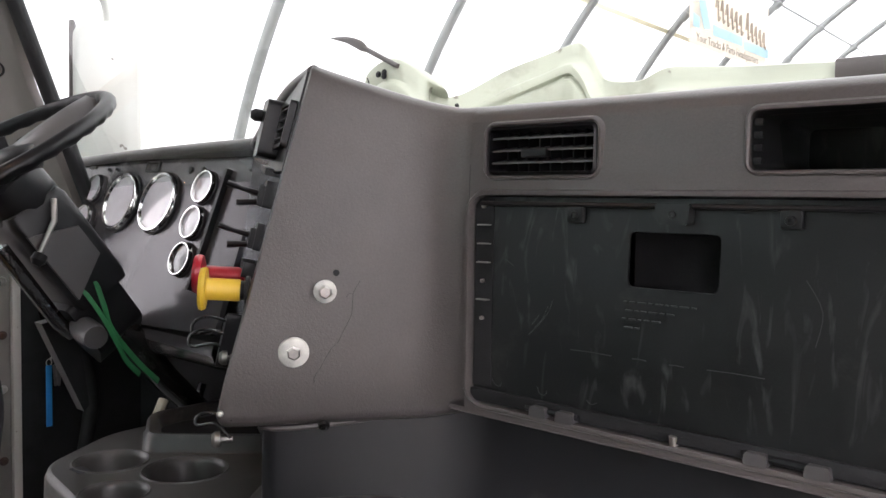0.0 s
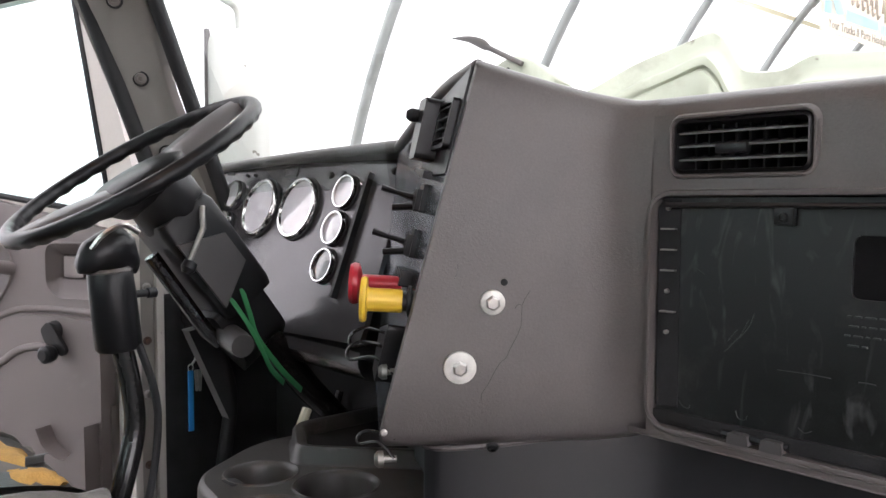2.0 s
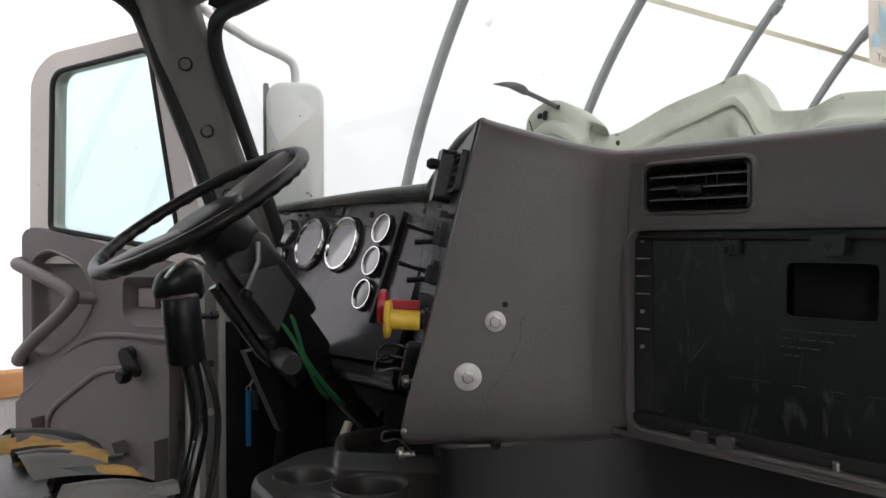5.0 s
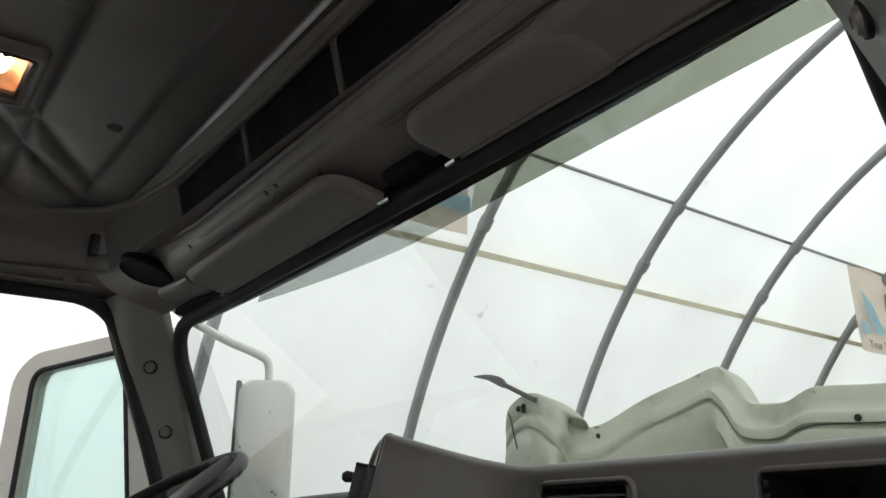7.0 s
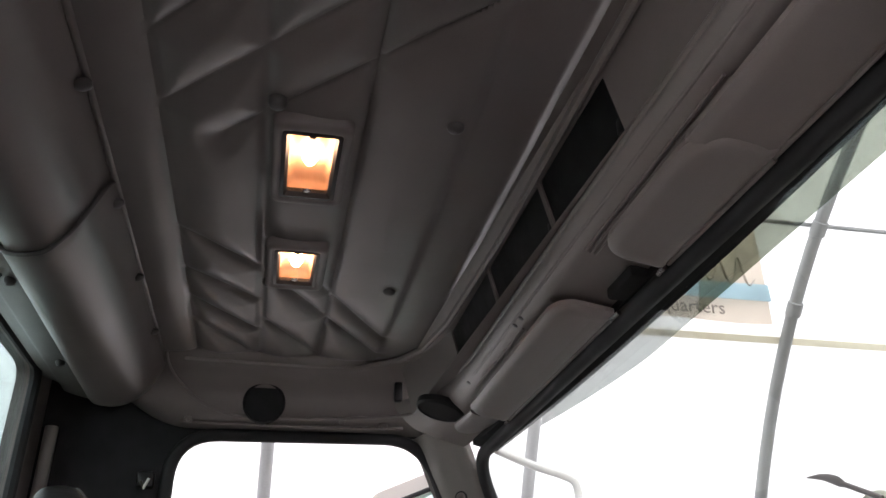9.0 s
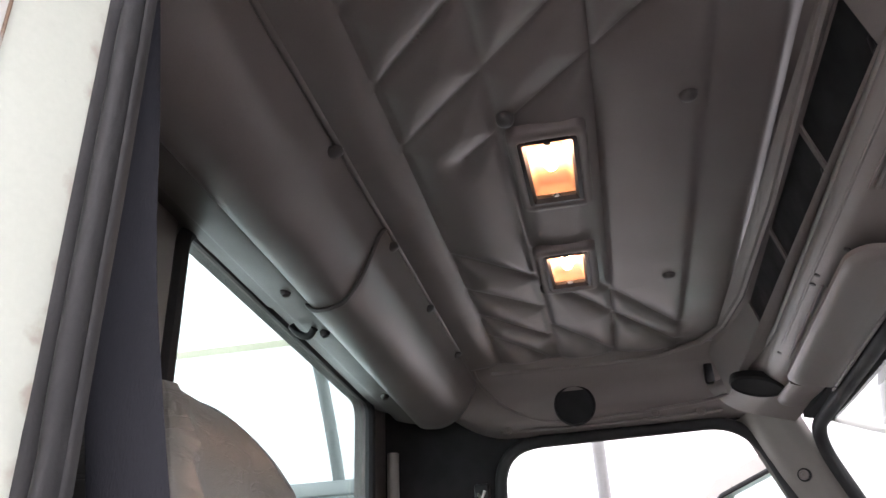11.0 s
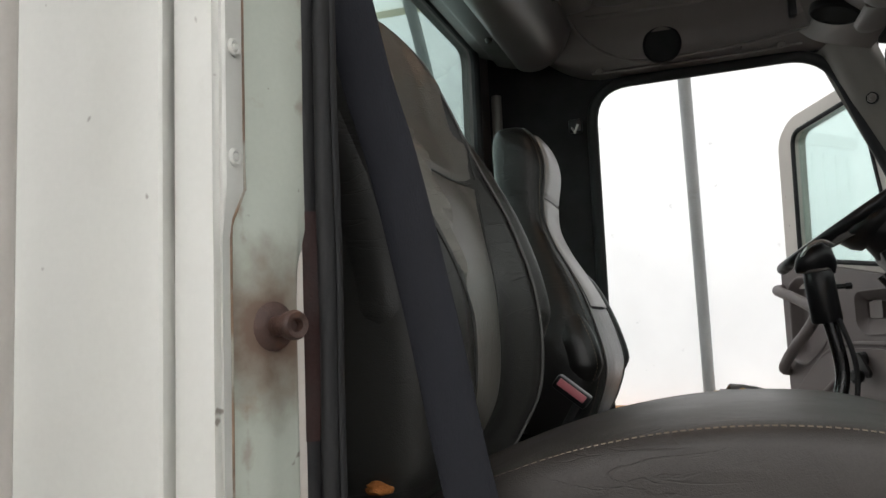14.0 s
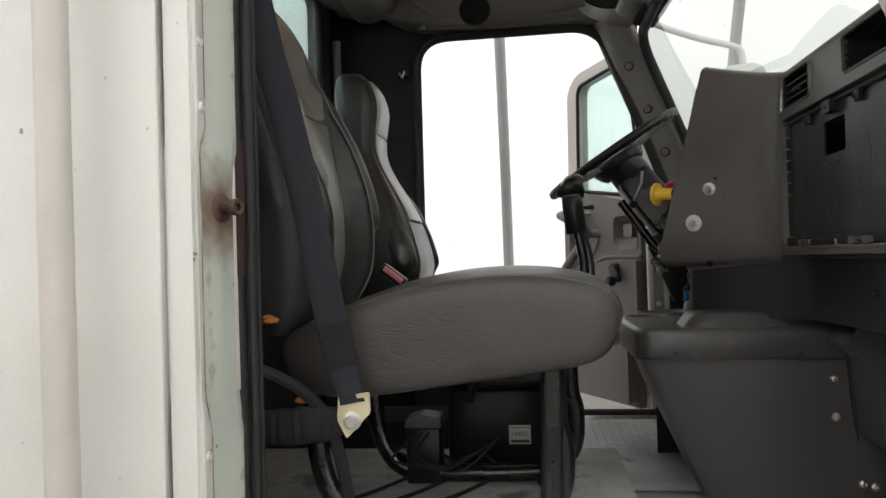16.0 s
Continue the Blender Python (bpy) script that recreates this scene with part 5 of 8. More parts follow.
tube(bm, smooth_line([on_switch(0.015, 1.923, -0.006), on_switch(0.3, top(0.3) + 0.008, 0.0), on_switch(0.7, top(0.7) + 0.006, 0), on_switch(1.0, top(1) + 0.004, 0)], 4), 0.0095, 14)
part("cowl_edge", bm, DASH, dash)
# added black plate: keeps the metal's sky reflection dark round the vent
bm = B()
prism(bm, [(0.0, 1.80), (0.40, 1.80), (0.42, top(0.42) - 0.004), (0.0, top(0.0) - 0.004)], on_switch, 0.0035)
part("reflection_mask", bm, BLACK, dash, "black plate added to hide the sky's reflection in the switch plate")
sv2 = thing("stack_vent", on_switch(0.10, 1.845, 0), "black louvred vent turned towards the driver", "air vent")
bm = B()
bezel(bm, [([(u, v) for u, v in rrect(0.11, 1.858, 0.16, 0.058, 0.006)], 0.0), (rrect(0.11, 1.858, 0.16, 0.058, 0.006), 0.012), (rrect(0.11, 1.858, 0.13, 0.048, 0.004), 0.012), (rrect(0.11, 1.858, 0.13, 0.048, 0.004), -0.01)], on_switch)
part("frame", bm, BLACK, sv2)
for k in range(4):
    bm = B()
    z = 1.84 + 0.012 * k
    prism(bm, [(0.05, z), (0.17, z), (0.17, z + 0.002), (0.05, z + 0.002)], on_switch, 0.012)
    part("blade", bm, BLACK, sv2)
ph = thing("clip_holder", on_switch(0.22, 1.80, 0), "black plastic phone clip holder fixed to the vent", "holder")
bm = B()
prism(bm, rrect(0.24, 1.855, 0.10, 0.075, 0.01), on_switch, 0.03, 0.004)
part("cradle", bm, BLACK, ph)
bm = B()
lathe(bm, [(0.011, 0), (0.012, 0.012), (0.008, 0.02), (0.003, 0.022)], on_switch(0.32, 1.835, 0.01), (-0.6, -0.75, 0), 14)
part("knob", bm, RUBBER, ph)
bm = B()
lathe(bm, [(0.008, 0), (0.009, 0.010), (0.005, 0.016)], on_switch(0.26, 1.872, 0.03), (-0.55, -0.8, 0.1), 12)
part("knob", bm, RUBBER, ph)
bm = B()
prism(bm, rounded([(0.19, 1.795), (0.36, 1.806), (0.36, 1.812), (0.19, 1.804)], 0.001), on_switch, 0.014, 0.001)
part("ledge", bm, BLACK, ph)


def lever_switch(u, z):
    t = thing("lever_switch", on_switch(u, z, 0), "black toggle lever switch on the metal plate", "switch", "lever switches")
    bm = B()
    prism(bm, rrect(u, z, 0.066, 0.036, 0.004), on_switch, 0.006, 0.002)
    part("base", bm, BLACK, t)
    for k in range(3):
        bm = B()
        prism(bm, rrect(u - 0.021 + 0.021 * k, z - 0.003, 0.011, 0.027, 0.002), lambda a, b, d: on_switch(a, b, d + 0.0055), 0.007, 0.0015)
        part("rocker", bm, BLACK, t)
    bm = B()
    p = on_switch(u + 0.03, z, 0.012)
    tube(bm, [p, p + Vector((-0.014, -0.016, 0.006)), p + Vector((-0.020, -0.022, 0.009)), p + Vector((-0.028, -0.030, 0.013))], [0.0045, 0.003, 0.0038, 0.0045], 8)
    part("lever", bm, BLACK, t)
    bm = B()
    p = on_switch(u + 0.01, z - 0.012, 0.012)
    tube(bm, [p, p + Vector((-0.018, -0.02, -0.001))], [0.004, 0.0045], 8)
    part("lever", bm, BLACK, t)
    return t


lever_switch(0.275, 1.772)
lever_switch(0.275, 1.715)
for k in range(4):
    bm = B()
    prism(bm, rrect(0.20 + 0.045 * k, 1.672, 0.028, 0.020, 0.002), on_switch, 0.014, 0.002)
    solo("rocker_switch", bm, BLACK, "small black rocker switch on the metal plate", "switch", group="rocker switches")
# parking brake knob
ax = Vector((-0.65, -0.76, 0.05)).normalized()
p0 = on_switch(0.03, 1.655, -0.012)
bm = B()
lathe(bm, [(0.0125, 0.026), (0.0140, 0.028), (0.0140, 0.064), (0.0155, 0.066), (0.026, 0.067), (0.0275, 0.070), (0.026, 0.074), (0.010, 0.075)], p0, ax, 10)
bk = part("brake_knob", bm, YELLOW, dash, "yellow push-pull brake knob")
bm = B()
lathe(bm, [(0.019, 0.006), (0.019, 0.010), (0.013, 0.011), (0.013, 0.015), (0.018, 0.016), (0.018, 0.020), (0.012, 0.021), (0.012, 0.028)], p0, ax, 18)
part("collar", bm, BLACK, bk, "black threaded collar")
p1 = on_switch(0.235, 1.664, -0.012)
bm = B()
lathe(bm, [(0.010, 0.02), (0.012, 0.03), (0.012, 0.070), (0.025, 0.074), (0.0265, 0.080), (0.024, 0.085), (0.008, 0.086)], p1, ax, 20)
part("brake_knob", bm, RED, dash, "red push-pull brake knob")
# wire clips and small fittings below
for u, z in ((0.14, 1.603), (0.12, 1.588), (-0.01, 1.497)):
    p = on_switch(u, z, 0.0) + (Vector((0.010, 0.012, 0.004)) if u < 0 else Vector((0, 0, 0)))
    g = 0.7 if u < 0 else 1.0
    wc = thing("wire_clip", p, "bent black wire spring clip with a steel pin", "clip", "wire clips")
    bm = B()
    tube(bm, smooth_line([p + g * Vector(q) for q in ((0, 0, 0), (-0.03, -0.026, 0.012), (-0.045, -0.04, 0.004), (-0.043, -0.04, -0.010), (-0.018, -0.02, -0.006), (0.004, -0.006, -0.03))], 4), 0.002, 6)
    part("wire", bm, TUBEB, wc)
    bm = B()
    lathe(bm, [(0.004, 0), (0.004, 0.014), (0.0095, 0.015), (0.0095, 0.021), (0.006, 0.025)], p + Vector((0.002, 0, -0.022)), (-0.55, -0.8, 0), 12)
    part("pin", bm, OLDSTEEL, wc)
bm = B()
prism(bm, rounded([(0.10, 1.62), (0.34, 1.60), (0.30, 1.55), (0.12, 1.55)], 0.01), on_switch, 0.02, 0.004)
solo("relay_block", bm, BLACK, "black relay block under the switches", "relay block")

# gauge panel in front of the driver
def on_gauge(x, z, d):
    return Vector((x, 0.772 + (z - 1.62) * 0.34 - d * 0.947, z + d * 0.322))


bm = B()
prism(bm, rounded([(-1.93, 1.515), (-1.245, 1.535), (-1.245, 1.842), (-1.93, 1.848)], 0.02), on_gauge, -0.01, 0.002)
gp = part("instrument_panel", bm, PANEL, dash, "satin black instrument panel")
bm = B()
tube(bm, smooth_line([(-1.95, 0.845, 1.846), (-1.6, 0.838, 1.857), (-1.40, 0.834, 1.861), (-1.24, 0.825, 1.862)], 5), 0.011, 10)
loft(bm, [[(x, 0.842, 1.856), (x, 0.95, 1.842), (x, 1.0, 1.82)] for x in (-1.95, -1.6, -1.24, -0.9, -0.70)])
part("cowl", bm, DASH, gp)
bm = B()
pr = smooth_line([(0, 0.745, 1.522), (0, 0.74, 1.50), (0, 0.77, 1.47), (0, 0.90, 1.46)], 4)
loft(bm, [[(x, p.y, p.z) for p in pr] for x in (-1.93, -1.6, -1.245)])
part("lower_edge", bm, PANEL, gp)


def gauge(x, z, r, mat, label):
    t = thing("gauge", on_gauge(x, z, 0), label, "gauge", "dashboard gauges")
    n = (0, -0.947, 0.322)
    p = on_gauge(x, z, 0)
    bm = B()
    lathe(bm, [(r * 1.02, -0.002), (r, 0.009), (r * 0.97, 0.013), (r * 0.90, 0.013), (r * 0.87, 0.007)], p, n, 36, False)
    part("bezel", bm, CHROME, t, "chrome bezel", angle=60)
    bm = B()
    lathe(bm, [(r * 0.89, 0.004), (r * 0.88, 0.0075), (0.0005, 0.009)], p, n, 36)
    part("lens", bm, mat, t, angle=60)
    bm = B()
    lathe(bm, [(r * 1.06, -0.002), (r * 1.06, 0.004), (r * 1.01, 0.005)], p, n, 36, False)
    part("gasket", bm, RUBBER, t)
    return t


gauge(-1.695, 1.755, 0.062, DIAL, "large round gauge with a chrome bezel and washed-out dial")
gauge(-1.545, 1.755, 0.062, DIAL, "large round gauge with a chrome bezel and washed-out dial")
for x, z, m in ((-1.828, 1.783, DIAL), (-1.838, 1.716, DIAL), (-1.398, 1.785, DIAL), (-1.402, 1.719, DIAL), (-1.403, 1.652, DIALDARK)):
    gauge(x, z, 0.032, m, "small round gauge with a chrome bezel" if m is DIAL else "small round gauge with a dark dial")
bm = B()
prism(bm, [(-1.352, 1.60), (-1.343, 1.60), (-1.331, 1.818), (-1.340, 1.818)], on_gauge, 0.012, 0.002)
part("trim_bar", bm, BLACK, gp)
bm = B()
bezel(bm, [(rrect(-1.615, 1.829, 0.05, 0.022, 0.003), 0.0), (rrect(-1.615, 1.829, 0.05, 0.022, 0.003), 0.003), (rrect(-1.615, 1.829, 0.042, 0.016, 0.002), 0.003), (rrect(-1.615, 1.829, 0.04, 0.014, 0.002), 0.001)], on_gauge)
part("warning_window", bm, BLACK, gp)
bm = B()
prism(bm, rrect(-1.88, 1.832, 0.03, 0.007, 0.002), on_gauge, 0.002)
part("warning_window", bm, BLACK, gp)
for x, z in ((-1.468, 1.819), (-1.427, 1.82), (-1.275, 1.822), (-1.80, 1.826), (-1.765, 1.826)):
    bm = B()
    lathe(bm, [(0.007 if x > -1.5 else 0.004, 0), (0.006 if x > -1.5 else 0.0035, 0.004), (0.001, 0.005)], on_gauge(x, z, 0), (0, -0.947, 0.322), 12)
    part("knob", bm, RUBBER, gp)
bm = B()
lathe(bm, [(0.028, -0.004), (0.027, 0.010), (0.020, 0.018), (0.002, 0.02)], on_gauge(-1.66, 1.585, 0), (0, -0.947, 0.322), 24)
part("boss", bm, PANEL, gp)

# recessed panel between the stack and the lower console, and dark bulkhead
lp = thing("lower_dash_panel", (-0.8, 0.8, 1.37), "smooth black panel recessed below the dashboard", "panel")
bm = B()
PP = [Vector(p) for p in ((-0.02, 0.80), (-0.50, 0.80), (-0.66, 0.79), (-0.72, 0.765), (-0.775, 0.708), (-0.862, 0.602), (-0.884, 0.586), (-0.906, 0.594), (-0.985, 0.68), (-1.2, 0.80))]
PP = [Vector((p.x, p.y)) for p in smooth_line([(p.x, p.y, 0) for p in PP], 4)]
def panel_top(x):
    """The panel follows the underside of the stack and of the dash face."""
    f = max(0.0, min(1.0, (x + 0.87) / 0.15))
    return 1.485 + 0.021 * f * f * (3 - 2 * f)


loft(bm, [[(p.x, p.y, 1.375 + (panel_top(p.x) - 1.375) * k / 4) for p in PP] for k in range(5)])
part("panel", bm, LOWPANEL, lp, angle=50)
bm = B()
tube(bm, [(p.x, p.y - 0.001, panel_top(p.x) - 0.003) for p in PP], 0.004, 8)
part("upper_lip", bm, DASH, lp)
for x, y in ((-0.42, 0.798), (-0.18, 0.798)):
    bm = B()
    screw(bm, (x, y, 1.44), (0, -1, 0), 0.006, 0.004)
    part("screw", bm, BLACK, lp)
bm = B()
box(bm, -1.93, -0.02, 0.98, 1.04, 0.935, 1.86)
solo("bulkhead", bm, CARPET, "dark bulkhead under the dashboard", "wall", "structure")

# lower console with cup holders
cc = thing("cup_console", (-1.0, 0.7, 0.935), "dark grey moulded floor console with cup holders", "console")
CUPS = [(-1.258, 0.570, 0.053), (-1.142, 0.628, 0.060), (-1.125, 0.508, 0.044)]
holes = [[(x + r * math.cos(2 * math.pi * k / 28), y + r * math.sin(2 * math.pi * k / 28)) for k in range(28)] for x, y, r in CUPS]
outl = rounded([(-1.305, 0.490), (-1.06, 0.452), (-0.755, 0.452), (-0.745, 0.95), (-1.40, 0.95), (-1.40, 0.64)], [0.05, 0.03, 0.04, 0.02, 0.02, 0.04], 6)
bm = B()
plate(bm, outl, holes, lambda u, v, d: Vector((u, v, 1.358 - d)), 0.004, False)
def inset(poly, g):
    c = Vector((-1.05, 0.72))
    return [tuple(Vector(p) + (Vector(p) - c).normalized() * g) for p in poly]


loft(bm, [[(u, v, z) for u, v in inset(outl, g)] for g, z in ((0, 1.358), (0.006, 1.355), (0.010, 1.346), (0.012, 1.30), (0.010, 1.292))], around=True)
part("top_tray", bm, CONSOLETOP, cc, angle=50)
for x, y, r in CUPS:
    bm = B()
    lathe(bm, [(r + 0.006, -0.0005), (r + 0.003, 0.0018), (r - 0.001, -0.001), (r - 0.004, -0.008), (r - 0.008, -0.10), (0.001, -0.102)], (x, y, 1.358), (0, 0, 1), 28, False)
    part("cup_well", bm, CONSOLETOP, cc, angle=50)
bm = B()
ledge = rounded([(-0.990, 0.70), (-0.945, 0.585), (-0.905, 0.550), (-0.775, 0.545), (-0.757, 0.58), (-0.757, 1.15), (-1.02, 1.15)], [0.03, 0.03, 0.03, 0.03, 0.02, 0.01, 0.01], 5)
lc = Vector((-0.87, 0.80))
loft(bm, [[(*(lc + (Vector(p) - lc) * g), z) for p in ledge] for g, z in ((1.0, 1.3575), (0.985, 1.3620), (0.94, 1.376), (0.90, 1.385), (0.85, 1.3895), (0.60, 1.3925), (0.02, 1.3930))], around=True)
part("raised_ledge", bm, CONSOLETOP, cc, "worn brownish raised top beside the cups", angle=50)
bm = B()
hump = rounded([(-1.385, 0.70), (-1.262, 0.630), (-1.215, 0.672), (-1.09, 0.79), (-1.09, 0.93), (-1.385, 0.93)], [0.03, 0.025, 0.03, 0.03, 0.02, 0.02], 5)
hc = Vector((-1.25, 0.79))
loft(bm, [[(*(hc + (Vector(p) - hc) * g), z) for p in hump] for g, z in ((1.05, 1.3575), (1.02, 1.361), (1.0, 1.380), (0.97, 1.386), (0.90, 1.386), (0.87, 1.382), (0.84, 1.364))], around=True)
part("tray_hump", bm, CONSOLETOP, cc, angle=50)
bm = B()
prism(bm, [tuple(hc + (Vector(p) - hc) * 0.845) for p in hump], lambda u, v, d: Vector((u, v, 1.3595 + d)), 0.004)
part("tray_mat", bm, CARPET, cc)
# no notch is cut: a dark block paints its shade
bm = B()
box(bm, -1.268, -1.232, 0.508, 0.530, 1.33, 1.3592, 0.003, m=None)
part("cup_notch_shade", bm, CARPET, cc, "dark block drawn as the shade of a notch in the cup rim")
bm = B()
rows = []
side = [(0.447, 1.296), (0.458, 1.270), (0.485, 1.200), (0.529, 1.106), (0.578, 1.0), (0.610, 0.936)]
for y, z in side:
    rows.append([(-1.345, y + 0.09, z), (-1.33, y + 0.06, z), (-1.06, y + 0.012, z), (-0.79, y + 0.004, z), (-0.765, y + 0.008, z), (-0.753, y + 0.030, z), (-0.748, 0.80, z), (-0.745, 0.98, z)])
loft(bm, rows)
part("body", bm, OLDDASH, cc, angle=30)
for y, z in ((0.523, 1.301), (0.774, 1.294)):
    bm = B()
    screw(bm, (-0.7415, y, z + 0.006), (1, 0, 0), 0.005, 0.003)
    part("screw", bm, BLACK, cc)
for y, z in ((0.842, 1.249), (0.842, 1.171)):
    bm = B()
    screw(bm, (-0.7475, y, z), (1, 0, 0), 0.010, 0.008)
    part("bolt_head", bm, STEEL, cc)
bm = B()
prism(bm, rounded([(0.835, 1.365), (1.03, 1.385), (1.03, 1.10), (0.955, 1.105), (0.885, 1.128), (0.868, 1.30), (0.825, 1.325)], [0.02, 0.01, 0.01, 0.03, 0.02, 0.02, 0.015], 5), lambda u, v, d: Vector((-0.745 + d, u, v)), 0.13, 0.014, 3)
solo("duct_cover", bm, OLDDASH, "dark grey moulded heater duct beside the floor console", "duct cover")
for nm, pts in (("seam", [(-0.7465, 0.455, 1.2965), (-0.7465, 0.65, 1.2945), (-0.7465, 0.865, 1.290)]), ("seam", [(-0.7462, 0.866, 1.288), (-0.7462, 0.874, 1.20), (-0.7462, 0.884, 1.12)])):
    bm = B()
    tube(bm, smooth_line(pts, 4), 0.0016, 6)
    part(nm, bm, CARPET, cc, "thin dark seam")
bm = B()
for dy in (0.0, 0.022):
    screw(bm, (-0.737, 0.886 + dy, 1.037 - 0.006 * (dy > 0)), (1, 0, 0), 0.010, 0.012)
solo("bulkhead_bolt", bm, STEEL, "bright steel bolt low on the console side", "bolt")


# ---- steering ----
wheel = thing("steering_wheel", (-1.50, 0.488, 1.827), "black steering wheel with a finger-grip rim", "steering wheel")
WN = Vector((0, -0.537, 0.843))                   # out of the wheel towards the driver
WU, WV = Vector((1, 0, 0)), Vector((0, 0.843, 0.537))
WC = Vector((-1.506, 0.480, 1.824))
def on_wheel(a, b, d):
    return WC + WU * a + WV * b + WN * d


bm = B()
rows = []
N = 144
for i in range(N):
    a = 2 * math.pi * i / N
    c, d = math.cos(a), math.sin(a)
    bump = 0.0028 * (0.5 + 0.5 * math.cos(a * 36))
    ring = []
    for k in range(12):
        t = 2 * math.pi * k / 12
        rr = 0.0135 - (bump if math.sin(t) < -0.3 or math.cos(t) < -0.6 else 0)
        ring.append(on_wheel(c * (0.217 + rr * math.cos(t)), d * (0.217 + rr * math.cos(t)), rr * math.sin(t)))
    rows.append(ring)
loft(bm, rows, around=True, ends=True)
part("rim", bm, BLACK, wheel, angle=60)
for s in (-1, 1):
    bm = B()
    rows = []
    for k in range(9):
        f = k / 8
        b = s * (0.04 + 0.175 * f)
        w = 0.066 - 0.024 * f
        dz = -0.022 * (1 - f) ** 1.5 + 0.002
        rows.append([on_wheel(-w, b, dz - 0.010), on_wheel(-w * 0.8, b, dz + 0.004), on_wheel(0, b, dz + 0.009), on_wheel(w * 0.8, b, dz + 0.004), on_wheel(w, b, dz - 0.010), on_wheel(0, b, dz - 0.014)])
    loft(bm, rows, around=True, caps=True)
    part("spoke", bm, SPOKE, wheel, "broad glossy dark grey spoke", angle=60)
bm = B()
lathe(bm, [(0.06, -0.065), (0.075, -0.05), (0.088, -0.022), (0.080, -0.010), (0.03, -0.004), (0.001, -0.003)], WC, WN, 32)
part("hub", bm, BLACK, wheel, angle=60)

col = thing("steering_column", (-1.48, 0.62, 1.60), "black steering column shroud with a tilt lever and green strap", "steering column")
CD = Vector((0, 0.61, -0.79)).normalized()
CN = Vector((0, 0.79, 0.61)).normalized()
C0 = Vector((-1.485, 0.520, 1.772))
def on_col(a, b, l):
    return C0 + WU * a + CN * b + CD * l


bm = B()
lathe(bm, [(0.040, -0.05), (0.058, -0.035), (0.060, 0.03), (0.052, 0.045)], C0, CD, 24)
part("collar", bm, BLACK, col)
bm = B()
rows = [[on_col(a * w, b * w, l) for a, b in rounded([(-0.062, -0.058), (0.062, -0.058), (0.062, 0.05), (-0.062, 0.05)], 0.018)] for l, w in ((0.02, 0.9), (0.035, 1.0), (0.20, 0.98), (0.215, 0.93))]
loft(bm, rows, around=True, caps=True)
part("shroud", bm, BLACK, col, angle=40)
bm = B()
prism(bm, [(0.055, 0.05), (0.19, 0.05), (0.15, -0.035), (0.09, -0.035)], lambda u, v, d: on_col(0.055 + d, -v * 0.9 - 0.005, u), 0.012, 0.003)
part("side_plate", bm, OLDDASH, col, "dark grey side plate")
bm = B()
tube(bm, [on_col(0.07, 0.02, 0.03), on_col(0.082, -0.005, 0.055), on_col(0.082, -0.055, 0.082)], [0.005, 0.005, 0.004], 10)
lever = part("tilt_lever", bm, OLDSTEEL, col, "worn steel tilt lever")
bm = B()
lathe(bm, [(0.002, -0.012), (0.011, -0.008), (0.012, 0.004), (0.006, 0.012)], on_col(0.082, -0.062, 0.088), (0.1, -0.5, -0.8), 16)
part("lever_knob", bm, BLACK, lever)
bm = B()
tube(bm, [on_col(0.0, -0.075, 0.06), on_col(0.01, -0.085, 0.22), on_col(0.015, -0.08, 0.25)], 0.013, 10)
part("cable_tube", bm, TUBEB, col)
bm = B()
prism(bm, rounded([(-0.06, 0.20), (0.06, 0.20), (0.05, 0.30), (-0.02, 0.34), (-0.06, 0.30)], 0.015), lambda u, v, d: on_col(u * 0.7, d - 0.07, v), 0.10, 0.010)
part("bracket", bm, BLACK, col)
bm = B()
lathe(bm, [(0.02, 0), (0.022, 0.02), (0.022, 0.07), (0.012, 0.085)], on_col(0.09, -0.075, 0.25), (-1, 0.1, 0.15), 16)
part("ignition_barrel", bm, OLDDASH, col, "grey ignition barrel")
bm = B()
tube(bm, [on_col(0, -0.01, 0.2), on_col(0.0, 0.0, 0.45), on_col(0, 0.02, 0.62), (-1.47, 0.95, 1.08)], [0.03, 0.026, 0.022, 0.022], 12)
part("shaft", bm, TUBEB, col)
for way in ([(-1.425, 0.606, 1.608), (-1.410, 0.630, 1.564), (-1.400, 0.650, 1.520), (-1.400, 0.669, 1.482), (-1.420, 0.705, 1.449)], [(-1.425, 0.628, 1.621), (-1.415, 0.638, 1.577), (-1.410, 0.650, 1.535), (-1.410, 0.696, 1.474), (-1.430, 0.747, 1.428)]):
    bm = B()
    tube(bm, smooth_line(way, 5), 0.0058, 6, flat=0.2, up=(0.2, -0.9, 0.2))
    part("strap", bm, GREEN, col, "green webbing strap")
bm = B()
prism(bm, [(0.05, 0.01), (0.11, 0.02), (0.135, -0.15), (0.125, -0.16)], lambda u, v, d: Vector((-1.56 + d, 0.53 + u, 1.53 + v)), 0.03, 0.006)
part("knee_bracket", bm, BLACK, col)

# ---- gear lever ----
gl = thing("gear_lever", (-1.22, 0.22, 0.94), "black gear lever with a worn ball-shaped grip and air hose", "gear lever")
bm = B()
rows = []
for k, (x, y, z, r) in enumerate(((-1.215, 0.298, 1.700, 0.010), (-1.216, 0.303, 1.702, 0.020), (-1.218, 0.325, 1.708, 0.028), (-1.22, 0.345, 1.712, 0.029), (-1.22, 0.362, 1.704, 0.024), (-1.22, 0.372, 1.69, 0.012))):
    rows.append([(x + r * 0.95 * math.cos(2 * math.pi * j / 18), y + 0.2 * r * math.sin(2 * math.pi * j / 18), z - 0.004 + r * math.sin(2 * math.pi * j / 18)) for j in range(18)])
loft(bm, rows, around=True, caps=True)
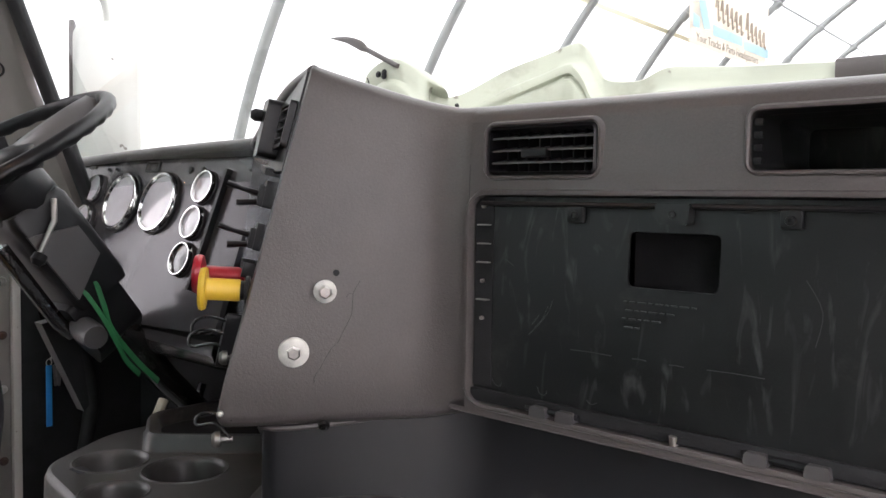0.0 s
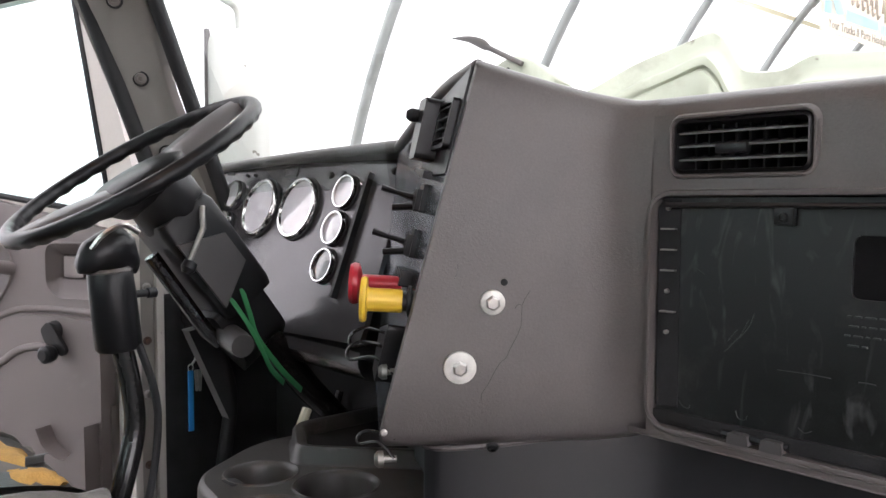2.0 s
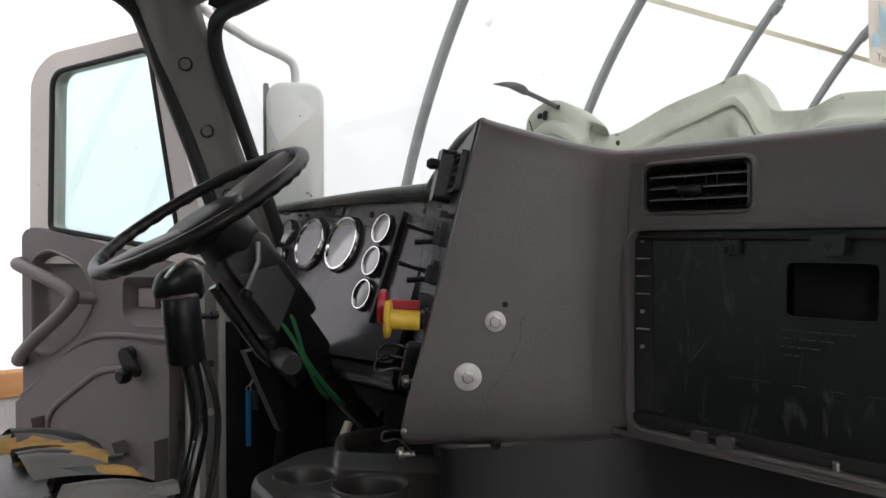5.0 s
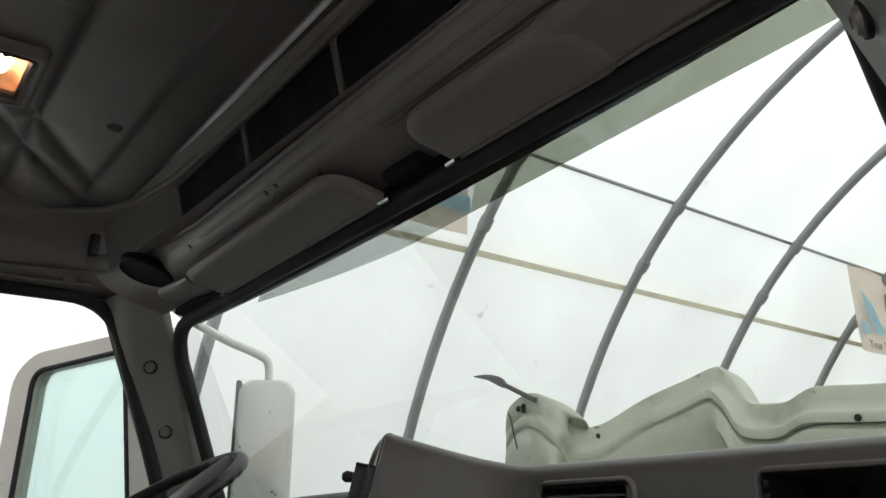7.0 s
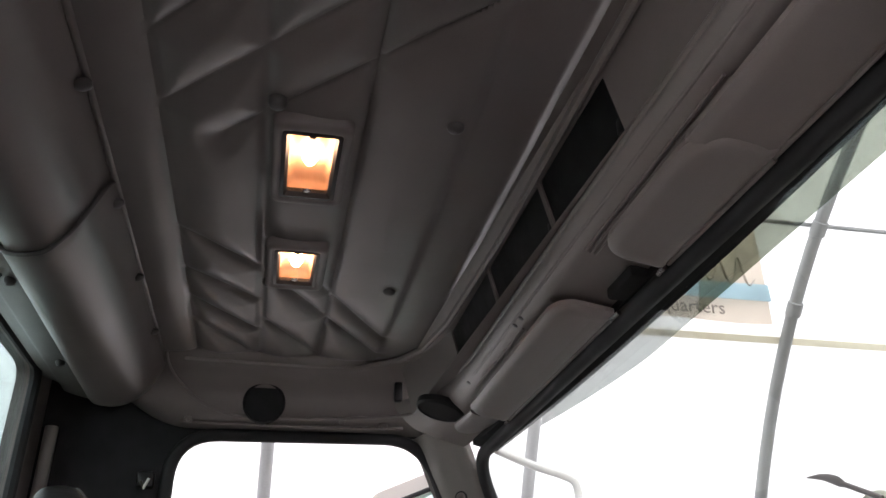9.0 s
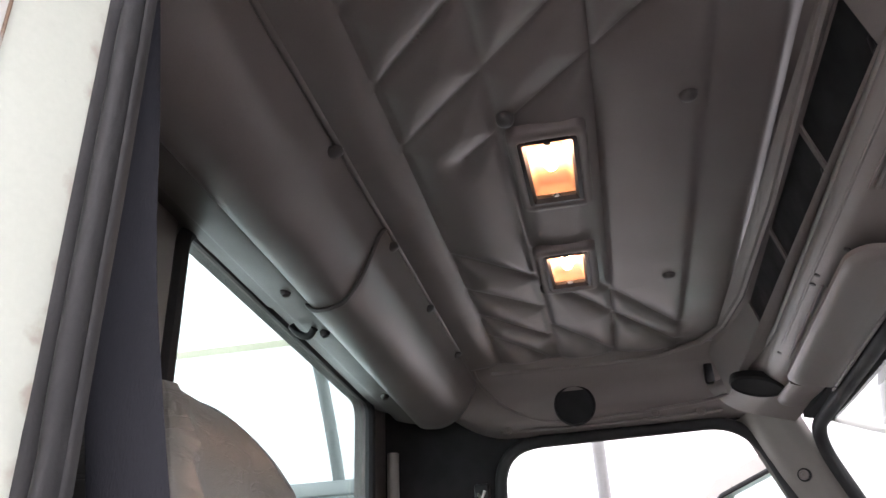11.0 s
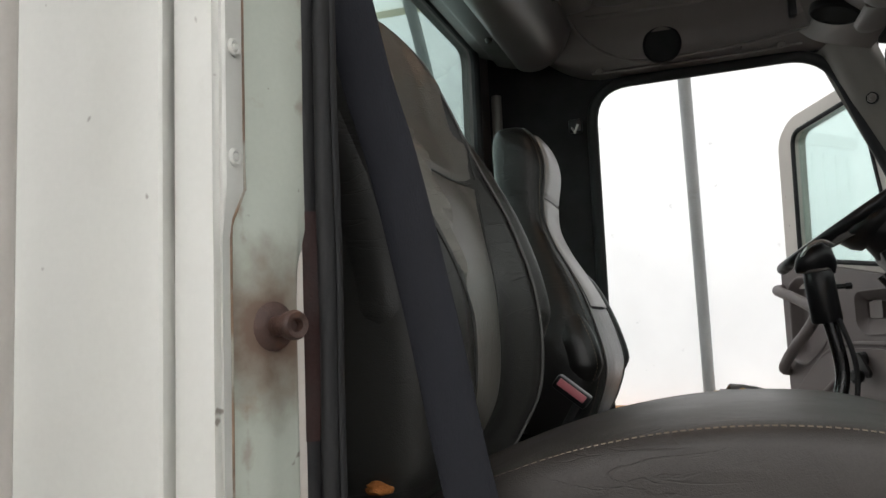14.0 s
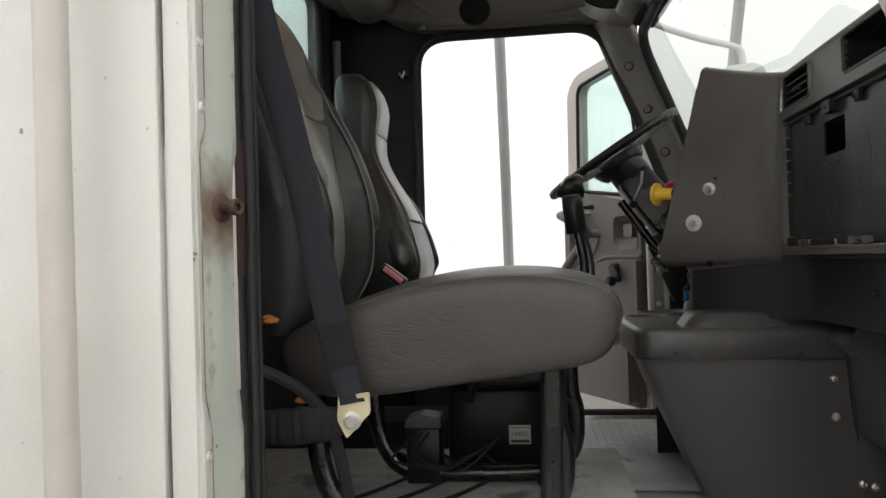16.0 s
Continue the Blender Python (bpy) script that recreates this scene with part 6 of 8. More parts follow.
part("grip", bm, BLACK, gl, "black grip with a worn silver rim", angle=60)
bm = B()
tube(bm, smooth_line([(-1.215, 0.300, 1.685), (-1.195, 0.318, 1.722), (-1.195, 0.345, 1.738), (-1.205, 0.37, 1.728)], 4), 0.0035, 6)
part("worn_edge", bm, STEEL, gl)
bm = B()
lathe(bm, [(0.024, 0.0), (0.0275, 0.004), (0.0285, 0.03), (0.029, 0.10), (0.026, 0.104)], (-1.22, 0.338, 1.682), (0.0, 0.10, -1), 24)
part("sleeve", bm, BLACK, gl, angle=50)
bm = B()
lathe(bm, [(0.0255, -0.004), (0.0285, 0.0), (0.0255, 0.004)], (-1.22, 0.338, 1.680), (0.0, 0.10, -1), 24, False)
part("sleeve_ring", bm, DASH, gl)
bm = B()
lathe(bm, [(0.005, 0), (0.005, 0.022), (0.007, 0.023), (0.007, 0.034), (0.004, 0.036)], (-1.215, 0.362, 1.648), (-0.1, 1, 0.02), 10)
part("range_button", bm, BLACK, gl)
bm = B()
tube(bm, smooth_line([(-1.22, 0.350, 1.59), (-1.22, 0.362, 1.53), (-1.22, 0.366, 1.47), (-1.21, 0.345, 1.40), (-1.21, 0.31, 1.28), (-1.22, 0.22, 0.945)], 6), 0.0135, 14)
part("rod", bm, TUBEB, gl, angle=60)
bm = B()
tube(bm, smooth_line([(-1.20, 0.366, 1.585), (-1.195, 0.384, 1.52), (-1.20, 0.388, 1.46), (-1.195, 0.372, 1.38), (-1.195, 0.335, 1.27), (-1.20, 0.24, 0.945)], 6), 0.005, 8)
part("air_hose", bm, RUBBER, gl)
bm = B()
lathe(bm, [(0.085, 0.0), (0.07, 0.02), (0.05, 0.03), (0.045, 0.06), (0.03, 0.075), (0.025, 0.10)], (-1.22, 0.222, 0.936), (0, 0.15, 1), 20)
part("boot", bm, RUBBER, gl)

# ---- keys on a blue tag ----
ky = thing("key_tag", (-1.93, 0.758, 1.244), "bright blue key tag hanging with small keys", "key tag")
bm = B()
box(bm, -1.923, -1.917, 0.750, 0.763, 1.245, 1.385, 0.002)
part("tag", bm, BLUE, ky)
bm = B()
tube(bm, [(-1.92, 0.757 + 0.006 * math.cos(2 * math.pi * k / 14), 1.391 + 0.008 * math.sin(2 * math.pi * k / 14)) for k in range(14)], 0.0012, 6, closed=True, up=(1, 0, 0))
part("ring", bm, STEEL, ky)
bm = B()
tube(bm, smooth_line([(-1.92, 0.760, 1.398), (-1.92, 0.770, 1.415), (-1.92, 0.766, 1.44), (-1.92, 0.772, 1.455)], 3), 0.003, 6)
part("chain", bm, STEEL, ky)
for k in range(2):
    bm = B()
    prism(bm, rounded([(0.768 + 0.006 * k, 1.335), (0.774 + 0.006 * k, 1.335), (0.777 + 0.006 * k, 1.385), (0.765 + 0.006 * k, 1.385)], 0.003), lambda u, v, d: Vector((-1.921 + 0.004 * k + d, u, v)), 0.002)
    part("key", bm, STEEL, ky)
hk = solo("key_hook", tube(B(), [(-1.93, 0.772, 1.457), (-1.915, 0.772, 1.452), (-1.918, 0.772, 1.46)], 0.002, 6), STEEL, "small steel hook holding the keys", "hook")

# ---- driver door, swung open ----
DE, DN = Vector((-0.9063, -0.4226, 0)), Vector((0.4226, -0.9063, 0))
def on_door(u, z, d):
    """u from the hinge, d from the inner face towards the cab."""
    return Vector((-1.95, 0.70, 0)) + DE * u + DN * d + Vector((0, 0, z))


door = thing("driver_door", on_door(0.4, 0.92, 0), "open driver door with grey moulded inner trim and framed window", "door")
FRAME = rounded([(0.04, 1.70), (0.235, 2.328), (0.66, 2.306), (0.745, 2.245), (0.756, 1.70)], [0.01, 0.05, 0.06, 0.06, 0.01], 6)
GLASSO = rounded([(0.150, 1.735), (0.262, 2.276), (0.650, 2.250), (0.664, 1.80)], [0.02, 0.03, 0.05, 0.02], 6)
bm = B()
plate(bm, FRAME, [GLASSO], lambda u, v, d: on_door(u, v, -0.012 - d), 0.05)
part("window_frame", bm, CREAM, door, "cream painted window frame")
bm = B()
tube(bm, [on_door(u, v, -0.014) for u, v in GLASSO], 0.008, 8, closed=True, up=tuple(DN))
part("glass_seal", bm, RUBBER, door)
bm = B()
plate(bm, GLASSO, [], lambda u, v, d: on_door(u, v, -0.035 - d), 0.004)
part("pane", bm, GLASS, door).visible_shadow = False
bm = B()
prism(bm, rounded([(0.02, 0.93), (0.758, 0.92), (0.758, 1.79), (0.705, 1.810), (0.13, 1.705), (0.02, 1.69)], 0.02), lambda u, v, d: on_door(u, v, -0.065 + d), 0.030, 0.006)
part("door_shell", bm, CREAM, door, "cream painted door shell")
# inner trim: upper panel with two hollows, raised lower panel under a rolled lip
REC = rounded([(0.712, 1.712), (0.640, 1.742), (0.505, 1.700), (0.455, 1.635), (0.455, 1.580), (0.520, 1.498), (0.640, 1.434), (0.712, 1.450)], [0.03, 0.035, 0.05, 0.03, 0.03, 0.05, 0.035, 0.03], 5)
SWR = rounded([(0.336, 1.668), (0.166, 1.670), (0.166, 1.540), (0.300, 1.538), (0.336, 1.568)], [0.028, 0.02, 0.02, 0.02, 0.02], 5)
SLOT = rounded([(0.318, 1.643), (0.174, 1.643), (0.174, 1.583), (0.312, 1.583), (0.318, 1.589)], [0.008, 0.006, 0.006, 0.006, 0.006], 5)
bm = B()
plate(bm, rounded([(0.145, 1.29), (0.757, 1.29), (0.757, 1.780), (0.740, 1.797), (0.702, 1.806), (0.564, 1.780), (0.145, 1.704)], [0.01, 0.02, 0.02, 0.015, 0.03, 0.1, 0.02], 4), [REC, SWR], lambda u, v, d: on_door(u, v, 0.012 - d), 0.022, False)
part("upper_trim", bm, DOORTRIM, door)


def inset(loop, g, du=0.0, dv=0.0):
    c = Vector((sum(p[0] for p in loop) / len(loop) + du, sum(p[1] for p in loop) / len(loop) + dv))
    return [tuple(c + (Vector(p) - c) * g) for p in loop]


bm = B()
bezel(bm, [(inset(REC, 1.05), -0.003), (inset(REC, 1.035), 0.003), (inset(REC, 1.0), 0.004), (inset(REC, 0.965), -0.002), (inset(REC, 0.93), -0.014), (inset(REC, 0.87), -0.034), (inset(REC, 0.82), -0.0415), (inset(REC, 0.74), -0.0435), (inset(REC, 0.02), -0.0435)], lambda u, v, d: on_door(u, v, 0.012 + d))
part("armrest_recess", bm, DOORTRIM, door, angle=70)
bm = B()
bezel(bm, [(inset(SWR, 1.07), -0.003), (inset(SWR, 1.05), 0.003), (inset(SWR, 1.0), 0.003), (inset(SWR, 0.955), -0.003), (inset(SLOT, 1.06), -0.026), (SLOT, -0.029), (inset(SLOT, 0.99), -0.042), (inset(SLOT, 0.02), -0.042)], lambda u, v, d: on_door(u, v, 0.012 + d))
part("latch_recess", bm, DOORTRIM, door, angle=50)
bm = B()
tube(bm, smooth_line([on_door(0.752, 1.702, 0.006), on_door(0.738, 1.700, 0.040), on_door(0.69, 1.690, 0.054), on_door(0.61, 1.668, 0.056), on_door(0.528, 1.641, 0.056), on_door(0.489, 1.624, 0.055), on_door(0.482, 1.609, 0.055), on_door(0.497, 1.590, 0.055), on_door(0.54, 1.555, 0.056), on_door(0.621, 1.503, 0.056), on_door(0.69, 1.453, 0.054), on_door(0.738, 1.422, 0.040), on_door(0.752, 1.416, 0.006)], 5), 0.0185, 14)
part("grab_handle", bm, DOORTRIM, door, angle=60)
bm = B()
tube(bm, [on_door(0.500, 1.612, 0.052), on_door(0.472, 1.608, 0.034), on_door(0.452, 1.604, 0.004)], 0.017, 12)
part("handle_stub", bm, DOORTRIM, door, angle=60)
bm = B()
prism(bm, rrect(0.276, 1.612, 0.062, 0.050, 0.004), lambda u, v, d: on_door(u, v, -0.029 + d), 0.016, 0.003)
part("latch_lever", bm, HARD, door, "grey latch lever")
# dark plate on the slot floor paints the shade beside the lever
bm = B()
prism(bm, rrect(0.210, 1.612, 0.062, 0.052, 0.003), lambda u, v, d: on_door(u, v, -0.0295 + d), 0.004)
part("latch_gap_shade", bm, CARPET, door)
TOPLINE = [(0.757, 1.297), (0.745, 1.305), (0.675, 1.350), (0.554, 1.438), (0.484, 1.474), (0.420, 1.491), (0.36, 1.496), (0.283, 1.497), (0.145, 1.494)]
top_line = smooth_line_2d(TOPLINE, 5)
bm = B()
prism(bm, [(0.145, 0.945), (0.757, 0.935)] + top_line, lambda u, v, d: on_door(u, v, 0.006 + d), 0.030, 0.008, 3)
part("lower_trim", bm, DOORTRIM, door)
bm = B()
tube(bm, [on_door(u + 0.004, v + 0.014, 0.011) for u, v in top_line], 0.0085, 10)
part("trim_lip", bm, DOORTRIM, door, angle=60)
bm = B()
tube(bm, smooth_line([on_door(0.31, 1.424, 0.034), on_door(0.345, 1.423, 0.036), on_door(0.408, 1.409, 0.036), on_door(0.465, 1.376, 0.036), on_door(0.575, 1.306, 0.036), on_door(0.607, 1.268, 0.036), on_door(0.614, 1.235, 0.036), on_door(0.614, 1.02, 0.036)], 6), 0.0095, 12)
part("trim_rib", bm, DOORTRIM, door, angle=60)
bm = B()
prism(bm, rounded([(0.150, 0.96), (0.70, 0.95), (0.690, 1.17), (0.655, 1.225), (0.631, 1.273), (0.618, 1.225), (0.575, 1.175), (0.47, 1.145), (0.365, 1.165), (0.328, 1.200), (0.308, 1.240), (0.285, 1.195), (0.225, 1.170), (0.185, 1.200), (0.153, 1.262)], [0.02, 0.03, 0.03, 0.02, 0.004, 0.02, 0.03, 0.08, 0.03, 0.02, 0.004, 0.02, 0.03, 0.02, 0.004], 5), lambda u, v, d: on_door(u, v, 0.034 + d), 0.045, 0.004, 2)
part("map_pocket", bm, DOORTRIM, door)
bm = B()
lathe(bm, [(0.024, 0), (0.022, 0.012), (0.014, 0.02)], on_door(0.283, 1.466, 0.034), DN, 18)
part("crank_boss", bm, BLACK, door)
bm = B()
prism(bm, rounded([(0.303, 1.470), (0.280, 1.490), (0.262, 1.478), (0.222, 1.426), (0.234, 1.410), (0.290, 1.440)], [0.008, 0.010, 0.01, 0.008, 0.008, 0.015], 4), lambda u, v, d: on_door(u, v, 0.052 + d), 0.010, 0.003)
part("crank_arm", bm, BLACK, door)
bm = B()
lathe(bm, [(0.010, 0), (0.018, 0.006), (0.0215, 0.018), (0.0205, 0.030), (0.013, 0.036)], on_door(0.262, 1.417, 0.058), DN, 20)
part("crank_knob", bm, BLACK, door)
bm = B()
box(bm, -0.03, 0.03, -0.02, 0.02, 1.02, 1.62, 0.004, m=Matrix.Translation(on_door(0.10, 0, -0.012)))
part("hinge_edge", bm, CREAM, door, "cream painted hinge edge")
for z in (1.12, 1.36, 1.50):
    bm = B()
    screw(bm, on_door(0.10, z, 0.012), DN, 0.007, 0.005)
    part("screw", bm, STEEL, door)

# hinge post in front of the door opening
hp_ = thing("hinge_post", (-1.90, 0.72, 0.94), "cream painted hinge post with bolts beside the dark kick panel", "post", kind="structure")
bm = B()
box(bm, -1.965, -1.93, 0.632, 0.650, 0.96, 1.72, 0.004)
part("post", bm, CREAM, hp_)
bm = B()
box(bm, -1.968, -1.944, 0.6505, 0.686, 0.96, 1.72, 0.004)
part("hinge_plate", bm, TRIMGREY, hp_, "grey plate behind the hinge bolts")
bm = B()
box(bm, -1.965, -1.935, 0.6865, 0.705, 0.96, 1.72, 0.004)
part("post", bm, CREAM, hp_)
for z in (1.05, 1.18, 1.34, 1.46, 1.58):
    bm = B()
    bolt(bm, (-1.944, 0.668, z), (1, -0.1, 0), 0.007, 0.008)
    part("bolt_head", bm, RUST if z in (1.18, 1.46) else STEEL, hp_)
bm = B()
box(bm, -1.962, -1.937, 0.70, 0.98, 0.94, 1.56, 0.01)
solo("kick_panel", bm, CARPET, "dark kick panel beside the pedals", "panel", "structure")
for k, (x, y) in enumerate(((-1.62, 0.86), (-1.44, 0.84), (-1.30, 0.84))):
    pd = thing("pedal", (x, y, 0.94), "black floor pedal with a rubber pad", "pedal", "floor pedals")
    bm = B()
    box(bm, -0.03, 0.03, -0.006, 0.006, -0.04, 0.04, 0.004, m=Matrix.Translation((x, y - 0.03, 1.06)) @ Matrix.Rotation(radians(-40), 4, "X"))
    part("pad", bm, RUBBER, pd)
    bm = B()
    tube(bm, [(x, y - 0.025, 1.06), (x, y + 0.03, 1.15), (x, y + 0.10, 1.36)], 0.009, 8)
    part("arm", bm, TUBEB, pd)
bm = B()
tube(bm, [(-1.40, 0.74, 1.40), (-1.375, 0.68, 1.31), (-1.34, 0.62, 1.15)], 0.009, 8)
solo("brake_lever", bm, STRAP, "pale grey steel lever under the column", "lever")

# ---- driver mirror ----
mr = thing("side_mirror", (-2.25, 1.06, 1.70), "tall white truck mirror on a bent tube arm", "mirror")
ML = Matrix.Translation((-2.25, 1.06, 1.97)) @ Matrix.Rotation(radians(63), 4, "Z")
bm = B()
rows = []
for d, g in ((-0.045, 0.86), (-0.03, 0.97), (0.0, 1.0), (0.04, 0.92), (0.055, 0.6)):
    rows.append([ML @ Vector((u * g, d, v * (1 - (1 - g) * 0.35))) for u, v in rrect(0, 0, 0.175, 0.55, 0.05, 6)])
loft(bm, rows, around=True, caps=True)
part("housing", bm, WHITE, mr, angle=60)
bm = B()
prism(bm, rrect(0, 0, 0.165, 0.53, 0.045, 6), lambda u, v, d: ML @ Vector((u * 0.92 - 0.008, 0.052 + d, v)), 0.012, 0.003)
part("glass_rim", bm, RUBBER, mr, "dark mirror glass rim")
bm = B()
box(bm, -0.095, -0.078, -0.03, 0.045, -0.27, 0.27, 0.006, m=ML)
part("edge_trim", bm, DASH, mr, "dark edge trim")
bm = B()
tube(bm, smooth_line([(-2.0, 0.62, 2.40), (-2.12, 0.74, 2.376), (-2.22, 0.90, 2.348), (-2.25, 1.01, 2.326), (-2.25, 1.055, 2.30), (-2.25, 1.062, 2.23)], 6), 0.013, 12)
part("arm", bm, WHITE, mr, angle=60)

# ---- hood tilted forward, seen over the dashboard ----
hood = thing("tilted_hood", (-1.0, 3.0, 0.9), "pale green-white fibreglass hood tilted forward, scuffed edge", "hood")
EDGE = [(-2.33, 2.15, 2.06), (-2.364, 2.15, 2.226), (-2.31, 2.15, 2.285), (-2.226, 2.15, 2.303), (-2.147, 2.16, 2.277), (-2.09, 2.20, 2.215), (-2.144, 2.3, 2.176), (-2.099, 2.4, 2.188), (-2.0, 2.55, 2.289), (-1.868, 2.65, 2.356), (-1.774, 2.7, 2.396), (-1.729, 2.7, 2.38), (-1.69, 2.7, 2.332), (-1.658, 2.7, 2.272), (-1.612, 2.7, 2.238), (-1.497, 2.7, 2.228), (-1.428, 2.7, 2.254), (-1.362, 2.7, 2.266), (-1.155, 2.72, 2.250), (-0.83, 2.72, 2.234), (-0.2, 2.74, 2.20)]
top_edge = smooth_line(EDGE, 4)
bm = B()
rows = []
for p in top_edge:
    f = 0.3 + 0.7 * min(1, max(0, (p.x + 2.35) / 0.6))
    rows.append([p + Vector((0, 0.10, -0.02)), p, p + Vector((0, -0.012, -0.006)), p + Vector((0.005, -0.022, -0.05))] + [p + Vector((0.014, y * f, z)) for y, z in ((-0.040, -0.080), (-0.085, -0.094), (-0.097, -0.104), (-0.100, -0.132), (-0.082, -0.140), (-0.086, -0.150), (-0.112, -0.158), (-0.130, -0.22))] + [p + Vector((0.05, -0.04, -0.5)), Vector((p.x * 0.8 - 0.2, p.y + 0.25, 1.0))])
loft(bm, rows)
part("shell", bm, HOODPAINT, hood, angle=50)
for x, y, z in ((-2.275, 2.125, 2.245), (-2.245, 2.125, 2.236), (-2.245, 2.125, 2.250), (-1.90, 2.62, 2.295), (-2.10, 2.375, 2.14), (-1.20, 2.612, 2.135)):
    bm = B()
    bolt(bm, (x, y, z), (0.1, -1, 0.1), 0.009, 0.007)
    part("bolt_head", bm, RUBBER, hood)
bm = B()
tube(bm, smooth_line([(-2.33, 2.12, 2.235), (-2.315, 2.12, 2.20), (-2.29, 2.11, 2.15), (-2.26, 2.10, 2.09)], 4), 0.0025, 6)
part("crack", bm, RUBBER, hood, "dark hairline crack")
bm = B()
tube(bm, smooth_line([(-1.62, 2.612, 2.118), (-1.50, 2.613, 2.098), (-1.36, 2.614, 2.125), (-1.20, 2.622, 2.120), (-1.0, 2.632, 2.105)], 4), 0.0025, 6)
part("crack", bm, OLDDASH, hood, "dark open crack under the ledge")
wp = thing("wiper_arm", (-2.24, 2.1, 2.30), "dark grey spade-ended arm sticking up from the hood edge", "arm")
bm = B()
tube(bm, [(-2.17, 2.12, 2.265), (-2.33, 2.1, 2.345)], 0.010, 10)
part("stem", bm, DASH, wp)
bm = B()
tube(bm, smooth_line([(-2.32, 2.1, 2.340), (-2.36, 2.1, 2.362), (-2.43, 2.1, 2.388), (-2.52, 2.1, 2.404)], 4), [0.012, 0.014, 0.017, 0.018, 0.018, 0.017, 0.016, 0.014, 0.012, 0.010, 0.007, 0.004, 0.002], 10, flat=0.5)
part("head", bm, DASH, wp)
bm = B()
box(bm, -0.82, -0.30, 2.66, 2.72, 2.17, 2.232, 0.008)
solo("hood_latch_box", bm, DASH, "dark blue-grey box standing on the hood edge", "box")

# ---- banners ----
for y0, lab in ((0.69, "pale backlit-looking cloth banner hung from the rod, partly hidden"), (6.30, "pale backlit-looking cloth advertising banner hung from the rod")):
    y1 = y0 + 1.72
    t = banner(y0, y1, 3.11 if y0 > 3 else 3.23, 3.815, -2.95, lab)
    z0 = 3.11 if y0 > 3 else 3.23
    face = lambda u, v, d: Vector((-2.925 - d, u, v))
    bm = B()
    prism(bm, [(y0, z0 + 0.13), (y0 + 0.12, z0 + 0.13), (y0 + 0.12, z0 + 0.22), (y0, z0 + 0.24)], face, -0.003)
    part("blue_mark", bm, BANNERBLUE, t, "blue printed stripe")
    bm = B()
    prism(bm, [(y0 + 0.40, z0 + 0.12), (y0 + 1.05, z0 + 0.13), (y0 + 1.05, z0 + 0.21), (y0 + 0.40, z0 + 0.21)], face, -0.003)
    part("blue_mark", bm, BANNERBLUE, t, "blue printed stripe")
    bm = B()
    prism(bm, [(y0 + 1.10, z0 + 0.11), (y0 + 1.72, z0 + 0.11), (y0 + 1.72, z0 + 0.20), (y0 + 1.10, z0 + 0.19)], face, -0.003)
    part("blue_mark", bm, BANNERBLUE, t, "blue printed stripe")
    bm = B()
    prism(bm, rounded([(y0 + 0.08, z0 + 0.50), (y0 + 0.22, z0 + 0.40), (y0 + 0.36, z0 + 0.16), (y0 + 0.22, z0 + 0.14), (y0 + 0.12, z0 + 0.30)], 0.03), face, -0.002)
    part("blue_mark", bm, BANNERBLUE, t, "pale blue printed shape")
    for k in range(11):
        u = y0 + 0.44 + 0.105 * k + (0.06 if k > 5 else 0)
        h = 0.16 if k in (0, 6) else 0.10
        bm = B()
        tube(bm, smooth_line([face(u, z0 + 0.36 - 0.012 * k, -0.003), face(u + 0.03, z0 + 0.36 + h - 0.012 * k, -0.003), face(u + 0.06, z0 + 0.27 - 0.008 * k, -0.003), face(u + 0.10, z0 + 0.30 - 0.008 * k, -0.003)], 4), 0.009, 6, flat=0.3, up=(1, 0, 0))
        part("logo_stroke", bm, PALESCRIPT, t)
    words("Your Trucks & Parts Headquarters", 0.098, Matrix(((0, 0, 1, -2.922), (1, 0, 0, y0 + 0.07), (0, 1, 0, z0 + 0.025), (0, 0, 0, 1))), INK, "slogan", t)

# ---- pale cabinet seen through the rear window ----
cab_ = thing("storage_cabinet", (-3.75, -1.1, 0), "weathered pale blue-white metal cabinet behind the truck", "cabinet")
bm = B()
box(bm, -4.0, -3.5, -1.42, -0.75, 0, 2.58, 0.01)
part("body", bm, TEAL, cab_)
for k in range(6):
    bm = B()
    box(bm, -3.5, -3.485, -1.40 + 0.11 * k, -1.35 + 0.11 * k, 0.05, 2.52, 0.004)
    part("rib", bm, TEAL, cab_)
bm = B()
box(bm, -4.02, -3.47, -1.44, -0.73, 2.56, 2.63, 0.01)
part("top_rail", bm, RIB, cab_, "darker top rail")


# ---- passenger door jamb ----
jm = thing("door_jamb", (0.0, -0.25, 0.9), "white painted cab side and greenish door jamb with rivets and rust", "door jamb", kind="structure")
OUTER = [Vector((x, y, 0)) for x, y in ((0.022, -0.62), (0.022, -0.243), (0.020, -0.2405), (-0.012, -0.239), (-0.012, -0.234), (0.016, -0.2325), (0.018, -0.226), (0.0175, -0.204), (0.016, -0.199), (0.012, -0.1985), (0.0100, -0.197), (0.0110, -0.1935), (0.009, -0.1915), (-0.003, -0.191), (-0.014, -0.192))]
ZS = [0.80, 1.0, 1.2, 1.28, 1.30, 1.34, 1.36, 1.5, 1.6, 1.66, 1.675, 1.70, 1.72, 1.9, 2.1, 2.3, 2.52]
def kink(z):
    """How far the outer flange draws back beside the striker."""
    return max(0.0, min(1.0, (z - 1.305) / 0.045)) * max(0.0, min(1.0, (1.700 - z) / 0.030))


bm = B()
rows = []
for z in ZS:
    k = kink(z)
    rows.append([(p.x + (0.019 * k if p.x < 0 else 0), p.y, z) for p in OUTER])
loft(bm, rows)
part("outer_panel", bm, WHITE, jm, "white outer cab side panel", angle=30)
bm = B()
rows = []
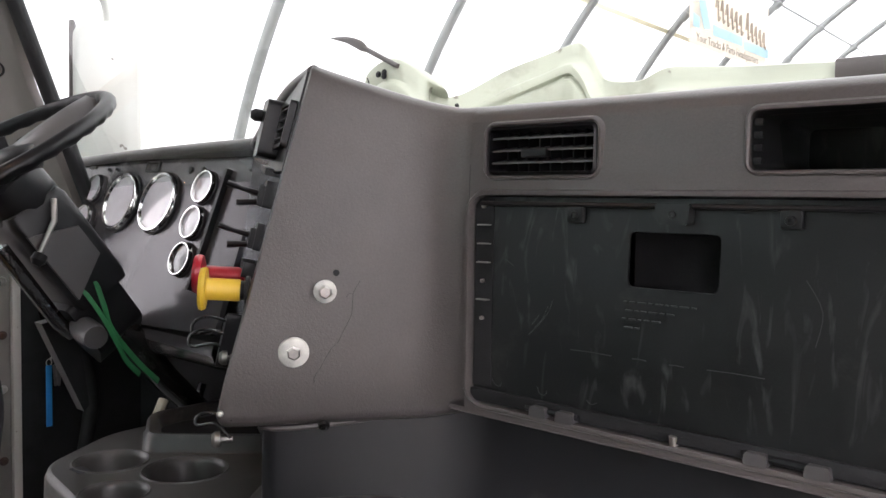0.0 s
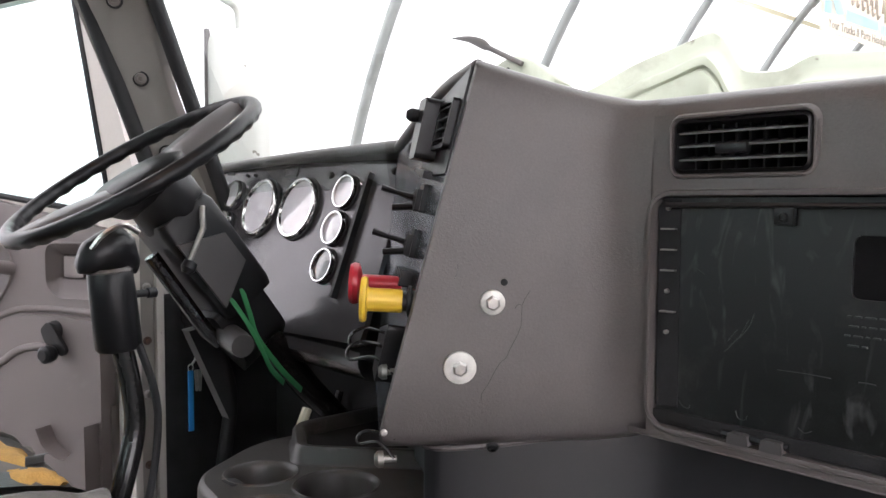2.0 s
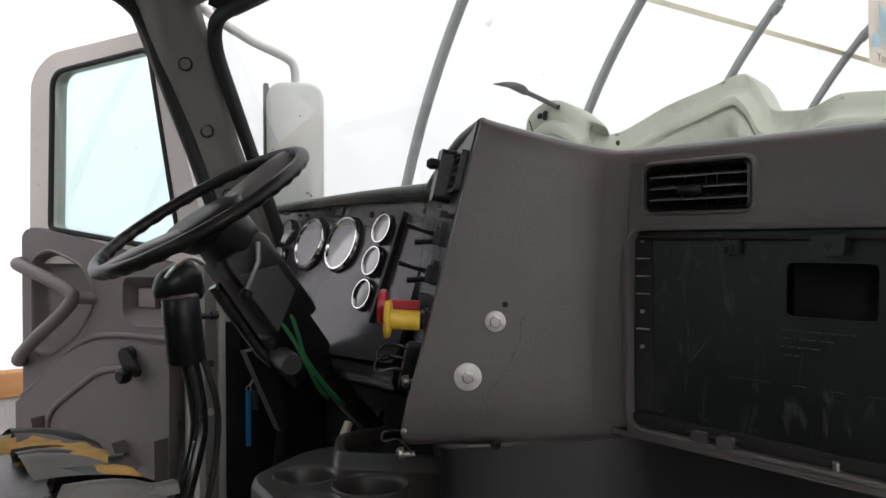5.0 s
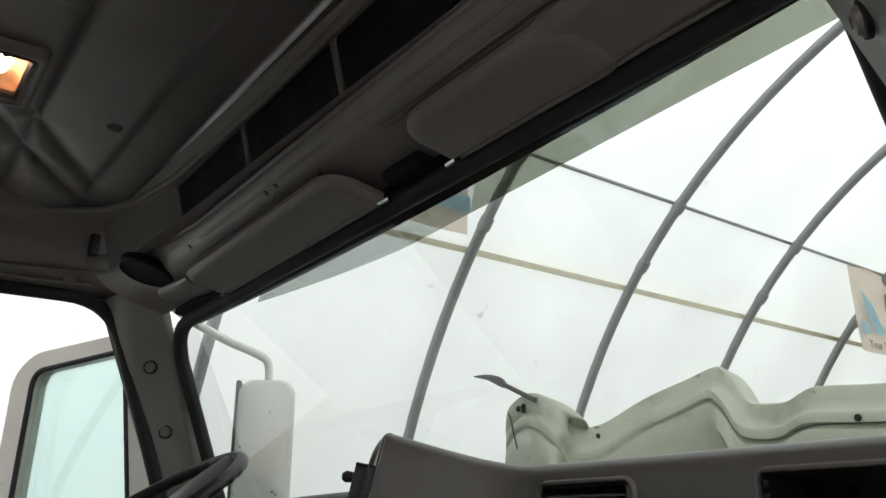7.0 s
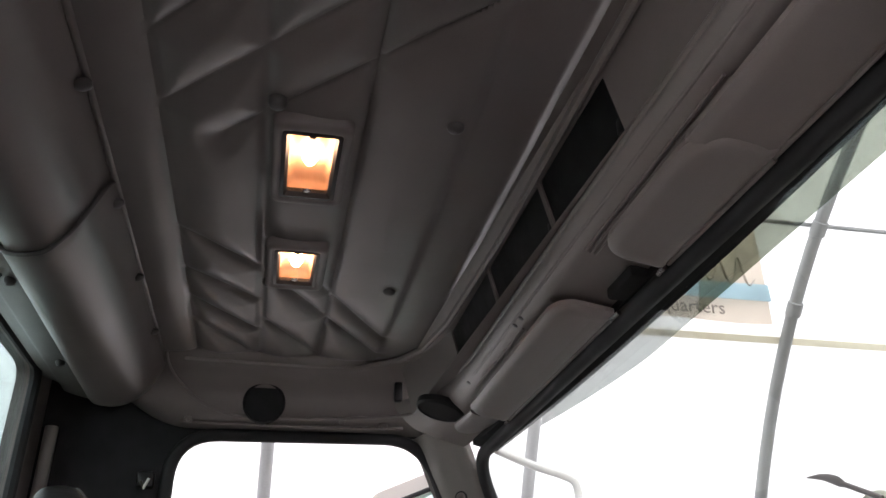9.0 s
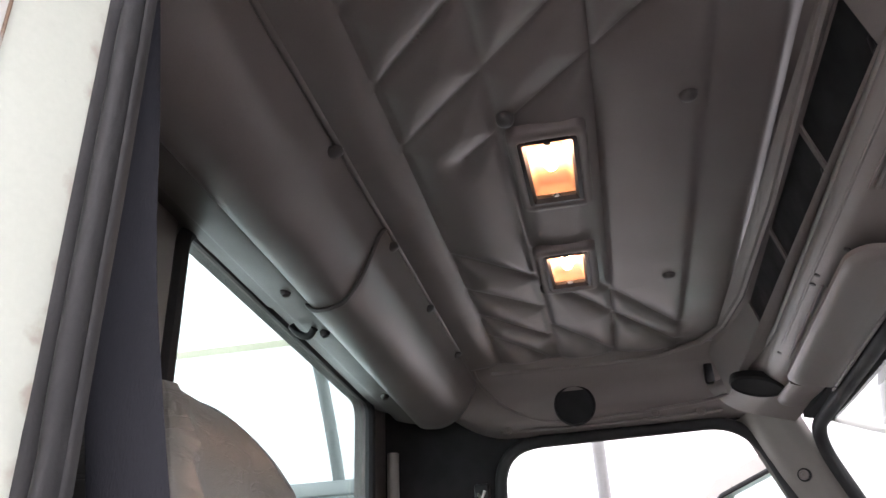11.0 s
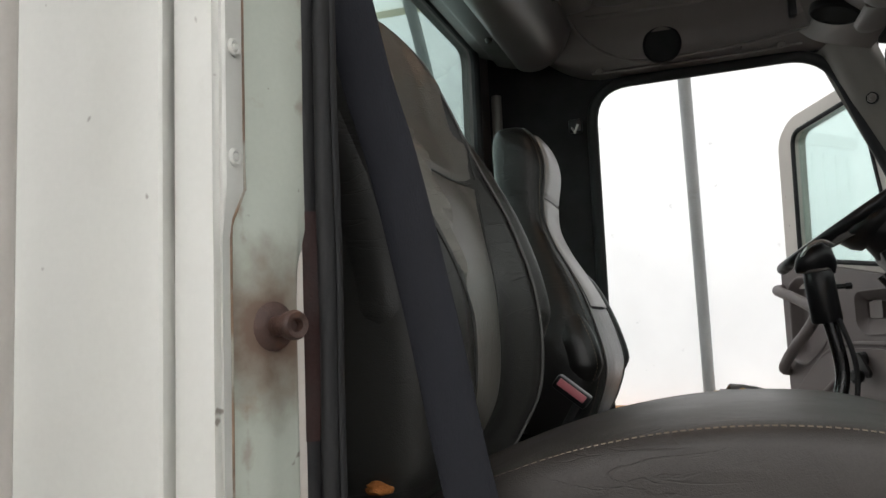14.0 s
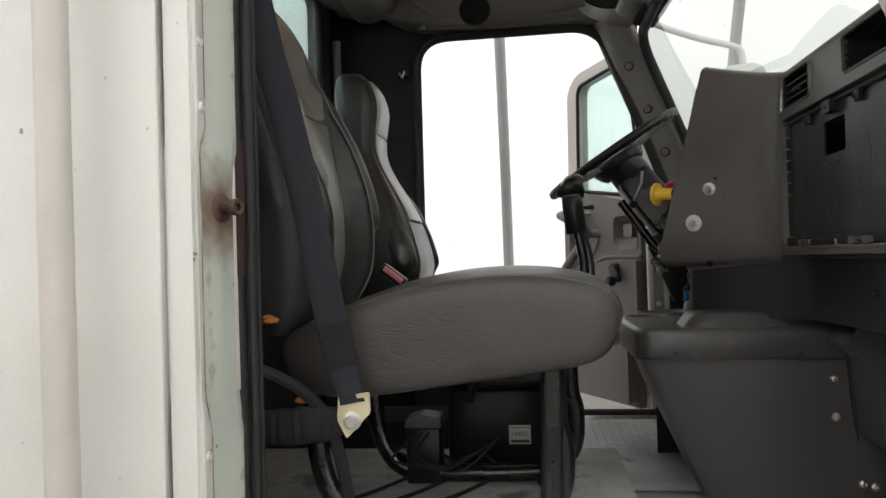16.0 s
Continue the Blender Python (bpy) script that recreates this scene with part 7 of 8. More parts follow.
for i in range(60):
    z = 0.80 + 1.72 * i / 59
    k = kink(z)
    k2 = max(0.0, min(1.0, (z - 1.30) / 0.06)) * max(0.0, min(1.0, (1.69 - z) / 0.06))
    k2 = k2 * k2 * (3 - 2 * k2)
    row = []
    for a in range(41):
        f = a / 40
        sx = -0.012 + 0.019 * k
        x = sx + (-0.081 - sx) * f
        dip = 0.006 * min(1.0, 3 * k2) * max(0.0, min(1.0, (-0.0665 - 0.014 * (1 - k2) - x) / 0.003))
        bulge = 0.004 * k2 * math.exp(-((f - 0.42) / 0.25) ** 2)
        row.append((x - 0.33 * dip, -0.197 + 0.025 * f + bulge - 0.94 * dip, z))
    rows.append(row)
loft(bm, rows)
part("jamb_face", bm, rusty_jamb("rusty_jamb_paint", (-0.036, 0.068, 0.692), 0.046, (-0.012, -0.077)), jm, "greenish-white jamb face, dirty round the striker", angle=50)
bm = B()
rows = []
for i in range(33):
    z = 1.345 + 0.331 * i / 32
    w = 1 - max(0.0, (z - 1.612) / 0.064) ** 1.6
    rows.append([(-0.0815 + 0.0115 * w, -0.1762 - 0.0042 * w, z), (-0.0815 + 0.0112 * w, -0.1752 - 0.0042 * w, z), (-0.0815, -0.1735, z)])
loft(bm, rows)
bmesh.ops.solidify(bm, geom=bm.faces[:], thickness=0.0015)
part("edge_strip", bm, CREAM, jm, "cream painted strip along the recessed flange", angle=50)
bm = B()
rows = []
for i in range(40):
    z = 1.50 + 0.19 * i / 39
    w = 0.0040 * math.sin(math.pi * i / 39) ** 0.5 + 0.0012 * noise.noise(Vector((3, 1, z * 60)))
    rows.append([(-0.0765, -0.1758, z), (-0.0772, -0.1715, z), (-0.0800, -0.1680 + w * 0.4, z), (-0.0808, -0.1655 + w, z)])
loft(bm, rows)
bmesh.ops.solidify(bm, geom=bm.faces[:], thickness=0.0008)
part("rust_edge", bm, RUSTDARK, jm, "rusty flange edge", angle=60)
# seam tube; its brown also draws the shadow under the strip edge
bm = B()
tube(bm, smooth_line([(-0.016 + 0.019 * kink(z), -0.1925, z) for z in ZS], 2), 0.0013, 6)
part("seam", bm, SEAMBROWN, jm, "brown seam line with the strip edge's shadow put in")
for z in (2.33, 2.24, 2.155, 2.07, 1.982, 1.896, 1.810, 1.723, 1.272, 1.18, 1.09, 1.0):
    bm = B()
    lathe(bm, [(0.0074, 0), (0.0072, 0.0025), (0.0054, 0.0040), (0.0042, 0.0038), (0.0035, 0.0030), (0.0023, 0.0042), (0.0005, 0.0044)], (-0.001, -0.1922, z), (0.1, 1, 0), 18)
    part("rivet", bm, WHITE, jm, angle=25)
# black rubber seal along the opening
bm = B()
rows = []
sec = [(-0.078, -0.179), (-0.0775, -0.1745), (-0.079, -0.1705), (-0.0845, -0.1665), (-0.0800, -0.1635), (-0.0740, -0.1600), (-0.0715, -0.1560), (-0.0735, -0.1515), (-0.0800, -0.1495), (-0.0865, -0.1505), (-0.0840, -0.1490), (-0.0850, -0.1475), (-0.0885, -0.1470), (-0.0960, -0.1490), (-0.0980, -0.1850)]
for i in range(120):
    z = 0.80 + 1.72 * i / 119
    rows.append([(x + 0.0012 * noise.noise(Vector((x * 60, 0, z * 6))), y + 0.0014 * noise.noise(Vector((4, y * 60, z * 7))) + 0.0016 * math.exp(-((z - 1.88) / 0.018) ** 2) * (y < -0.15), z) for x, y in sec])
loft(bm, rows, around=True, caps=True)
solo("door_seal_passenger", bm, RUBBER, "black rubber door seal, worn and dusty along its edge", "door seal", "structure", angle=60)
bm = B()
box(bm, -0.150, 0.002, -0.50, -0.226, 0.80, 2.50)
box(bm, -0.148, -0.086, -0.225, -0.195, 0.80, 2.50)
solo("rear_post", bm, CARPET, "dark filled post behind the passenger door opening", "post", "structure")
sk = thing("striker_pin", (-0.036, -0.1815, 1.594), "rusty steel door striker pin on the jamb", "striker pin")
bm = B()
lathe(bm, [(0.0205, -0.008), (0.0195, 0.002), (0.0150, 0.005), (0.010, 0.006)], (-0.036, -0.1815, 1.594), (0.40, 0.91, 0.0), 24)
part("flange", bm, RUST, sk)
bm = B()
lathe(bm, [(0.0090, 0.0), (0.0078, 0.014), (0.0078, 0.019), (0.0108, 0.022), (0.0116, 0.030), (0.0100, 0.033), (0.0055, 0.032), (0.0045, 0.026), (0.0004, 0.026)], (-0.036, -0.1815, 1.594), (0.40, 0.91, 0.0), 20)
part("pin", bm, RUST, sk)
gr = thing("grab_rail", (0.08, -0.34, 0.9), "cream painted vertical grab rail on the cab side", "grab rail")
bm = B()
tube(bm, smooth_line([(0.026, -0.34, 2.42), (0.085, -0.340, 2.40), (0.088, -0.340, 2.34), (0.088, -0.341, 1.9), (0.088, -0.339, 1.5), (0.088, -0.337, 1.28), (0.088, -0.336, 1.05), (0.085, -0.336, 1.0), (0.026, -0.336, 0.99)], 8), 0.0205, 18)
part("tube", bm, RAILPAINT, gr, angle=60)
for z in (2.42, 0.99):
    bm = B()
    lathe(bm, [(0.032, 0.0), (0.032, 0.006), (0.022, 0.010)], (0.022, -0.338, z), (1, 0, 0), 20)
    part("mount", bm, WHITE, gr)


# ---- seats ----
def seat_back(t, cx, s, rows_, insert, dark, light, hw, hollow, foot=1.535, wing=0.42, set_back=0.092, near=0.0, far_wing=None):
    """rows_: height, half width, front, back; s mirrors it; insert: half width of the middle panel by height."""
    bm = B()
    R = smooth_line([(z, w, f) for z, w, f, b in rows_], 10)
    K = smooth_line([(z, b, 0) for z, w, f, b in rows_], 10)
    rings = []
    for r, k in zip(R, K):
        z, w, f, b = r.x, r.y, r.z, k.y
        ring = []
        for a in range(72):
            t_ = 2 * math.pi * a / 72
            c, sn = math.cos(t_), math.sin(t_)
            x = cx + s * w * math.copysign(abs(c) ** 0.55, c)
            fx = abs(x - cx) / w
            y = f if sn > 0 else b
            mid = (f + b) / 2
            yy = mid + (y - mid) * abs(sn) ** 0.5
            if sn > 0:
                yy -= hollow * max(0, 1 - (fx / 0.72) ** 6) * min(1, (2.09 - z) / 0.2)       # hollow between the bolsters
            ring.append((x, yy, z))
        rings.append(ring)
    loft(bm, rings, around=True, caps=True)
    shell = part("backrest", bm, dark, t, "black vinyl backrest shell with piped bolsters", angle=60)
    # middle panel lying in the hollow
    bm = B()
    rows2 = []
    for r, k in zip(R, K):
        z, w, f, b = r.x, r.y, r.z, k.y
        iw = min(hw(z), w * 0.9)
        if iw <= 0:
            continue
        row = []
        for j in range(19):
            u = -1 + 2 * j / 18
            xo = min(iw * u + near * (u + 1) / 2, w * 0.9)
            fx = abs(xo) / w
            c = fx ** (1 / 0.55)
            mid = (f + b) / 2
            yy = mid + (f - mid) * math.sqrt(max(0, 1 - c * c)) ** 0.5 - hollow * max(0, 1 - (fx / 0.72) ** 6) * min(1, (2.09 - z) / 0.2)
            seam = math.exp(-((z - insert) / 0.004) ** 2)
            row.append((cx + s * xo, yy + 0.009 - 0.011 * abs(u) ** 8 - 0.007 * seam, z))
        rows2.append(row)
    loft(bm, rows2)
    panel = part("back_panel", bm, light, t, "vinyl middle panel with a cross seam", angle=60)
    mid_row = min(rows2, key=lambda r: abs(r[0][2] - insert))
    bm = B()
    tube(bm, [Vector(p) + Vector((0, 0.0035, 0)) for p in (mid_row[:14] if near else mid_row)], 0.0016, 6)
    part("cross_seam", bm, SEATDARK, panel)
    for u in (-1, 1):
        bm = B()
        tube(bm, [Vector(r[0 if u < 0 else -1]) + Vector((0, 0.002, 0)) for r in rows2], 0.0022, 6)
        part("piping", bm, dark, shell)
    # padded wings at both sides, ending in a rounded foot
    for e in (-1, 1):
        bm = B()
        rows3 = []
        steps = [q for q in zip(R, K) if foot < q[0].x < foot + (wing if e > 0 else far_wing or wing)]
        for j, (r, k) in enumerate(steps):
            z, w, f, b = r.x, r.y, r.z, k.y
            g = min(1.0, math.sqrt(max(0.0, (j + 0.15) / 9)), math.sqrt(max(0.0, (len(steps) - 1 - j + 0.15) / 16)))
            c_ = Vector((cx + s * e * w * (0.86 if e > 0 else 0.90), f - (set_back if e > 0 else 0.048), z))
            rows3.append([c_ + Vector((0.036 * g * math.cos(t_), 0.048 * g * math.sin(t_), 0)) for t_ in [2 * math.pi * m / 20 for m in range(20)]])
        loft(bm, rows3, around=True, caps=True)
        wing_ = part("side_bolster", bm, dark, t, "padded black vinyl side bolster", angle=60)
        bm = B()
        line = [Vector(r[3 if e > 0 else 7]) for r in rows3[2:-3]]
        for p, q in zip(line, line[1:]):
            n = max(1, round((q - p).length / 0.008))
            for k in range(n):
                tube(bm, [p.lerp(q, (k + 0.12) / n), p.lerp(q, (k + 0.72) / n)], 0.0009, 5)
        part("stitching", bm, THREAD, wing_, "pale stitched line")
    # piping round the rim of each bolster, and a stitched line beside it
    for a in ((25,) if near else (11, 25)):
        line = [Vector(r[a]) for r in rings[4:-6]]
        bm = B()
        tube(bm, [p + Vector((0.0, 0.0015, 0)) for p in line], 0.0022, 8)
        part("piping", bm, PIPING, shell, "raised vinyl piping with its highlight painted in as grey", angle=60)
        b_ = a + (-3 if a == 11 else 3)
        line = [Vector(r[b_]) + Vector((0, 0.0012, 0)) for r in rings[6:-10]]
        bm = B()
        for p, q in zip(line, line[1:]):
            n = max(1, round((q - p).length / 0.008))
            for k in range(n):
                tube(bm, [p.lerp(q, (k + 0.12) / n), p.lerp(q, (k + 0.72) / n)], 0.0008, 5)
        part("stitching", bm, THREAD, shell, "pale stitched line")
    return t


def seat_cushion(t, x0, x1, outline, crown, mat):
    bm = B()
    O = smooth_line([(0, y, z) for y, z in outline], 4, closed=True)
    cy = sum(p.y for p in O) / len(O)
    cz = sum(p.z for p in O) / len(O)
    rows = []
    for f, sc in ((0.0, 0.55), (0.004, 0.80), (0.018, 0.93), (0.05, 0.985), (0.10, 1.0), (0.25, 1.0), (0.5, 1.0), (0.75, 1.0), (0.90, 1.0), (0.95, 0.985), (0.982, 0.93), (0.996, 0.80), (1.0, 0.55)):
        x = x0 + (x1 - x0) * f
        lift = crown * math.sin(math.pi * f)
        rows.append([(x, cy + (p.y - cy) * sc, cz + (p.z - cz) * sc + (lift if p.z > cz else 0)) for p in O])
    loft(bm, rows, around=True, caps=True)
    pad = part("cushion", bm, mat, t, angle=60)
    bm = B()
    xs = x0 + (x1 - x0) * 0.045
    up = [p for p in O if p.z > cz + 0.035]
    seam = [Vector((xs, cy + (p.y - cy) * 0.975, cz + (p.z - cz) * 0.99 + 0.001)) for p in sorted(up, key=lambda q: q.y)]
    for p, q in zip(seam, seam[1:]):                # single short stitches along the seam
        n = max(1, round((q - p).length / 0.0075))
        for k in range(n):
            tube(bm, [p.lerp(q, (k + 0.12) / n), p.lerp(q, (k + 0.74) / n)], 0.0009, 5)
    part("stitching", bm, THREAD, pad, "pale stitched seam")


ps = thing("passenger_seat", (-0.47, 0.08, 1.06), "grey and black vinyl passenger seat on bent black tubes", "seat", "cab seats")
seat_cushion(ps, -0.258, -0.715, [(-0.185, 1.360), (-0.178, 1.395), (-0.115, 1.425), (-0.058, 1.446), (0.016, 1.468), (0.107, 1.484), (0.197, 1.489), (0.285, 1.482), (0.350, 1.462), (0.370, 1.432), (0.368, 1.405), (0.351, 1.369), (0.316, 1.347), (0.237, 1.333), (0.12, 1.318), (0.012, 1.304), (-0.081, 1.297), (-0.150, 1.311)], 0.014, SEATGREY)
seat_back(ps, -0.475, 1, [(1.40, 0.19, -0.15, -0.27), (1.44, 0.215, -0.125, -0.29), (1.50, 0.228, -0.095, -0.30), (1.58, 0.232, -0.088, -0.31), (1.66, 0.230, -0.098, -0.325), (1.75, 0.222, -0.128, -0.345), (1.84, 0.205, -0.172, -0.37), (1.92, 0.180, -0.205, -0.385), (1.98, 0.150, -0.232, -0.40), (2.02, 0.115, -0.262, -0.405), (2.05, 0.075, -0.298, -0.40), (2.062, 0.03, -0.335, -0.38)], 1.806, SEATDARK, SEATPANEL, lambda z: 0.0 if z < 1.43 or z > 2.045 else 0.092 + 0.052 * min(1, max(0, (z - 1.60) / 0.20)) - 0.10 * max(0, z - 1.90), 0.052, near=0.075)
NEAR = [(-0.34, -0.145, 1.32), (-0.34, -0.140, 1.20), (-0.34, -0.120, 1.13), (-0.34, -0.085, 1.09), (-0.34, -0.02, 1.078), (-0.34, 0.16, 1.078), (-0.34, 0.225, 1.09), (-0.34, 0.265, 1.13), (-0.34, 0.272, 1.20), (-0.34, 0.262, 1.25), (-0.34, 0.262, 1.34)]
for dx, dy in ((0.0, 0.0), (-0.32, 0.035)):
    bm = B()
    tube(bm, smooth_line([(x + dx, y + dy, z) for x, y, z in NEAR], 5), 0.0185, 14)
    part("leg_tube", bm, TUBEB, ps, angle=60)
bm = B()
box(bm, -0.70, -0.33, -0.10, 0.25, 1.312, 1.345, 0.01)
part("seat_pan", bm, CARPET, ps)
bm = B()
tube(bm, [(-0.335, 0.257, 1.345), (-0.335, 0.257, 1.325), (-0.335, 0.256, 1.27), (-0.335, 0.254, 1.16), (-0.335, 0.253, 1.062)], 0.0215, 16)
part("front_post", bm, TUBEB, ps, "thick black enamelled front post", angle=60)
bm = B()
box(bm, -0.70, -0.55, 0.25, 0.272, 1.08, 1.33, 0.004)
part("support_plate", bm, BLACK, ps)
bm = B()
tube(bm, [(-0.60, 0.235, 1.07), (-0.60, 0.262, 1.20), (-0.60, 0.29, 1.31)], 0.009, 10)
part("strut", bm, TUBEB, ps)

ds = thing("driver_seat", (-1.45, 0.05, 0.95), "black high-back driver seat with a satin grey middle strip", "seat", "cab seats")
seat_back(ds, -1.445, 1, [(1.36, 0.20, -0.14, -0.30), (1.42, 0.225, -0.105, -0.30), (1.50, 0.235, -0.082, -0.30), (1.58, 0.228, -0.098, -0.30), (1.66, 0.205, -0.128, -0.305), (1.72, 0.175, -0.160, -0.315), (1.78, 0.145, -0.195, -0.325), (1.84, 0.125, -0.220, -0.335), (1.90, 0.125, -0.222, -0.345), (1.98, 0.130, -0.214, -0.35), (2.04, 0.125, -0.232, -0.35), (2.075, 0.10, -0.262, -0.34), (2.09, 0.05, -0.29, -0.32)], 1.90, DRIVERVINYL, SATIN, lambda z: 0.0 if z < 1.635 or z > 2.06 else max(0.095, 0.135 - (z - 1.6) * 0.25), 0.006, 1.43, 0.26, 0.06, far_wing=0.38)
seat_cushion(ds, -1.20, -1.70, [(-0.17, 1.30), (-0.16, 1.34), (-0.10, 1.372), (0.02, 1.397), (0.12, 1.410), (0.22, 1.407), (0.30, 1.385), (0.33, 1.345), (0.32, 1.295), (0.22, 1.26), (0.0, 1.24), (-0.12, 1.25)], 0.012, DRIVERVINYL)
# torn edge: foam showing between rags of the black cover
for k, (x, y, z, lx, ly, lz) in enumerate(((-1.43, 0.20, 1.402, 0.10, 0.09, 0.026), (-1.33, 0.24, 1.392, 0.08, 0.065, 0.020), (-1.52, 0.17, 1.405, 0.09, 0.07, 0.028))):
    bm = B()
    bmesh.ops.create_icosphere(bm, subdivisions=3, radius=1)
    for v in bm.verts:
        n = 1 + 0.25 * noise.noise(v.co * 2.2 + Vector((k, 0, 0)))
        v.co = Vector((x + v.co.x * lx * n, y + v.co.y * ly * n, z + v.co.z * lz * n))
    part("torn_foam", bm, FOAM, ds, "yellow foam bulging through the torn cover", angle=60)
for k in range(9):
    bm = B()
    a0 = -1.58 + 0.055 * k
    rows = []
    for i in range(6):
        f = i / 5
        rows.append([(a0 + 0.055 * u + 0.01 * math.sin(5 * f + k), 0.15 + 0.16 * f + 0.012 * math.sin(3 * u + k), 1.427 - 0.050 * f * f + 0.016 * math.sin(4 * u + 2 * f + k * 1.7) + (0.018 * (f > 0.9) * (k % 2))) for u in [j / 5 * (1 - 0.55 * f) for j in range(6)]])
    loft(bm, rows)
    bmesh.ops.solidify(bm, geom=bm.faces[:], thickness=0.003)
    part("torn_cover", bm, RAG if k % 3 else SEATDARK, ds, "ragged flap of torn grey vinyl", angle=60)
bm = B()
box(bm, -1.66, -1.24, -0.14, 0.22, 1.17, 1.28, 0.02)
part("suspension_box", bm, BLACK, ds)
bm = B()
box(bm, -1.62, -1.28, -0.12, 0.18, 0.94, 1.18, 0.02)
part("bellows", bm, RUBBER, ds)
for k, (x, y, z, g) in enumerate(((-0.264, -0.194, 1.428, 0.012), (-0.264, -0.145, 1.297, 0.009), (-0.31, -0.170, 1.422, 0.012))):
    bm = B()
    bmesh.ops.create_icosphere(bm, subdivisions=3, radius=1)
    for v in bm.verts:
        n = 1 + 0.35 * noise.noise(v.co * 2.5 + Vector((k + 5, 0, 0)))
        v.co = Vector((x + v.co.x * g * n, y + v.co.y * g * 1.2 * n, z + v.co.z * g * 0.6 * n))
    part("torn_foam", bm, FOAMOLD, ps, "orange foam showing through a tear", angle=60)

# ---- seat belt ----
sb = thing("seat_belt", (-0.197, -0.047, 1.25), "dark seat belt webbing bolted to a zinc anchor plate", "seat belt")
BP = smooth_line([(-0.16, -0.236, 2.40), (-0.165, -0.227, 2.32), (-0.168, -0.212, 2.19), (-0.170, -0.201, 2.08), (-0.170, -0.187, 1.99), (-0.172, -0.157, 1.84), (-0.185, -0.136, 1.75), (-0.195, -0.106, 1.60), (-0.205, -0.088, 1.485), (-0.205, -0.070, 1.40), (-0.200, -0.056, 1.340), (-0.196, -0.048, 1.318), (-0.1955, -0.0455, 1.304)], 6)
bm = B()
rows, wrap = [], []
for i, p in enumerate(BP):
    d = (BP[min(i + 1, len(BP) - 1)] - BP[max(i - 1, 0)]).normalized()
    n = Vector((0.93, 0.33, 0.1))
    if p.z > 2.0:
        n = n.lerp(Vector((0.75, 0.66, 0)), min(1, (p.z - 2.0) / 0.3))
    w = d.cross(n).normalized()
    n = w.cross(d).normalized()
    hw_ = 0.0245 if p.z > 1.36 else 0.0245 - 0.0055 * min(1, (1.36 - p.z) / 0.03)
    rows.append([p + w * (hw_ * u) + n * (0.0012 * v + 0.0016 * math.cos(u * 2.2)) for u, v in ((-1, 0), (-0.96, 1), (-0.5, 1), (0, 1), (0.5, 1), (0.96, 1), (1, 0), (0.96, -1), (0, -1), (-0.96, -1))])
    if 1.352 < p.z < 1.428:
        wrap.append([p + w * (0.0252 * u) + n * (0.0032 * v + 0.0016 * math.cos(u * 2.2)) for u, v in ((-1, 0), (-0.96, 1), (-0.5, 1), (0, 1), (0.5, 1), (0.96, 1), (1, 0), (0.96, -1), (0, -1), (-0.96, -1))])
loft(bm, rows, around=True, caps=True)
part("webbing", bm, BELT, sb, angle=50)
bm = B()
loft(bm, wrap, around=True, caps=True)
part("stitched_loop", bm, BELTSTITCH, sb, "doubled stitched end of the webbing", angle=50)
bm = B()
anchor_hole = rounded([(-0.062, 1.302), (-0.026, 1.306), (-0.028, 1.312), (-0.06, 1.310)], 0.002)
plate(bm, rounded([(-0.068, 1.314), (-0.020, 1.320), (-0.019, 1.289), (-0.037, 1.270), (-0.056, 1.250), (-0.070, 1.278)], 0.004), [anchor_hole], lambda u, v, d: Vector((-0.196 - d, u, v)), 0.004)
anchor = part("anchor_plate", bm, ZINCY, sb, "yellowish zinc anchor plate")
bm = B()
bolt(bm, (-0.196, -0.047, 1.277), (1, 0, 0), 0.0105, 0.010)
part("anchor_bolt", bm, STEEL, anchor)
bm = B()
rows = []
for i in range(61):
    y = -0.050 - 0.155 * i / 60
    k = i / 60
    pleat = 0.0045 * noise.noise(Vector((i * 0.33, 0, 0))) * min(1, k * 4)
    hz = 0.012 + 0.017 * min(1, k * 3.5) + 0.003 * noise.noise(Vector((i * 0.11, 3, 0)))
    rows.append([(-0.216 - 0.006 * k + (0.012 + pleat) * math.cos(a), y, 1.272 - 0.012 * k + hz * math.sin(a) + 0.002 * noise.noise(Vector((i * 0.15, a, 1)))) for a in [2 * math.pi * j / 20 for j in range(20)]])
loft(bm, rows, around=True, caps=True)
part("retractor_sleeve", bm, CARPET, sb, "crumpled pleated black sleeve", angle=60)
bm = B()
tube(bm, smooth_line([(-0.17, -0.24, 1.375), (-0.19, -0.17, 1.35), (-0.22, -0.11, 1.30), (-0.24, -0.08, 1.22), (-0.26, -0.06, 1.07)], 5), 0.010, 8)
solo("floor_hose", bm, CARPET, "black hose looping under the passenger seat", "hose")
for x, y, z, rot in ((-0.80, -0.085, 1.485, 40),):
    bu = thing("belt_buckle", (x, y, z), "seat belt buckle with a faded red button", "buckle")
    M = Matrix.Translation((x, y, z)) @ Matrix.Rotation(radians(-38), 4, "X")
    bm = B()
    box(bm, -0.014, 0.014, -0.032, 0.032, -0.012, 0.012, 0.004, m=M)
    part("housing", bm, BLACK, bu)
    bm = B()
    box(bm, -0.010, 0.0155, -0.026, 0.026, -0.004, 0.009, 0.002, m=M)
    part("button", bm, PINK, bu, "faded pinkish-red button")
    bm = B()
    tube(bm, [M @ Vector((0, 0.02, -0.01)), (x - 0.01, y - 0.03, 1.40), (x - 0.01, y - 0.06, 1.30)], 0.009, 8)
    part("stalk", bm, RUBBER, bu)

# ---- floor under the seats ----
bm = B()
box(bm, -0.97, -0.03, -0.49, 0.42, 0.936, 1.058, 0.015)
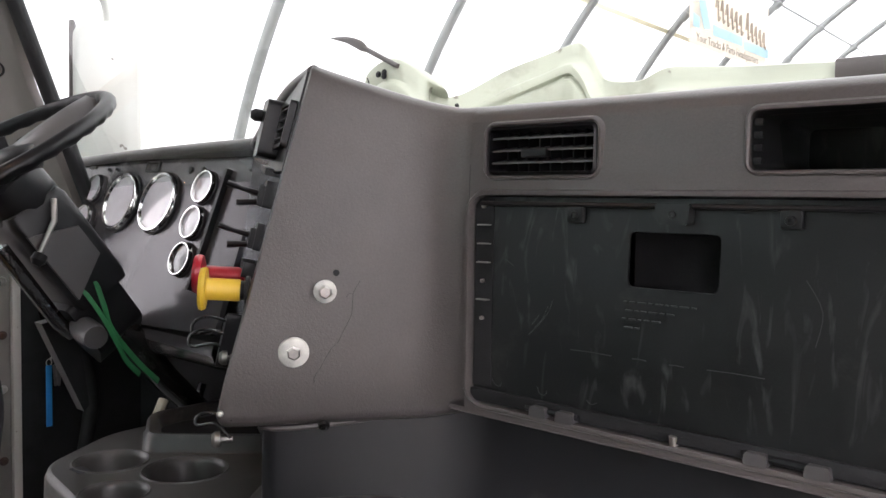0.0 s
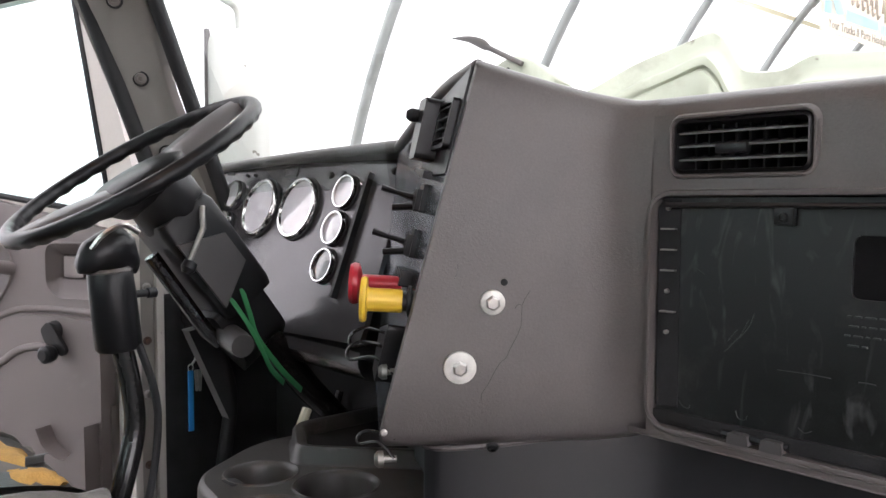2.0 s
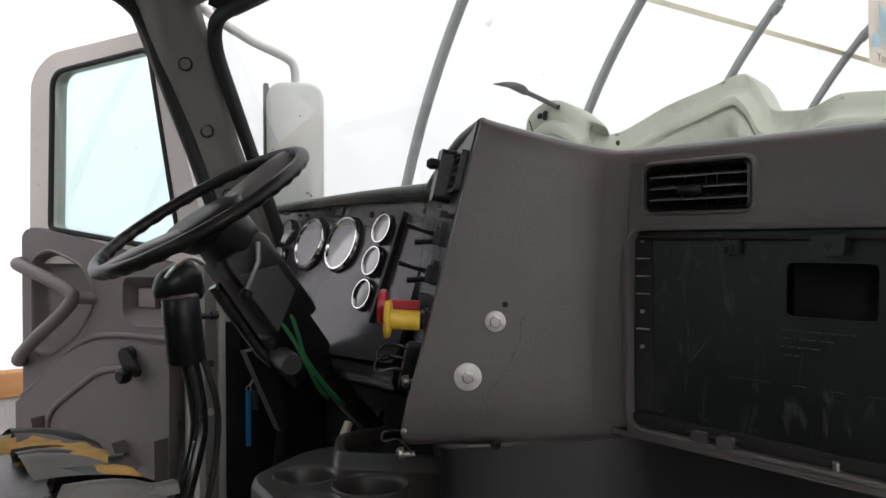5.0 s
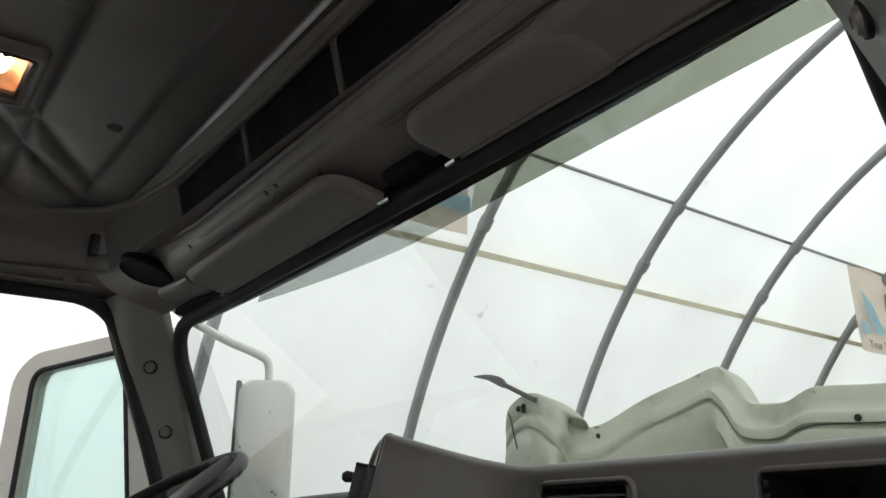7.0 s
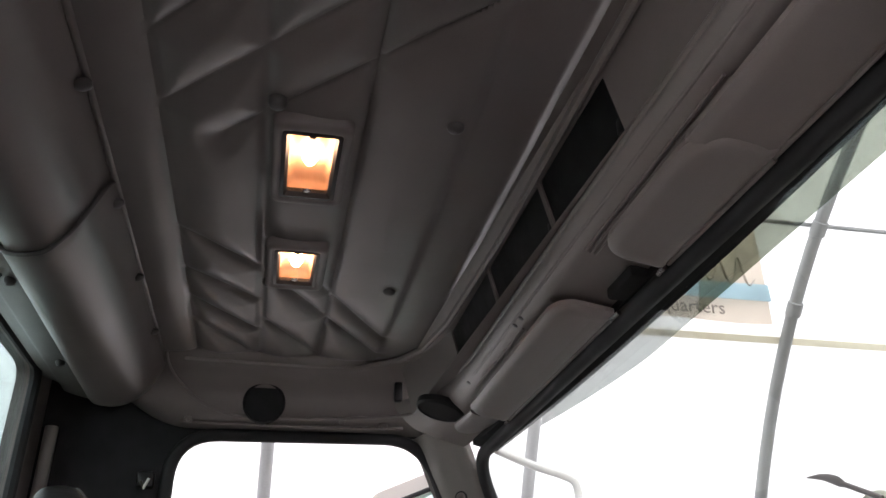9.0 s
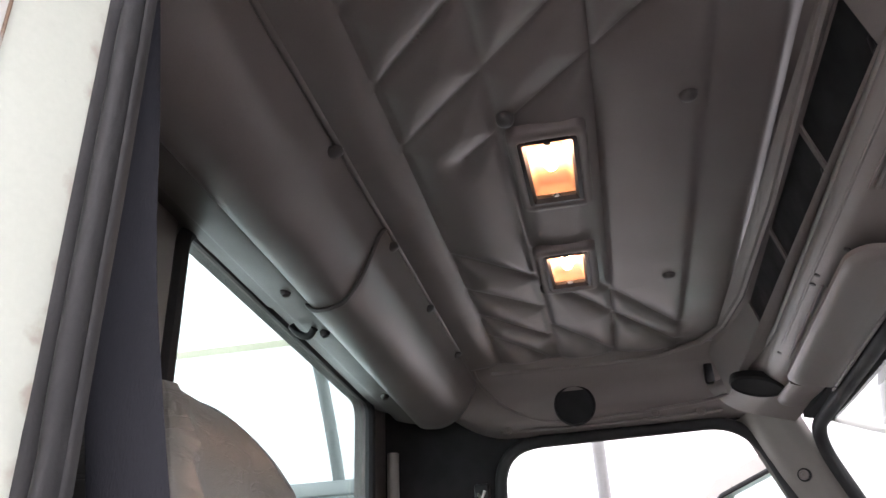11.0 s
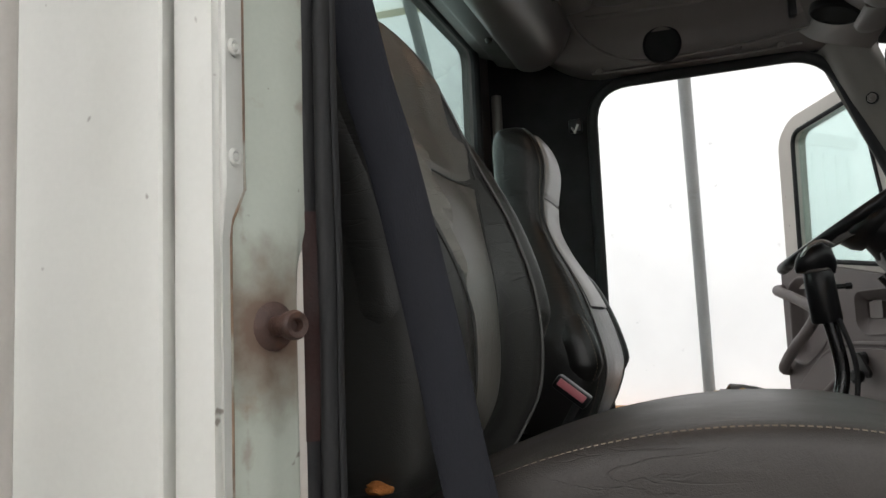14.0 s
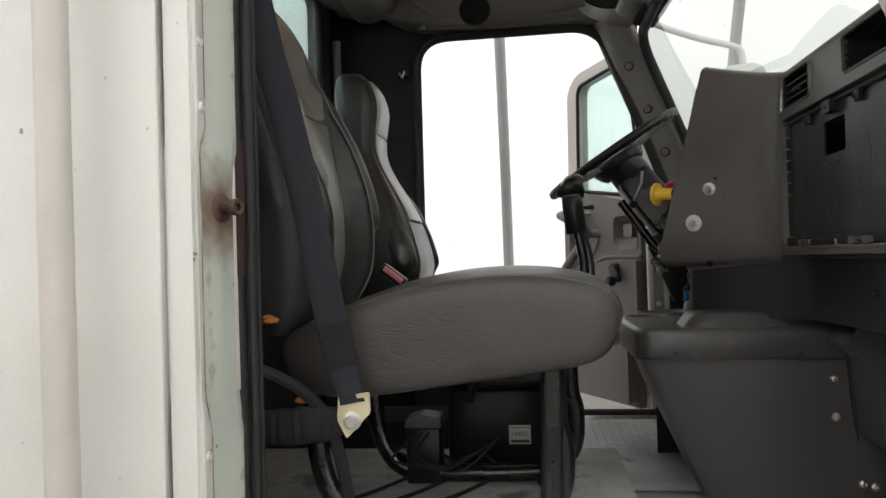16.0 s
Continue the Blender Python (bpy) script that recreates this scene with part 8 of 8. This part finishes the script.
solo("seat_riser", bm, PAN, "scratched grey painted riser under the passenger seat", "floor riser", "structure")
bx = thing("battery_box", (-0.85, 0.145, 1.058), "black box with a lid and paper label under the passenger seat", "box")
bm = B()
box(bm, -0.90, -0.80, 0.03, 0.26, 1.058, 1.225, 0.008)
part("body", bm, BLACK, bx)
bm = B()
box(bm, -0.906, -0.794, 0.024, 0.266, 1.226, 1.262, 0.008)
part("lid", bm, BLACK, bx)
bm = B()
tube(bm, smooth_line([(-0.795, 0.08, 1.20), (-0.785, 0.09, 1.235), (-0.80, 0.11, 1.268), (-0.85, 0.12, 1.27)], 4), 0.006, 8, flat=2.0)
part("strap", bm, BELT, bx)
lb = thing("paper_label", (-0.797, 0.190, 1.104), "white paper label with dark print", "label")
bm = B()
box(bm, -0.7995, -0.7985, 0.166, 0.214, 1.104, 1.146)
part("paper", bm, PAPER, lb)
bm = B()
bars(bm, lambda u, v, d: Vector((-0.7983 - d, u, v)), [(0.170, 0.211, 1.108, 1.114)])
part("print_bar", bm, PRINT, lb)
bm = B()
bars(bm, lambda u, v, d: Vector((-0.7983 - d, u, v)), [(0.169, 0.211, 1.1405, 1.1415)])
part("print_line", bm, PRINT, lb)
words("10402", 0.015, pose(-0.7983, 0.169, 1.1215, 90, 0, 90), PRINT, "print", lb, 0.0003)
cb = thing("control_box", (-0.68, 0.0, 1.058), "black control box with a dark grey lid and loose wires", "box")
bm = B()
box(bm, -0.72, -0.64, -0.040, 0.030, 1.058, 1.172, 0.006)
part("body", bm, BLACK, cb)
bm = B()
prism(bm, rounded([(-0.044, 1.172), (0.034, 1.172), (0.030, 1.192), (-0.010, 1.200), (-0.040, 1.190)], 0.006, 3), lambda u, v, d: Vector((-0.712 + d, u, v)), 0.066, 0.004)
part("lid", bm, OLDDASH, cb, "scuffed dark grey lid")
for k in range(3):
    bm = B()
    tube(bm, smooth_line([(-0.638, -0.02 + 0.014 * k, 1.165), (-0.615, -0.035 + 0.012 * k, 1.15 - 0.012 * k), (-0.605, -0.06 + 0.05 * k, 1.115 - 0.01 * k), (-0.62, 0.03 + 0.03 * k, 1.10), (-0.66, 0.11 + 0.02 * k, 1.12 + 0.015 * k)], 6), 0.0028, 7)
    part("wire", bm, RUBBER, cb)
for k in range(3):
    bm = B()
    y = -0.08 + 0.09 * k
    tube(bm, smooth_line([(-0.50, y - 0.06, 1.064), (-0.60, y, 1.063), (-0.72, y + 0.05, 1.066), (-0.78, y + 0.01, 1.085), (-0.88, y - 0.04, 1.064), (-0.96, y - 0.02, 1.063)], 6), 0.004, 8)
    solo("cable", bm, RUBBER, "thin black cable lying under the seats", "cable", group="floor cables")
bm = B()
box(bm, -1.20, -0.98, -0.35, 0.05, 0.936, 1.12, 0.01)
solo("tool_bag", bm, RUBBER, "dark bag on the floor between the seats", "bag")
# added sheet turns the lower rear wall black
bm = B()
box(bm, -1.88, -0.16, -0.4985, -0.488, 0.945, 1.56, 0.003)
solo("rear_wall_black", bm, CARPET, "black sheet added over the lower rear cab wall", "wall lining", "structure")
mat_ = thing("ribbed_mat", (-1.5, 0.5, 0.936), "ribbed grey rubber mat on the driver floor", "mat")
bm = B()
box(bm, -1.88, -1.02, 0.20, 0.95, 0.9365, 0.943, 0.002)
part("base", bm, FLOORM, mat_)
for k in range(26):
    bm = B()
    box(bm, -1.86, -1.36, 0.24 + 0.027 * k, 0.25 + 0.027 * k, 0.942, 0.946, 0.001)
    part("rib", bm, FLOORM, mat_)
bm = B()
prism(bm, rounded([(-1.36, 0.565), (-1.36, 0.95), (-1.39, 0.95), (-1.39, 0.575)], 0.004), lambda u, v, d: Vector((u, v, 0.95 + d)), 0.15)
solo("kick_mesh", bm, RUBBER, "black mesh bag hanging beside the console", "mesh bag")
bc = thing("belt_guide", (-1.90, -0.22, 2.18), "driver belt guide on the dark door post", "belt guide")
bm = B()
box(bm, -1.915, -1.885, -0.245, -0.205, 2.185, 2.225, 0.006)
part("bracket", bm, BLACK, bc)
bm = B()
tube(bm, [(-1.888, -0.235, 2.20), (-1.878, -0.225, 2.18), (-1.878, -0.215, 2.205)], 0.004, 6)
part("loop", bm, STEEL, bc)
bm = B()
tube(bm, [(-1.86, -0.46, 2.32), (-1.86, -0.46, 1.9)], 0.016, 10)
solo("corner_post_trim", bm, TRIMGREY, "grey plastic strip in the rear cab corner", "trim", "structure")
